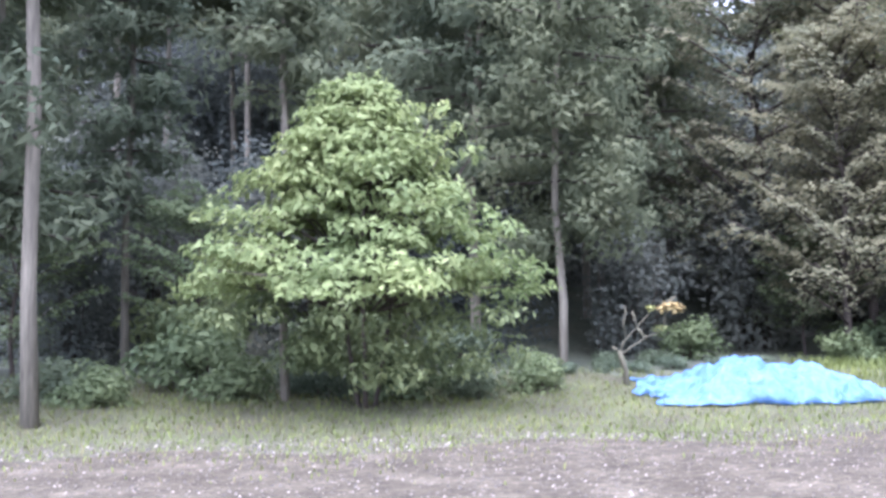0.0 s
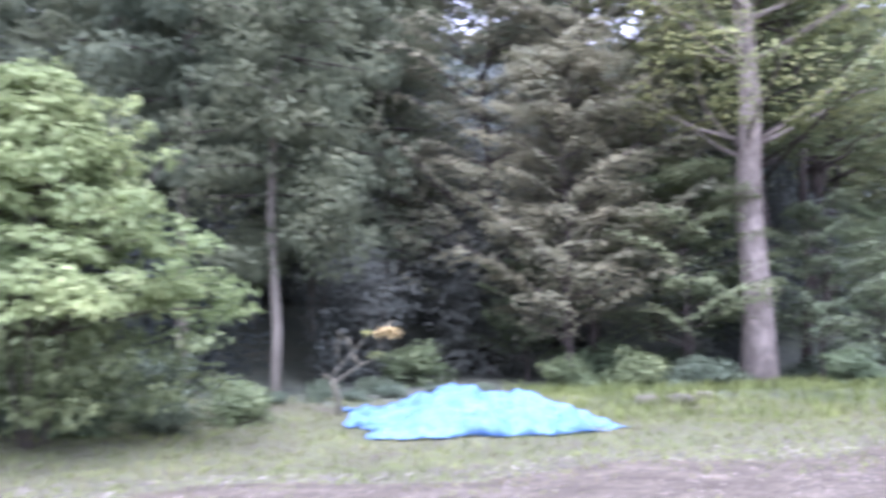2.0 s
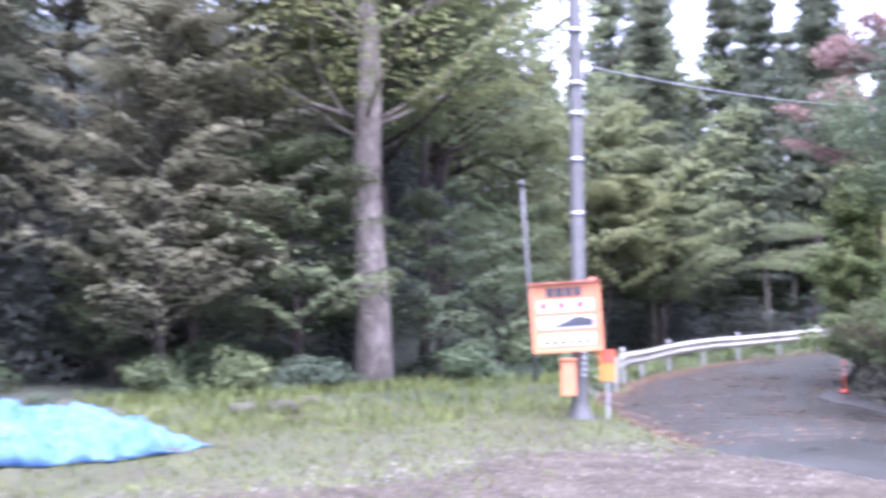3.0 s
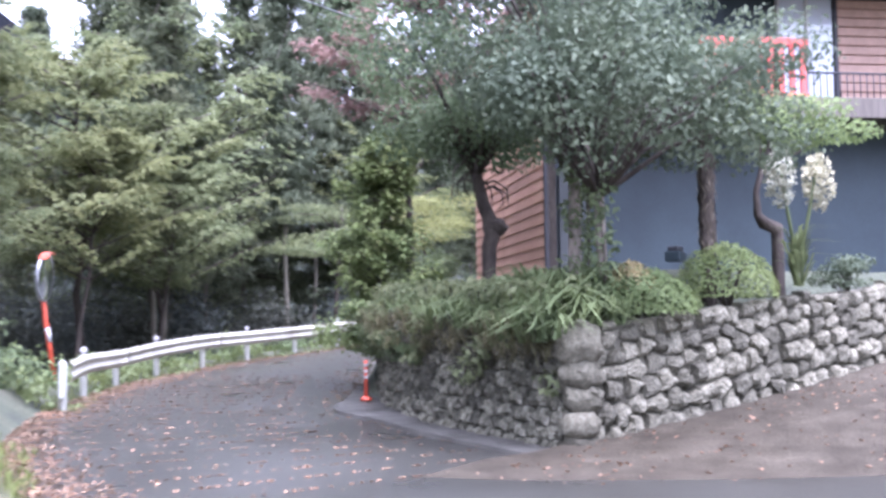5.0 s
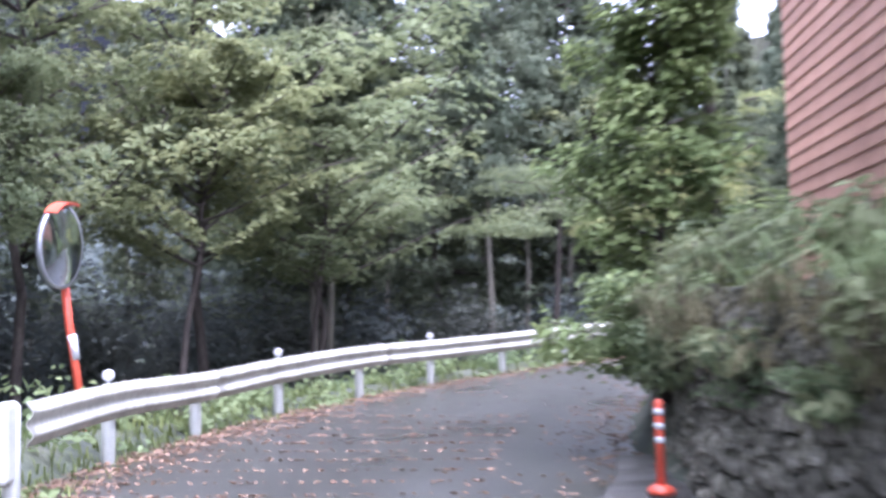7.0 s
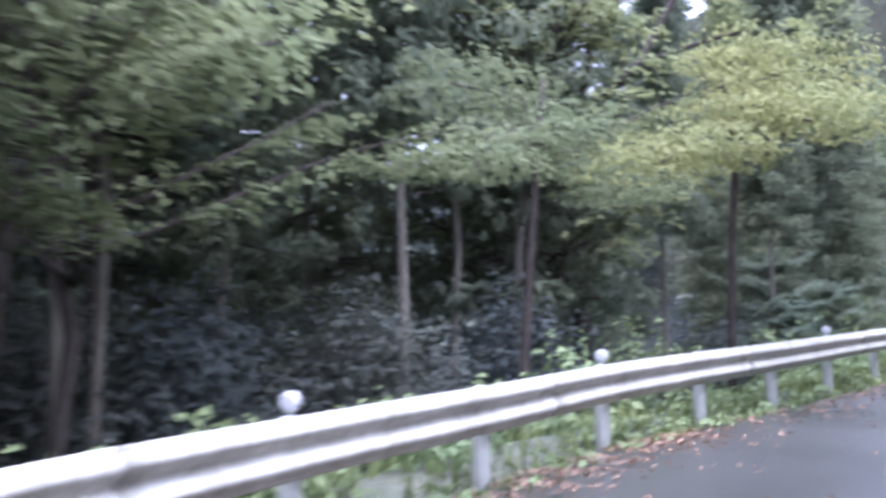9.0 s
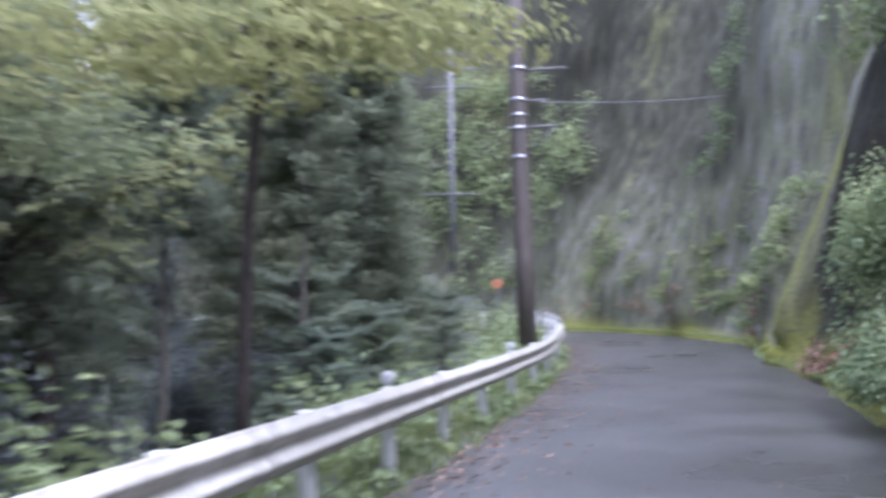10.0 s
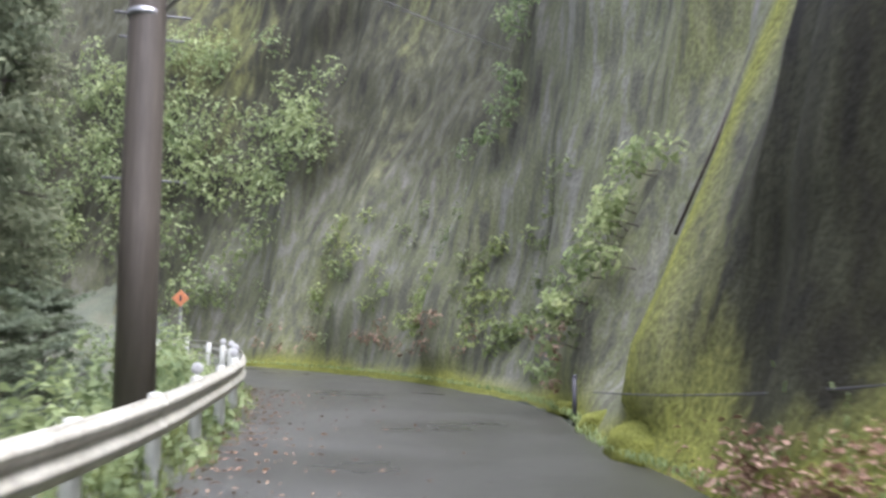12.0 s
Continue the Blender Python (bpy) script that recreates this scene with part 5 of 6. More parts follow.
rv = [(-0.3, -1.6, 5.3), (WLEN + 0.9, -1.6, 5.3), (WLEN + 0.9, DLEN + 0.4, 5.3), (-0.3, DLEN + 0.4, 5.3), (1.5, DLEN / 2 - 0.3, 6.9), (WLEN - 1.5, DLEN / 2 - 0.3, 6.9)]
rv += [(x, y, z - 0.14) for x, y, z in rv[:4]]
pydata("roof", rv, [(0, 1, 5, 4), (1, 2, 5), (2, 3, 4, 5), (3, 0, 4), (6, 9, 8, 7), (0, 6, 7, 1), (1, 7, 8, 2), (2, 8, 9, 3), (3, 9, 6, 0)], M_ROOF, house, "dark hipped roof with deep eaves")

# garden trees
def garden_tree(name, label, base, trunk, radii, bark, pads, leaf, per, material, seed, spread=(0.75, 0.75, 0.42), limb_bark=None):
    tree = empty(name, pose(*base), label, "tree", "garden trees")
    rng = np.random.default_rng(seed)
    tube("trunk", trunk, radii, bark, tree, sides=12, wobble=0.1, rng=rng)
    top = np.array(trunk[-1])
    pts, limbs = [], []
    for c in pads:
        limbs.append(([tuple(np.array(trunk[-2])), tuple((top + np.array(c)) / 2 + np.array((0, 0, -0.15))), tuple(c)], [radii[-1] * 0.8, radii[-1] * 0.5, 0.012]))
        for s in range(3):
            q = np.array(c) + rng.normal(0, 0.25, 3) * np.array((1, 1, 0.5))
            pts.append(blob_points(rng, per, q, spread, 0.45))
    for path, rad in limbs:
        tube("limb", path, rad, limb_bark or bark, tree, sides=6)
    crown_part("crown", pts, leaf, seed, material, tree)
    return tree


gb = lambda x, y: (x, y, hz(x, y) - 0.05)
rngg = np.random.default_rng(3)


def ring_pads(n, cx, cy, z, rx, ry, rz, seed):
    rng = np.random.default_rng(seed)
    return [(cx + rx * math.cos(6.283 * k / n + rng.normal(0, 0.2)) * rng.uniform(0.2, 1), cy + ry * math.sin(6.283 * k / n + rng.normal(0, 0.2)) * rng.uniform(0.2, 1), z + rng.uniform(-rz, rz)) for k in range(n)]


kb = gb(19.62, 13.85)
pollard = garden_tree("pollard_tree", "dark-barked evergreen with a swollen knot on its trunk", kb,
            [(0, 0, -0.3), (0.0, 0, 0.4), (0.0, 0.0, 0.8), (0.03, -0.03, 0.95), (0.04, -0.03, 1.08), (0.0, 0.0, 1.22), (-0.06, 0.05, 1.4), (-0.12, 0.12, 1.8), (-0.15, 0.2, 2.6)], [0.14, 0.1, 0.1, 0.12, 0.135, 0.1, 0.09, 0.08, 0.06], M_DARKBARK,
            ring_pads(16, 0.1, 0.1, 3.2, 2.2, 1.8, 0.6, 1) + ring_pads(7, -0.1, 0.1, 2.5, 0.8, 0.7, 0.2, 5), 0.09, 230, L_GREEN, 61, (0.6, 0.6, 0.35))
bm = bmesh.new()
bmesh.ops.create_icosphere(bm, subdivisions=3, radius=1.0)
for v in bm.verts:
    v.co = v.co * (0.14 + 0.05 * noise.noise(v.co * 1.7) + 0.025 * noise.noise(v.co * 5.0))
    v.co = Vector((v.co.x + 0.07, v.co.y - 0.1, v.co.z * 0.85 + 1.08))
part("burr", bm, M_DARKBARK, pollard, "swollen dark burr", smooth=True)
prng = np.random.default_rng(17)
twigs = []
for k in range(16):
    a, z = prng.uniform(0, 2 * math.pi), prng.uniform(1.55, 2.2)
    d = np.array((math.cos(a), math.sin(a), 0.0))
    q = np.array((-0.1, 0.1, z))
    twigs.append(([tuple(q), tuple(q + d * 0.22 + (0, 0, 0.08)), tuple(q + d * 0.4 + (0, 0, -0.04)), tuple(q + d * 0.42 + (0, 0, -0.2)), tuple(q + d * 0.3 + (0, 0, -0.27))], [0.02, 0.016, 0.012, 0.009, 0.004]))
tagged(tubes("twigwork", twigs, M_DARKBARK, pollard, sides=5), kind="stuff")
garden_tree("ivy_clad_tree", "evergreen with a pale trunk among ivy", gb(17.1, 11.05),
            [(0, 0, -0.3), (0.05, 0.0, 0.6), (0.12, 0.02, 1.4), (0.12, 0.05, 2.6), (0.1, 0.2, 3.2)], [0.08, 0.068, 0.06, 0.055, 0.045], M_PALEBARK,
            ring_pads(24, 0.7, -0.1, 4.0, 2.2, 1.7, 0.7, 2), 0.085, 240, L_DARK, 62, (0.62, 0.62, 0.42), M_DARKBARK)
garden_tree("ivy_clad_tree", "evergreen with a reddish trunk wrapped in ivy", gb(17.75, 11.6),
            [(0, 0, -0.3), (0.0, 0.05, 0.6), (0.08, 0.08, 1.5), (0.1, 0.15, 2.8)], [0.09, 0.08, 0.07, 0.05], M_PALEBARK,
            ring_pads(14, 0.1, 0.5, 3.9, 1.6, 1.7, 0.7, 3), 0.085, 220, L_DARK, 63, (0.62, 0.62, 0.4), M_DARKBARK)
# maples reaching over the guardrail with flat pale sprays
garden_tree("maple_tree", "slim maple with pale drooping sprays over the guardrail", gb(35.9, 25.6),
            [(0, 0, -0.4), (0.05, 0, 1.2), (-0.1, -0.1, 2.6), (-0.35, -0.3, 3.8), (-0.6, -0.5, 4.5)], [0.07, 0.06, 0.055, 0.045, 0.035], M_DARKBARK,
            [(x - 35.9, y - 25.6, z - hz(35.9, 25.6)) for x, y, z in ((34.8, 24.6, 4.9), (33.8, 24.5, 4.75), (35.8, 24.4, 4.9), (34.8, 24.5, 4.35), (33.9, 24.4, 4.15), (33.1, 24.5, 3.75), (32.3, 24.4, 3.4), (31.8, 24.7, 3.2), (35.6, 24.2, 4.35), (34.3, 23.7, 4.1), (33.3, 23.6, 3.75), (35.2, 25.2, 4.6))],
            0.095, 170, L_SPRAY, 91, (0.8, 0.8, 0.13))
garden_tree("maple_tree", "slim maple with olive drooping sprays behind the guardrail", gb(33.6, 27.6),
            [(0, 0, -0.6), (0.05, 0, 1.2), (0.1, -0.1, 3.0), (0.0, -0.3, 4.6), (0.0, -0.4, 5.6)], [0.08, 0.07, 0.06, 0.05, 0.035], M_DARKBARK,
            [(x - 33.6, y - 27.6, z - hz(33.6, 27.6)) for x, y, z in ((33.3, 26.7, 3.9), (32.3, 26.6, 3.7), (31.4, 26.9, 3.5), (34.4, 26.6, 3.8), (35.3, 27.0, 3.4), (33.0, 27.5, 4.6), (31.9, 27.6, 4.5), (34.5, 27.8, 4.5), (30.8, 26.4, 3.2))],
            0.095, 160, L_OLIVE, 92, (0.85, 0.85, 0.14))
# ivy up the trunks
ivy = empty("ivy", pose(*gb(17.4, 11.35)), "ivy climbing up the garden trunks", "ivy")
iv = []
for x, y, h in ((0.05, 0.0, 2.6), (0.34, 0.3, 2.8), (0.5, 0.2, 2.0), (-0.35, -0.35, 1.5)):
    for k in range(14):
        iv.append(blob_points(rngg, 20, (x + 0.09 * math.sin(2.1 * k), y + 0.09 * math.cos(2.1 * k), 0.1 + h * k / 14), (0.13, 0.13, 0.13), 0.5))
crown_part("foliage", iv, 0.1, 64, L_GREEN, ivy)
tagged(tubes("stemwork", [([(x, y, -0.1), (x + 0.05, y, h * 0.5), (x, y + 0.04, h)], [0.02, 0.014, 0.006]) for x, y, h in ((0.05, 0.0, 2.5), (0.34, 0.3, 2.7), (0.5, 0.2, 1.9), (-0.35, -0.35, 1.4))], M_DARKBARK, ivy, sides=5), kind="stuff")
# palm with a shaggy trunk
pb = gb(19.2, 10.55)
palm = empty("windmill_palm", pose(*pb), "windmill palm with a shaggy brown trunk", "palm")
tube("trunk", [(0.006 * math.sin(k), 0.006 * math.cos(2 * k), -0.2 + 3.1 * k / 36) for k in range(37)], [0.085 + 0.014 * (k % 3 == 0) for k in range(37)], M_DARKBARK, palm, "shaggy fibrous trunk", 14, 0.2, np.random.default_rng(4))
fr = np.random.default_rng(18)
fa, fzz = fr.uniform(0, 2 * math.pi, 900), fr.uniform(0.1, 2.85, 900)
fp0 = np.stack([0.1 * np.cos(fa), 0.1 * np.sin(fa), fzz], 1)
fib = link_mesh("fibre", leaves_mesh("fibre", [(fp0, np.stack([np.cos(fa), np.sin(fa), np.full(900, 0.3)], 1))], 0.13, fr, droop=2.0, aspect=0.16, jitter=0.35, needles=True), L_FIBRE, palm, "hanging brown fibres")
tagged(fib, kind="stuff")
for k in range(14):
    a, e = 2 * math.pi * k / 14, 0.5 - 0.09 * (k % 5)
    fv, ff = [], []
    for q in range(13):
        t = (q - 6) / 6 * 1.25
        tip = Vector((math.cos(t) * 0.55, math.sin(t) * 0.55, -0.1 * abs(t)))
        o = len(fv)
        fv += [Vector((0, 0, 0)), tip * 0.6 + Vector((-math.sin(t), math.cos(t), 0)) * 0.03, tip, tip * 0.6 - Vector((-math.sin(t), math.cos(t), 0)) * 0.03]
        ff.append((o, o + 1, o + 2, o + 3))
    mm = Matrix.Translation((0, 0, 2.85)) @ Matrix.Rotation(a, 4, "Z") @ Matrix.Rotation(-e, 4, "Y") @ Matrix.Translation((0.45, 0, 0))
    pydata("frond", [mm @ p for p in fv], ff, L_DARK, palm)
# trained pine with a crooked trunk
tb = gb(19.9, 9.9)
garden_tree("trained_pine", "small pruned pine with a crooked trunk", tb, [(0, 0, -0.2), (0.0, 0, 0.6), (0.0, 0, 0.95), (-0.03, 0.0, 1.1), (-0.2, 0.1, 1.17), (-0.3, 0.15, 1.27), (-0.33, 0.15, 1.55), (-0.22, 0.1, 1.85), (0.0, 0.05, 2.1)], [0.08, 0.072, 0.075, 0.09, 0.085, 0.05, 0.038, 0.036, 0.03], M_DARKBARK,
            [(0.1, 0.1, 2.6), (0.5, -0.2, 2.7), (-0.5, 0.3, 2.5), (0.3, 0.4, 2.9), (0.9, -0.4, 2.4), (-0.1, 0.0, 2.3), (0.5, 0.1, 2.25)], 0.08, 170, L_LIME, 65, (0.45, 0.45, 0.16))
# clipped azaleas
def dome(name, label, base, r, n, leaf, material, seed, mix_mat=None):
    d = empty(name, pose(*base), label, "shrub", "clipped shrubs")
    rng = np.random.default_rng(seed)
    v = rng.normal(size=(n, 3))
    v[:, 2] = np.abs(v[:, 2])
    v /= np.linalg.norm(v, axis=1)[:, None]
    w = np.array([1 + 0.12 * noise.noise(Vector(p) * 2.5) for p in v])
    p = v * (rng.uniform(0.86, 1.0, n) * w)[:, None] * np.array(r)
    crown_part("foliage", p, leaf, seed, material, d, droop=-0.4, jitter=0.6)
    tagged(tubes("twigwork", [([(0, 0, -0.2), (a * 0.3, b * 0.3, r[2] * 0.5), (a * 0.6, b * 0.6, r[2] * 0.8)], [0.03, 0.02, 0.01]) for a, b in ((r[0], 0), (-r[0], 0), (0, r[1]), (0, -r[1]))], M_DARKBARK, d, sides=5), kind="stuff")
    return d


dome("azalea", "round clipped azalea bush, yellow-green", (18.72, 10.2, 1.38), (0.62, 0.6, 0.62), 3800, 0.055, L_LIME, 71)
dome("azalea", "round clipped azalea bush, yellow-green", (17.55, 10.75, 1.2), (0.75, 0.6, 0.5), 3800, 0.055, L_LIME, 72)
dome("azalea", "clipped azalea with rusty brown shoots", (17.35, 10.8, 1.45), (0.3, 0.28, 0.32), 700, 0.06, L_BROWN, 73)


def blades(name, label, category, centres, length, width, material, seed, kind="", lean=0.6):
    """Arching blades of grass or strap leaves, three pieces each, as one mesh."""
    rng = np.random.default_rng(seed)
    n = len(centres)
    c = np.asarray(centres)
    a = rng.uniform(0, 2 * math.pi, n)
    L = length * rng.uniform(0.6, 1.2, n)
    le = lean * rng.uniform(0.4, 1.3, n)
    d = np.stack([np.cos(a), np.sin(a), np.zeros(n)], 1)
    s = np.stack([-np.sin(a), np.cos(a), np.zeros(n)], 1) * width
    up = np.array([0, 0, 1.0])
    p0 = c
    p1 = c + d * (L * le * 0.35)[:, None] + up * (L * 0.6)[:, None]
    p2 = c + d * (L * le)[:, None] + up * (L * (0.95 - 0.45 * le))[:, None]
    v = np.stack([p0 - s / 2, p0 + s / 2, p1 + s / 2, p1 - s / 2, p2], 1).reshape(-1, 3)
    i = np.arange(n)[:, None] * 5
    tri = np.concatenate([i + [0, 1, 2], i + [0, 2, 3], i + [3, 2, 4]], 1).reshape(-1, 3)
    me = bpy.data.meshes.new(name)
    me.vertices.add(len(v))
    me.vertices.foreach_set("co", v.ravel())
    me.loops.add(len(tri) * 3)
    me.loops.foreach_set("vertex_index", tri.ravel())
    me.polygons.add(len(tri))
    me.polygons.foreach_set("loop_start", np.arange(0, len(tri) * 3, 3))
    me.update(calc_edges=True)
    ob = link_mesh(name, me, material)
    return tagged(ob, label, category, kind=kind or "stuff")


# strap-leaved plants and ferns spilling over the wall
sp = []
for k in range(90):
    i = int(np.clip(i_corner + rngg.normal(12, 17), i_corner - 14, i_corner + 45))
    b = rngg.uniform(0.1, 1.2)
    p = WS[i] + WO[i] * b
    z = wall_top(i) - 0.1 + 0.4 * (b - 0.2) + rngg.uniform(-0.1, 0.05) - 0.15 * max(0.0, 0.3 - b)
    sp += [(p[0] + rngg.normal(0, 0.05), p[1] + rngg.normal(0, 0.05), z) for _ in range(26)]
blades("fern_fronds", "bright green arching fern fronds spilling over the wall", "ferns", sp, 0.5, 0.028, L_FERN, 81, lean=1.4)
dp = []
for k in range(34):
    i = int(rngg.uniform(i_corner + 6, i_corner + 80))
    p = WS[i] + WO[i] * rngg.uniform(-0.04, 0.14)
    z = wall_top(i) - rngg.uniform(0.05, 0.45)
    dp += [(p[0] + rngg.normal(0, 0.08), p[1] + rngg.normal(0, 0.08), z + rngg.normal(0, 0.05)) for _ in range(22)]
blades("dry_stems", "tangle of brown dry stems hanging on the wall", "plants", dp, 0.28, 0.012, L_DRY, 86, lean=1.5)
# creepers hanging over the road side of the wall
cw = []
for k in range(60):
    i = int(rngg.uniform(i_corner + 4, i_corner + 78))
    b = rngg.uniform(-0.08, 0.5)
    p = WS[i] + WO[i] * b
    z = wall_top(i) + 0.1 - (0.75 * rngg.uniform(0, 1) ** 1.6 if b < 0.15 else -0.2)
    cw.append(blob_points(rngg, 40, (p[0], p[1], z), (0.2, 0.2, 0.17), 0.3))
crp = empty("creeper", pose(0, 0, 0), "leafy creeper hanging over the stone wall", "creeper")
link_mesh("foliage", leaves_mesh("foliage", cw, 0.1, rngg, droop=0.6), L_GARDEN, crp)
tagged(tubes("stemwork", [([tuple(c.mean(0) + np.array((0, 0, 0.05))), tuple(c.mean(0)), tuple(c.mean(0) - np.array((0, 0, 0.25)))], [0.012, 0.009, 0.004]) for c in cw], M_DARKBARK, crp, sides=4), kind="stuff")
# shrubs over the road side of the wall and behind
for k, (x, y, s) in enumerate(((18.3, 14.2, 0.4), (19.0, 15.0, 0.42), (18.7, 13.7, 0.5), (20.4, 16.2, 0.6), (21.2, 16.9, 0.8), (22.4, 17.5, 0.9), (23.8, 18.1, 1.0), (25.5, 18.9, 1.0), (20.4, 15.4, 0.5), (19.3, 14.6, 0.5))):
    copy_thing((bush_g, bush_a)[k % 2], at(x, y, 77 * k, s, 0.0, z=max(0.75, hz(x, y)) - 0.15))
lime = layered("lime_green_shrub", "tall bright lime-green leafy shrub at the bend", "shrub", "", 66, 3.7, 1.15, 0.1, 11, 28, 0.12, L_LIME, M_DARKBARK, m=pose(21.4, 17.0, 0.55), pad=(0.4, 0.16))
copy_thing(bush_g, at(20.9, 16.6, 10, 0.9, 0, z=0.9))
purple = layered("purple_maple", "purple-leaved maple above the garden", "tree", "", 67, 6.2, 2.1, 3.3, 7, 50, 0.11, L_PURPLE, M_DARKBARK, m=pose(22.3, 17.0, 1.2) @ Matrix.Scale(1.1, 4), pad=(0.5, 0.1))
# yucca in flower
yb = (19.05, 9.45, 1.5)
yucca = empty("yucca", pose(*yb), "yucca with cream flower spikes", "plant")
yl = blades("strap_leaf_rosette", "", "", [(0.04 * math.cos(k), 0.04 * math.sin(k), 0.15 * (k % 3)) for k in range(60)], 0.55, 0.04, L_GREEN, 83, lean=0.75)
for key in ("label", "category", "kind"):
    if key in yl:
        del yl[key]
yl.parent = yucca
for dx, dy, h in ((-0.16, 0.14, 1.5), (0.22, -0.2, 1.45)):
    stalk = tube("flower_stalk", [(0, 0, 0.2), (dx * 0.6, dy * 0.6, 0.9), (dx, dy, h)], [0.025, 0.02, 0.012], L_GREEN, yucca, sides=6)
    crown_part("flower_spike", blob_points(np.random.default_rng(int(h * 100)), 360, (dx, dy, h - 0.25), (0.19, 0.19, 0.36), 0.2), 0.065, 84, L_FLOWER, stalk, aspect=0.9, jitter=0.8)
copy_thing(bush_b, at(20.3, 9.2, 0, 0.6, 0, z=1.5))
# small blue box lamp on the bank
lampb = empty("garden_box", pose(19.3, 11.0, 1.85), "small blue-grey box on the garden bank", "box")
box("body", (0, 0, 0.06), (0.26, 0.2, 0.13), M_BLUEWALL, lampb, "", 0.02)
box("lid", (0, 0, 0.16), (0.2, 0.14, 0.06), M_INK, lampb, "grey lid", 0.015)

# ---------------------------------------------------------------- things beside the road
# delineator post
dl = empty("delineator_post", pose(19.38, 15.85, -0.02), "flexible orange road delineator with white bands", "delineator")
tube("base", [(0, 0, 0), (0, 0, 0.03), (0, 0, 0.06)], [0.09, 0.085, 0.045], M_DELIN, dl, sides=16)
dpole = tube("pole", [(0, 0, 0.05), (0, 0, 0.57), (0, 0, 0.6)], [0.028, 0.028, 0.018], M_DELIN, dl, sides=14)
for z in (0.32, 0.41, 0.5):
    tube("band", [(0, 0, z), (0, 0, z + 0.04)], 0.031, M_WHITE, dpole, "white reflective band", sides=14)

# road mirror
rm = empty("road_mirror", pose(18.6, 22.3, hz(18.6, 22.3) - 0.1), "convex road mirror on an orange pole behind the guardrail", "mirror")
zb = hz(18.6, 22.3) - 0.1
tube("pole", [(0.14, -0.3, -0.2), (0.0, -0.12, 1.2 - zb), (-0.1, -0.1, 2.12 - zb)], 0.042, M_DELIN, rm, sides=12)
tube("band", [(0.045, -0.175, 0.85 - zb), (0.015, -0.14, 1.1 - zb)], 0.046, M_WHITE, rm, "white reflective band", sides=12)
nrm = Vector((0.57, -0.82, -0.05)).normalized()
disc = Matrix.Translation((-0.22, -0.4, 1.96 - zb)) @ nrm.to_track_quat("Z", "X").to_matrix().to_4x4()
dvv, dff = [], []
for r in range(7):
    rr = 0.4 * r / 6
    for k in range(28):
        a = 2 * math.pi * k / 28
        dvv.append(disc @ Vector((rr * math.cos(a), rr * math.sin(a), 0.06 * (1 - (r / 6) ** 2))))
for r in range(6):
    for k in range(28):
        k2 = (k + 1) % 28
        dff.append((r * 28 + k, (r + 1) * 28 + k, (r + 1) * 28 + k2, r * 28 + k2))
mface = pydata("mirror_face", dvv, dff, M_MIRROR, rm, "convex mirror", smooth=True)
tube("rim", [disc @ Vector((0, 0, -0.05)), disc @ Vector((0, 0, 0.0)), disc @ Vector((0, 0, 0.005))], [0.41, 0.42, 0.4], M_STEEL, mface, "grey back and rim", sides=28)
hv, hf = [], []
upa = math.atan2((disc.to_3x3() @ Vector((0, 1, 0))).z, (disc.to_3x3() @ Vector((1, 0, 0))).z)
for k in range(13):
    a = upa + math.radians(-15 + 60 * k / 12)
    for rr, zz in ((0.425, -0.04), (0.425, 0.1), (0.435, 0.1), (0.435, -0.04)):
        hv.append(disc @ Vector((rr * math.cos(a), rr * math.sin(a), zz)))
for k in range(12):
    for b in range(4):
        b2 = (b + 1) % 4
        hf.append((k * 4 + b, k * 4 + b2, (k + 1) * 4 + b2, (k + 1) * 4 + b))
pydata("hood", hv, hf, M_DELIN, mface, "orange hood")

# utility pole with the orange notice board
px, py = 10.8, 13.45
pole = empty("utility_pole", pose(px, py, hz(px, py)), "grey concrete utility pole with cable bands", "pole")
ushaft = tube("shaft", [(0, 0, -0.4), (0, 0, 0.0), (0, 0, 0.08), (0.0, 0.0, 0.22), (0.02, 0.02, 5.0), (0.03, 0.03, 10.0)], [0.2, 0.19, 0.15, 0.105, 0.085, 0.07], M_GREYPOLE, pole, sides=18)
for z in (2.6, 3.3, 3.9, 4.3, 5.0):
    tube("band", [(0.01, 0.01, z), (0.01, 0.01, z + 0.05)], 0.1, M_STEEL, ushaft, "steel band", sides=16)
tube("step_bolt", [(0.05, -0.05, 4.6), (0.2, -0.12, 4.6)], 0.012, M_STEEL, ushaft)
strip_plate = box("number_strip", (-0.02, -0.115, 0.72), (0.07, 0.008, 0.34), M_WHITE, pole, "white strip with dark marks", 0.0)
for k in range(4):
    box("mark", (-0.02, -0.122, 0.6 + 0.075 * k), (0.045, 0.004, 0.035), M_INK, strip_plate)
yd = Matrix.Rotation(radians(-45.5), 4, "Z")
board = empty("notice_board", pose(10.45, 13.24, 0.97) @ yd @ Matrix.Rotation(radians(-3), 4, "Y") @ Matrix.Scale(0.92, 4), "orange framed notice board with three white panels", "sign")
back = box("panel", (0, 0.02, 0.46), (0.94, 0.035, 0.92), M_ORANGE, board, "", 0.004)
box("roof_strip", (0, -0.02, 0.935), (0.99, 0.1, 0.025), M_CAP, board, "red-brown cap strip", 0.008)
for x in (-0.455, 0.455):
    box("frame_side", (x, -0.005, 0.46), (0.045, 0.06, 0.92), M_ORANGE, board, "", 0.006)
box("frame_bottom", (0, -0.005, 0.015), (0.94, 0.06, 0.045), M_ORANGE, board, "", 0.006)
panels = []
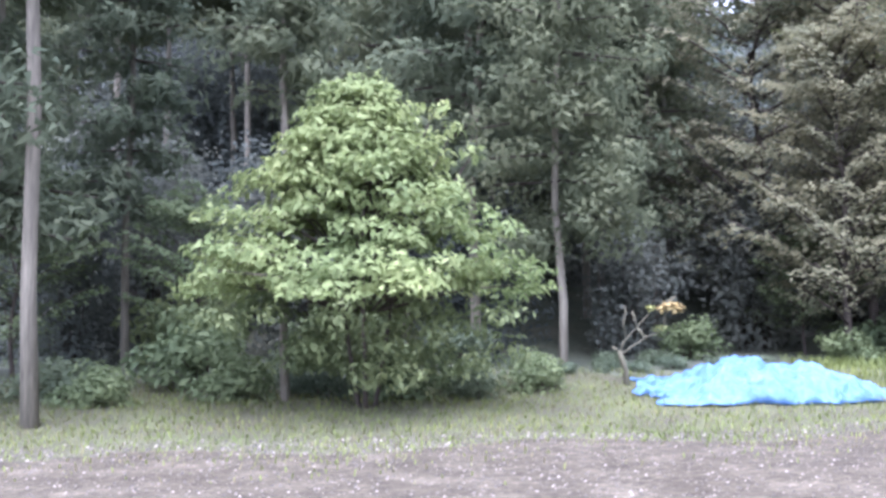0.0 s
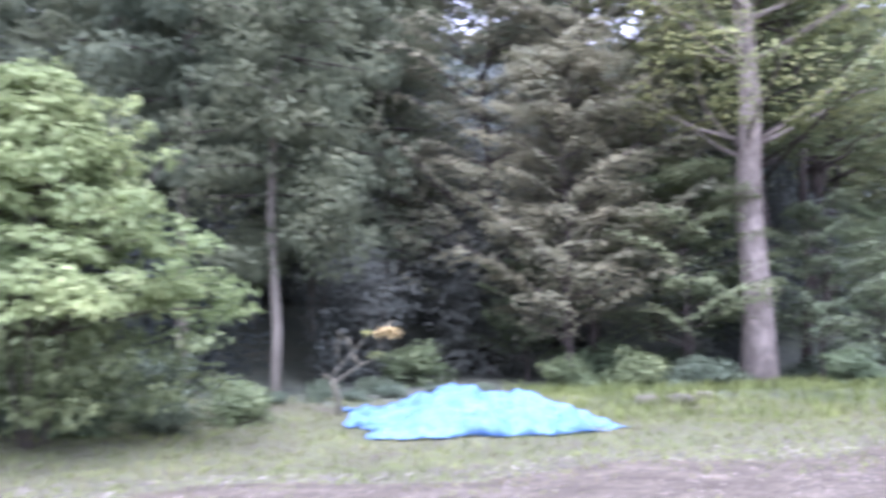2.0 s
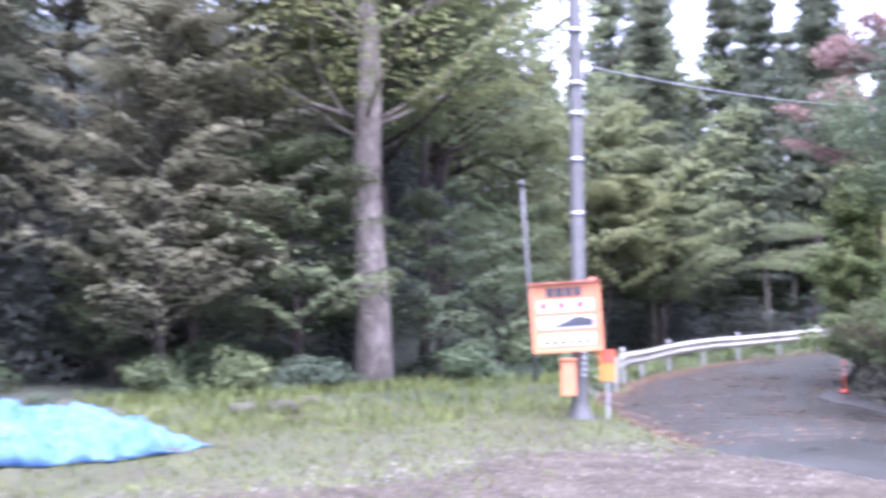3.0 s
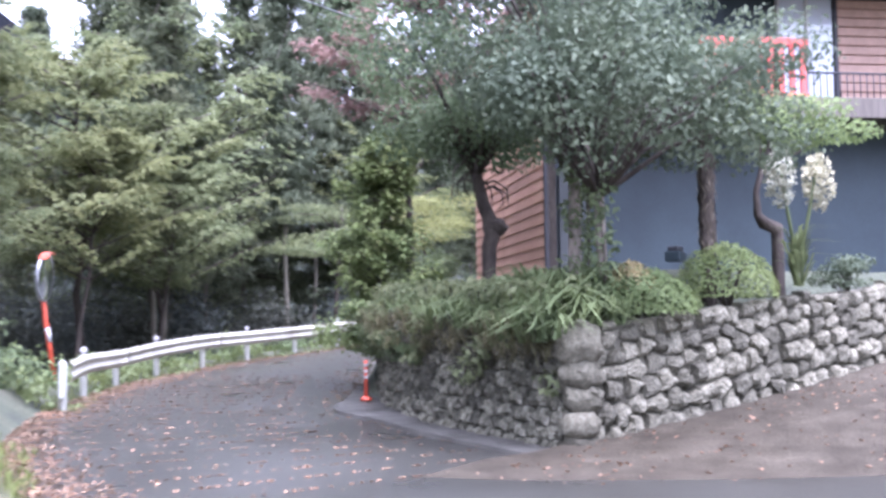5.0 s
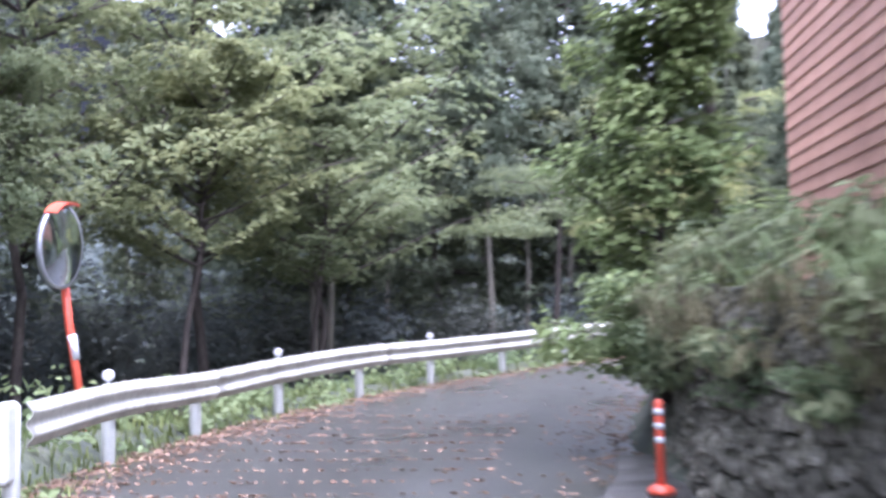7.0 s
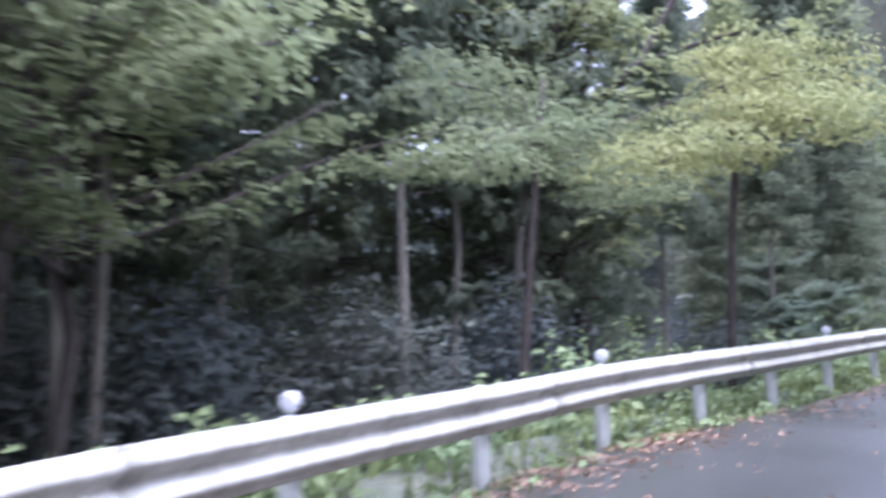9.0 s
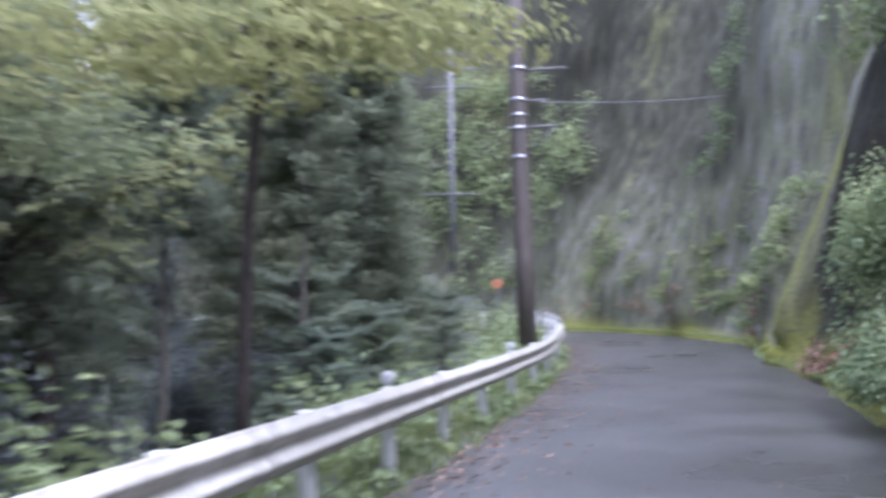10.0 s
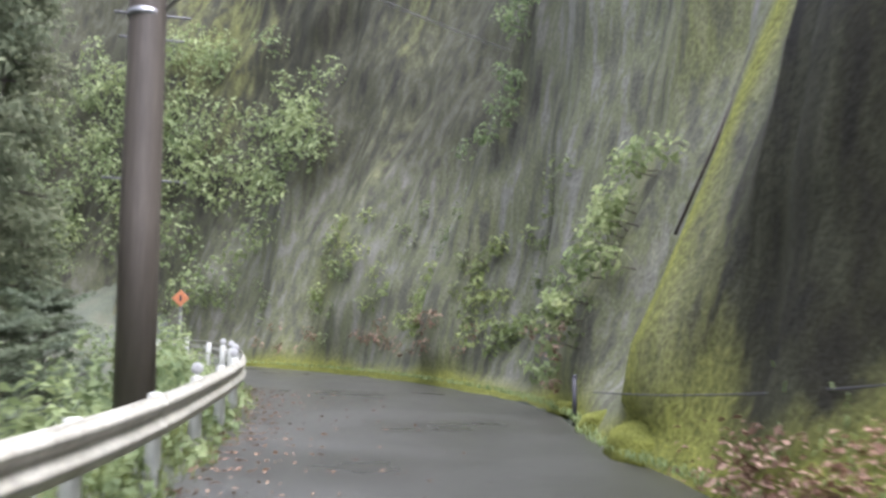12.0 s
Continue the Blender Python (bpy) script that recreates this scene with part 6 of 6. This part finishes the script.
for z, h in ((0.62, 0.17), (0.395, 0.17), (0.165, 0.17)):
    wp = box("white_panel", (0.0, -0.002, z), (0.75, 0.012, h), M_WHITE, board, "white panel", 0.002)
    panels.append(wp)
for k, w in enumerate((0.1, 0.11, 0.1, 0.1)):
    box("mark", (-0.2 + 0.125 * k, -0.002, 0.81), (w, 0.02, 0.12), M_INK, back)
for k in (0, 1, 2):
    box("mark", (-0.3 + 0.25 * k, -0.012, 0.63), (0.09, 0.006, 0.08), M_RED, panels[0])
for k in range(6):
    box("mark", (-0.28 + 0.11 * k, -0.012, 0.13), (0.075, 0.006, 0.03), M_INK, panels[2])
pydata("picture", [(-0.2, -0.012, 0.335), (0.35, -0.012, 0.34), (0.36, -0.012, 0.42), (0.2, -0.012, 0.47), (0.1, -0.012, 0.46), (0.0, -0.012, 0.41)], [(0, 1, 2, 3, 4, 5)], M_INK, panels[1], "dark picture of a slope")
box("bracket", (0.2, 0.12, 0.3), (0.06, 0.22, 0.05), M_STEEL, board)
box("bracket", (0.2, 0.12, 0.75), (0.06, 0.22, 0.05), M_STEEL, board)
obx = empty("orange_box", pose(10.5, 13.3, 0.42) @ yd, "orange box fixed to the utility pole", "box")
box("body", (0, 0.0, 0.22), (0.18, 0.14, 0.44), M_ORANGE, obx, "", 0.012)
box("lid", (0, -0.01, 0.455), (0.2, 0.17, 0.025), M_ORANGE, obx, "darker lid", 0.006)
ypl = empty("yellow_plate", pose(10.98, 13.12, 0.6) @ yd, "yellow warning plate with a red top behind the pole", "sign")
box("plate", (0, 0, 0.19), (0.2, 0.015, 0.4), M_YELLOW, ypl, "", 0.003)
box("red_band", (0.01, -0.01, 0.31), (0.17, 0.006, 0.16), M_DELIN, ypl, "red band")
box("stake", (0, 0.02, -0.15), (0.04, 0.03, 0.9), M_STEEL, ypl, "", 0.004)
tp = empty("steel_post", pose(12.3, 16.2, 0.0), "thin grey steel post with a cap", "post")
tube("shaft", [(0, 0, -0.3), (-0.4, -0.14, 3.44)], 0.034, M_GREYPOLE, tp, sides=12)
tube("cap", [(-0.4, -0.14, 3.44), (-0.405, -0.14, 3.51), (-0.41, -0.14, 3.56)], [0.046, 0.046, 0.018], M_FARPOLE, tp, "white cap", sides=12)


def cable(name, label, a, b, sag, r=0.012):
    p = [Vector(a).lerp(Vector(b), t / 16) - Vector((0, 0, sag * 4 * (t / 16) * (1 - t / 16))) for t in range(17)]
    ob = tube(name, p, r, M_STEEL if "pale" in label else M_WIRE, sides=6)
    return tagged(ob, label, "cable", "overhead cables")


cable("overhead_cable", "pale overhead service cable", (px, py, 4.7), (23.2, 15.6, 5.9), 0.25, 0.009)
cable("overhead_cable", "dark overhead cable along the road", (px, py, 8.5), (46.7, 24.25, 8.6), 1.0, 0.012)
cable("overhead_cable", "dark overhead cable along the road", (46.7, 24.25, 8.4), (71, 30.2, 12.5), 0.8, 0.012)
cable("overhead_cable", "pale overhead cable to the slope", (46.75, 24.2, 6.4), (60.5, 19.4, 9.6), 0.1, 0.009)

# brown pole beside the road
bp = empty("brown_pole", pose(46.72, 24.38, hz(46.72, 24.38)), "dark brown utility pole with pale cross arms", "pole")
zp = hz(46.72, 24.3)
bshaft = tube("shaft", [(0.02, -0.05, -0.5), (0.0, 0.0, 2.0), (-0.02, 0.06, 6.0), (-0.03, 0.1, 10.5)], [0.18, 0.175, 0.155, 0.135], M_BROWNPOLE, bp, sides=20)
for z, l in ((5.9, 0.75), (6.4, 0.55), (7.0, 0.9)):
    tube("cross_arm", [(-0.02, 0.25, z - zp + 0.0), (-0.02, -l, z - zp)], 0.025, M_GREYPOLE, bshaft, "pale cross arm", sides=8)
tube("brace", [(-0.02, -0.1, 5.35 - zp), (-0.02, -0.62, 5.88 - zp)], 0.02, M_GREYPOLE, bshaft, sides=8)
for z in (5.3, 5.85, 6.1, 6.4, 7.0):
    tube("band", [(-0.02, 0.04, z - zp), (-0.02, 0.04, z - zp + 0.05)], 0.165, M_STEEL, bshaft, sides=16)
# far concrete pole
fp_ = empty("far_pole", pose(70.6, 30.2, hz(70.6, 30.2)), "far grey concrete pole with cross arms", "pole")
tube("shaft", [(0, 0, -1), (0, 0, 12)], [0.12, 0.08], M_FARPOLE, fp_, sides=14)
for z, l in ((5.6, 1.4), (10.2, 1.1), (11.0, 1.3)):
    tube("cross_arm", [(-l * 0.2, l * 0.9, z), (l * 0.2, -l * 0.9, z)], 0.04, M_FARPOLE, fp_, sides=6)
# orange diamond sign
sg = empty("warning_sign", pose(62.2, 27.15, 2.3), "orange diamond warning sign on a grey post", "sign")
tube("post", [(0, 0, -0.4), (0, 0, 1.7)], 0.035, M_GREYPOLE, sg, sides=10)
box("plate", (0, 0, 0), (0.02, 0.28, 0.28), M_ORANGE, sg, "orange diamond plate", 0.004, m=Matrix.Translation((-0.05, 0, 1.75)) @ Matrix.Rotation(radians(45), 4, "X"))
box("mark", (-0.065, 0, 1.75), (0.004, 0.05, 0.14), M_BLACK, sg)

# blue tarpaulin heaped over something
tv, tf = [], []
NU, NV = 190, 110
for a in range(NU + 1):
    for b in range(NV + 1):
        u, v = a / NU, b / NV
        X = 4.14 + (u - 0.5) * 3.02
        Y = 13.85 + (v - 0.5) * 2.2 + 0.35 * abs(u - 0.5)
        e = max(0.0, 1 - (abs(2 * u - 1) ** 2.6)) ** 0.6 * max(0.0, 1 - abs(2 * v - 1) ** 2.2) ** 0.6
        prof = 0.07 + 0.29 * smooth(0.14, 0.3, u) + 0.14 * math.exp(-((u - 0.43) / 0.1) ** 2) + 0.08 * math.exp(-((u - 0.66) / 0.08) ** 2) - 0.16 * smooth(0.72, 0.92, u)
        p = Vector((X * 2.2, Y * 2.2, 1.0))
        fold = 0.24 * (0.22 - abs(noise.noise(Vector((X * 2.6 + 0.9 * Y, Y * 1.3 - X * 0.5, 4.0))))) + 0.1 * (0.25 - abs(noise.noise(Vector((X * 4.1 - Y * 2.0, Y * 4.0, 2.0))))) + 0.05 * noise.noise(p) + 0.1 * (0.22 - abs(noise.noise(Vector((X * 5.5 + Y * 3.0, Y * 5.0 - X * 2.0, 6.0))))) + 0.03 * (0.2 - abs(noise.noise(Vector((X * 11.0 - Y * 6.0, Y * 10.0 + X * 3.0, 8.0)))))
        edge = 0.04 * noise.noise(Vector((X * 5, Y * 5, 9)))
        z = hz(X, Y) + 0.03 + 0.88 * e * prof + fold * min(1, e * 3) + max(0, edge) * (1 - e)
        wob = (0.12 * noise.noise(Vector((u * 9, v * 9, 2.0))) + 0.3 * noise.noise(Vector((u * 2.6, v * 2.6, 7.0)))) * (1 - e)
        tv.append((X + wob, Y + wob * 1.3, z))
for a in range(NU):
    for b in range(NV):
        q = a * (NV + 1) + b
        tf.append((q, q + NV + 1, q + NV + 2, q + 1))
tarp = pydata("tarpaulin", tv, tf, M_TARP, smooth=True)
sol = tarp.modifiers.new("thickness", "SOLIDIFY")
sol.thickness = 0.006
tagged(tarp, "crumpled light blue tarpaulin over a low heap", "tarpaulin")

# dead snag with one tuft of withered leaves
sn = empty("dead_snag", pose(2.5, 14.75, hz(2.5, 14.75)), "small dead lichened tree with one withered tuft", "tree")
tube("trunk", [(0, 0, -0.2), (0.02, 0, 0.2), (-0.04, 0, 0.36), (-0.07, 0.0, 0.48)], [0.05, 0.036, 0.036, 0.026], M_DEADWOOD, sn, sides=9, wobble=0.15, rng=np.random.default_rng(1))
for path in ([(-0.05, 0, 0.42), (0.1, 0.04, 0.52), (0.3, 0.0, 0.66), (0.52, 0.0, 0.74), (0.6, 0, 0.84)], [(-0.05, 0, 0.42), (-0.02, 0.02, 0.58), (0.18, 0.0, 0.8), (0.36, 0, 1.0), (0.5, 0, 1.08), (0.62, 0, 1.09)], [(0.18, 0, 0.8), (0.27, 0.02, 0.68), (0.35, 0, 0.66)], [(0.03, 0.02, 0.65), (-0.01, 0, 0.86), (0.03, 0, 1.02), (0.01, 0, 1.1)],
             [(-0.06, 0, 0.45), (-0.17, 0, 0.54)], [(0.18, 0, 0.8), (0.12, 0, 1.02)], [(0.55, 0, 0.78), (0.57, 0, 0.96), (0.6, 0, 1.06)], [(0.5, 0, 1.08), (0.72, 0, 1.22)]):
    tube("branch", path, [0.016 - 0.0025 * k for k in range(len(path))], M_DEADWOOD, sn, sides=6)
crown_part("withered_tuft", blob_points(np.random.default_rng(9), 110, (0.66, 0, 1.07), (0.2, 0.14, 0.09), 0.2), 0.1, 9, L_BROWN, sn, droop=0.6)
for k, (n, c, r) in enumerate(((40, (0.5, 0, 0.78), (0.14, 0.08, 0.05)), (24, (0.38, 0, 1.06), (0.07, 0.06, 0.05)))):
    crown_part("leaf_tuft", blob_points(np.random.default_rng(19 + k), n, c, r, 0.2), 0.07, 10 + k, L_SPRAY, sn, droop=0.5)

# pale stones lying at the edge of the grass
for x, y, s, k in ((7.0, 15.3, 0.24, 1), (7.5, 15.2, 0.28, 3), (8.0, 15.5, 0.2, 5)):
    o = link_mesh("stone_block", STONES[k], None)
    o.location, o.scale = (x, y, hz(x, y) + s * 0.2), (s * 1.3, s * 0.8, s * 0.7)
    tagged(o, "pale weathered stone lying in the grass", "stone", "stones in the grass")

# ---------------------------------------------------------------- ground cover
rgc = np.random.default_rng(101)


def scatter(n, xr, yr, keep, lift=0.0):
    x, y = rgc.uniform(*xr, n), rgc.uniform(*yr, n)
    k = keep(x, y)
    x, y = x[k], y[k]
    return np.stack([x, y, height(x, y) + lift], 1)


def verge(x, y):
    return (y > 9.4 + 0.16 * (x + 2) + 0.4 * np.sin(x * 1.7) + rgc.normal(0, 0.85, len(x))) & (y < 15.6 + 0.3 * np.sin(x) + 0.5 * np.maximum(0, x - 12)) & (x < left_edge_x(y) - 0.1 + np.maximum(0, y - 14.5) * 0.8)


blades("verge_grass", "patchy short green grass on the verge", "grass", scatter(36000, (-9, 17), (7.5, 18), verge), 0.09, 0.012, L_GRASS, 102)
blades("dry_grass", "short dry yellowed grass on the verge", "grass", scatter(16000, (-9, 17), (7.5, 18), verge), 0.1, 0.01, L_DRY, 103)
tall = scatter(5200, (5.5, 14), (13.6, 17.5), lambda x, y: (x < left_edge_x(y) - 0.2 + np.maximum(0, y - 14.5) * 0.8) & (y > 14.0 + 0.2 * np.sin(2 * x)))
blades("tall_grass", "taller rank grass round the pole and trees", "grass", tall, 0.24, 0.014, L_GRASS, 104)
# weeds on the gravel and loose stones
peb = scatter(34000, (-9, 12), (5.0, 12.0), lambda x, y: (y < 10.4 + 0.16 * (x + 2)) & (x < left_edge_x(y)), 0.02)
pv, pf = [], []
for x, y, z in peb:
    r = 0.006 + 0.014 * rgc.uniform(0, 1) ** 2
    o = len(pv)
    pv += [(x - r, y - r * 0.8, z - 0.01), (x + r, y - r * 0.7, z - 0.01), (x + r * 0.8, y + r, z - 0.01), (x - r * 0.9, y + r * 0.9, z - 0.01), (x + r * 0.2, y, z + r * 0.8)]
    pf += [(o, o + 1, o + 4), (o + 1, o + 2, o + 4), (o + 2, o + 3, o + 4), (o + 3, o, o + 4)]
tagged(pydata("loose_gravel", pv, pf, M_PEBBLE), "loose pale stones on the gravel", "gravel", kind="stuff")
# plants under and behind the guardrail
rp, rl = [], []
for k in range(9000):
    j = rgc.integers(0, len(RC) - 1)
    o = rgc.uniform(-0.35, 1.5) if k % 3 else rgc.uniform(-0.25, 0.3)
    rp.append((RC[j, 0] - RR[j, 0] * o, RC[j, 1] - RR[j, 1] * o, 0))
rp = np.array(rp)
rp[:, 2] = height(rp[:, 0], rp[:, 1])
blades("roadside_grass", "bright wet grass under the guardrail", "grass", rp, 0.2, 0.016, L_GRASS, 105)
wl_ = []
for k in range(330):
    j = rgc.integers(0, len(RC) - 1)
    o = rgc.uniform(-0.15, 1.2)
    x, y = RC[j, 0] - RR[j, 0] * o, RC[j, 1] - RR[j, 1] * o
    top = 0.1 + (1.0 if x > 29 else 0.55) * smooth(0.2, 0.9, o) * rgc.uniform(0.4, 1)
    wl_.append(blob_points(rgc, 34, (x, y, hz(x, y) + top * 0.6), (0.3, 0.3, 0.1 + top * 0.42), 0.2))
weeds = link_mesh("roadside_weeds", leaves_mesh("roadside_weeds", wl_, 0.11, rgc, droop=0.2, aspect=0.6), L_FERN)
tagged(weeds, "leafy green weeds along the guardrail", "weeds", kind="stuff")
# fallen leaves on the road's edges
fl = []
i_lo = int(np.argmin((CL[:, 0] - 14) ** 2 + (CL[:, 1] - 11.5) ** 2))
i_hi = int(np.argmin((CL[:, 0] - 56) ** 2 + (CL[:, 1] - 23) ** 2))
for k in range(5200):
    i = rgc.integers(i_lo, i_hi) if k % 2 else rgc.integers(i_lo, i_lo + 36)
    side = 1 if k % 4 else -1
    o = side * (CL[i, 3] - abs(rgc.normal(0, 0.38 if k % 5 else 1.2)) + 0.1)
    p = CL[i, :2] + CN[i] * o + CT[i] * rgc.uniform(-0.3, 0.3)
    fl.append((p[0], p[1], CL[i, 2] + 0.015))
for k in range(3000):
    i = rgc.integers(i_lo, i_lo + 40)
    o = CL[i, 3] - abs(rgc.normal(0, 0.3)) + 0.15
    p = CL[i, :2] + CN[i] * o + CT[i] * rgc.uniform(-0.3, 0.3)
    fl.append((p[0], p[1], CL[i, 2] + 0.015))
for k in range(420):
    x = rgc.uniform(14.6, 22)
    y = float(np.interp(x, [14.4, 16.3, 20.6, 24.6], [11.4, 10.8, 8.3, 6.2])) - abs(rgc.normal(0, 1.6))
    fl.append((x, y, float(drive_z(x)) + 0.02))
for k in range(1500):
    i = rgc.integers(i_lo, i_lo + 24)
    p = CL[i, :2] + CN[i] * rgc.uniform(-0.5, 1.0) * CL[i, 3]
    fl.append((p[0], p[1], CL[i, 2] + 0.012))
lit = link_mesh("leaf_litter", leaves_mesh("leaf_litter", np.array(fl), 0.062, rgc, droop=0.0, aspect=0.6, jitter=0.2), L_LITTER)
hp = []
for k in range(620):
    x = 44.0 + rgc.normal(0, 0.8)
    h = 0.5 * rgc.uniform(0, 1) ** 2 + 0.25 * max(0.0, 44.2 - x)
    sp_ = slope_spot(x, h)[0]
    hp.append((sp_[0] + rgc.uniform(-0.18, 0.18), sp_[1] + 0.05 + 0.25 * rgc.uniform(0, 1) ** 2 * (1 - h), sp_[2] + 0.03))
heap = link_mesh("leaf_heap", leaves_mesh("leaf_heap", np.array(hp), 0.075, rgc, droop=0.2, aspect=0.6, jitter=0.5), L_HEAP)
tagged(heap, "heap of reddish brown leaves at the slope's foot", "leaves", kind="stuff")
tagged(lit, "fallen brown leaves along the road and slope", "leaves", kind="stuff")

# ---------------------------------------------------------------- growth on the cut slope
def slope_clumps(name, label, category, rows, leaf, per, material, seed, radii=(0.3, 0.3, 0.25), out_by=0.12):
    rng = np.random.default_rng(seed)
    pts, stems = [], []
    for x, h0, h1, n, spread in rows:
        for k in range(n):
            h = h0 + (h1 - h0) * rng.uniform(0, 1)
            i = int(np.clip(station(x) + rng.normal(0, spread / 0.35), 0, len(FT) - 1))
            p = slope_point(i, h)
            c = np.array((p[0] - FNn[i, 0] * out_by, p[1] - FNn[i, 1] * out_by, p[2]))
            pts.append(blob_points(rng, per, c, radii, 0.3))
            if k % 2 == 0:
                stems.append((np.array(p) + np.array((FNn[i, 0], FNn[i, 1], -0.4)) * 0.3, c))
    i = station(rows[0][0])
    ob = empty(name, pose(*FT[i]), label, category)
    base = np.array(FT[i])
    link_mesh("foliage", leaves_mesh("foliage", [p - base for p in pts], leaf, rng, droop=0.5, aspect=0.55), material, ob)
    tagged(tubes("stemwork", [([tuple(a - base), tuple((a + b) / 2 - base + rng.normal(0, 0.08, 3)), tuple(b - base)], [0.014, 0.01, 0.006]) for a, b in stems], M_DARKBARK, ob, sides=4), kind="stuff")
    return ob


slope_clumps("hanging_vine", "leafy vine hanging down the rock beside the ridge", "vine", [(52.0, 0.5, 3.7, 36, 0.25)], 0.13, 26, L_BUSH, 111, out_by=0.45)
slope_clumps("hanging_vine", "leafy vine hanging high on the rock", "vine", [(58.4, 4.6, 9.0, 16, 0.3), (59.0, 6.5, 10.0, 6, 0.4)], 0.12, 30, L_MAIN, 112, out_by=0.4)
slope_clumps("hanging_vine", "leafy vine tuft on the rock", "vine", [(60.5, 1.0, 2.4, 14, 0.6), (58.3, 1.2, 3.0, 10, 0.5), (56.5, 0.7, 1.2, 10, 0.6), (64.0, 1.5, 4.0, 12, 0.8)], 0.13, 36, L_LIME, 113)
slope_clumps("slope_tufts", "small leafy tufts and ferns on the rock", "plants", [(x, 0.6 + (k * 0.618 % 1) * 2.2, 1.6 + (k * 0.618 % 1) * 3.0, 4, 0.5) for k, x in enumerate(np.arange(52.5, 70, 0.9))], 0.1, 22, L_GREEN, 118, (0.2, 0.2, 0.22), 0.12)
slope_clumps("withered_fern", "pinkish brown withered ferns at the slope's foot", "plants", [(53.6, 0.3, 1.1, 9, 0.5), (58.5, 0.3, 1.3, 8, 0.7), (61.5, 0.3, 1.2, 9, 0.8), (65.0, 0.3, 1.0, 6, 0.7)], 0.09, 26, L_LITTER, 119, (0.26, 0.26, 0.18), 0.08)
slope_clumps("slope_bush", "dense mixed bushes hanging over the slope", "bush", [(36.8, 0.4, 3.6, 90, 1.1), (39.2, 1.3, 2.7, 46, 0.6), (40.8, 1.65, 2.3, 22, 0.4), (34.5, 0.3, 4.0, 70, 1.3)], 0.078, 100, L_BUSH, 114, (0.42, 0.42, 0.36), 0.35)
slope_clumps("slope_bush", "lime-green leafy bush at the slope's foot", "bush", [(38.0, 0.3, 2.2, 50, 0.8), (39.4, 1.6, 3.0, 24, 0.6)], 0.08, 90, L_FERN, 115, (0.36, 0.36, 0.3), 0.5)
slope_clumps("slope_top_foliage", "foliage hanging from the top of the slope", "foliage", [(71.0, 5.5, 13.0, 60, 2.2), (68.0, 1.5, 9.0, 46, 2.0), (73.0, 1.0, 6.0, 30, 2.5), (56.0, 11.0, 14.0, 24, 1.6), (48.0, 8.5, 14.0, 50, 2.2), (45.0, 5.5, 10.0, 50, 0.9), (42.0, 8.0, 13.0, 36, 2.6), (72.0, 4.0, 12.0, 60, 3.0)], 0.18, 60, L_FERN, 116, (0.75, 0.75, 0.6), 0.5)
gp = []
for k in range(2600):
    i = rgc.integers(station(41.0), len(FT) - 40)
    p = Vector(slope_point(int(i), 0.02)).lerp(Vector(slope_point(int(i) + 1, 0.02)), rgc.uniform(0, 1))
    gp.append((p[0] - FNn[i, 0] * rgc.uniform(0.0, 0.22), p[1] - FNn[i, 1] * rgc.uniform(0.0, 0.22), p[2]))
for k in range(5200):
    x = rgc.normal(41.6, 0.9)
    h = 1.15 * rgc.uniform(0, 1)
    p, i = slope_spot(x, h)
    gp.append((p[0] - FNn[i, 0] * 0.02, p[1] - FNn[i, 1] * 0.02, p[2]))
blades("slope_foot_grass", "mossy yellow-green grass along the slope's foot", "grass", gp, 0.1, 0.014, L_LIME, 117, lean=0.9)
# moss banks at the foot of the slope
for x, w, h in ((47.2, 1.3, 0.3), (49.4, 0.9, 0.22), (52.0, 1.4, 0.16)):
    i = station(x)
    bm = bmesh.new()
    bmesh.ops.create_icosphere(bm, subdivisions=3, radius=1.0)
    for v in bm.verts:
        v.co += v.co * (0.22 * noise.noise(v.co * 2.0 + Vector((x, 0, 0))) + 0.12 * noise.noise(v.co * 6.0))
        v.co = Vector((v.co.x * w / 2, v.co.y * 0.33, v.co.z * h))
    o = part("moss_bank", bm, M_MOSS, smooth=True)
    o.location = (FT[i, 0] + FNn[i, 0] * 0.15, FT[i, 1] + FNn[i, 1] * 0.15, FT[i, 2])
    tagged(o, "cushion of bright moss at the slope's foot", "moss", "moss cushions")
# drain pipe, rope and short posts
i = station(48.9)
tagged(tube("drain_pipe", [Vector(slope_point(i, h)) - Vector((FNn[i, 0], FNn[i, 1], 0)) * 0.25 for h in (2.2, 3.2, 4.2)], 0.02, M_DARKBARK, sides=10), "thin dark weathered pipe lying up the slope", "pipe")
cable("rope", "thin dark rope strung along the slope's foot", (47.75, 20.15, 2.0), (43.2, 18.9, 2.1), 0.06, 0.006)
for x in (50.6,):
    i = station(x)
    bpst = empty("marker_post", pose(FT[i, 0] - FNn[i, 0] * 0.12, FT[i, 1] - FNn[i, 1] * 0.12, FT[i, 2] - 0.1), "short dark marker post at the road's edge", "post")
    tube("shaft", [(0, 0, -0.1), (0, 0, 0.62)], 0.03, M_BLACK, bpst, sides=10)
    tube("cap", [(0, 0, 0.62), (0, 0, 0.65)], [0.034, 0.02], M_INK, bpst, sides=10)
# broken pale stem among the bushes
st_ = tube("broken_stem", [(37.05, 18.9, 1.6), (36.9, 19.55, 2.2), (36.84, 19.66, 2.5), (36.76, 19.68, 2.85)], [0.05, 0.042, 0.04, 0.036], M_PALEBARK, sides=9)
tagged(st_, "broken pale stem standing among bushes", "stem")
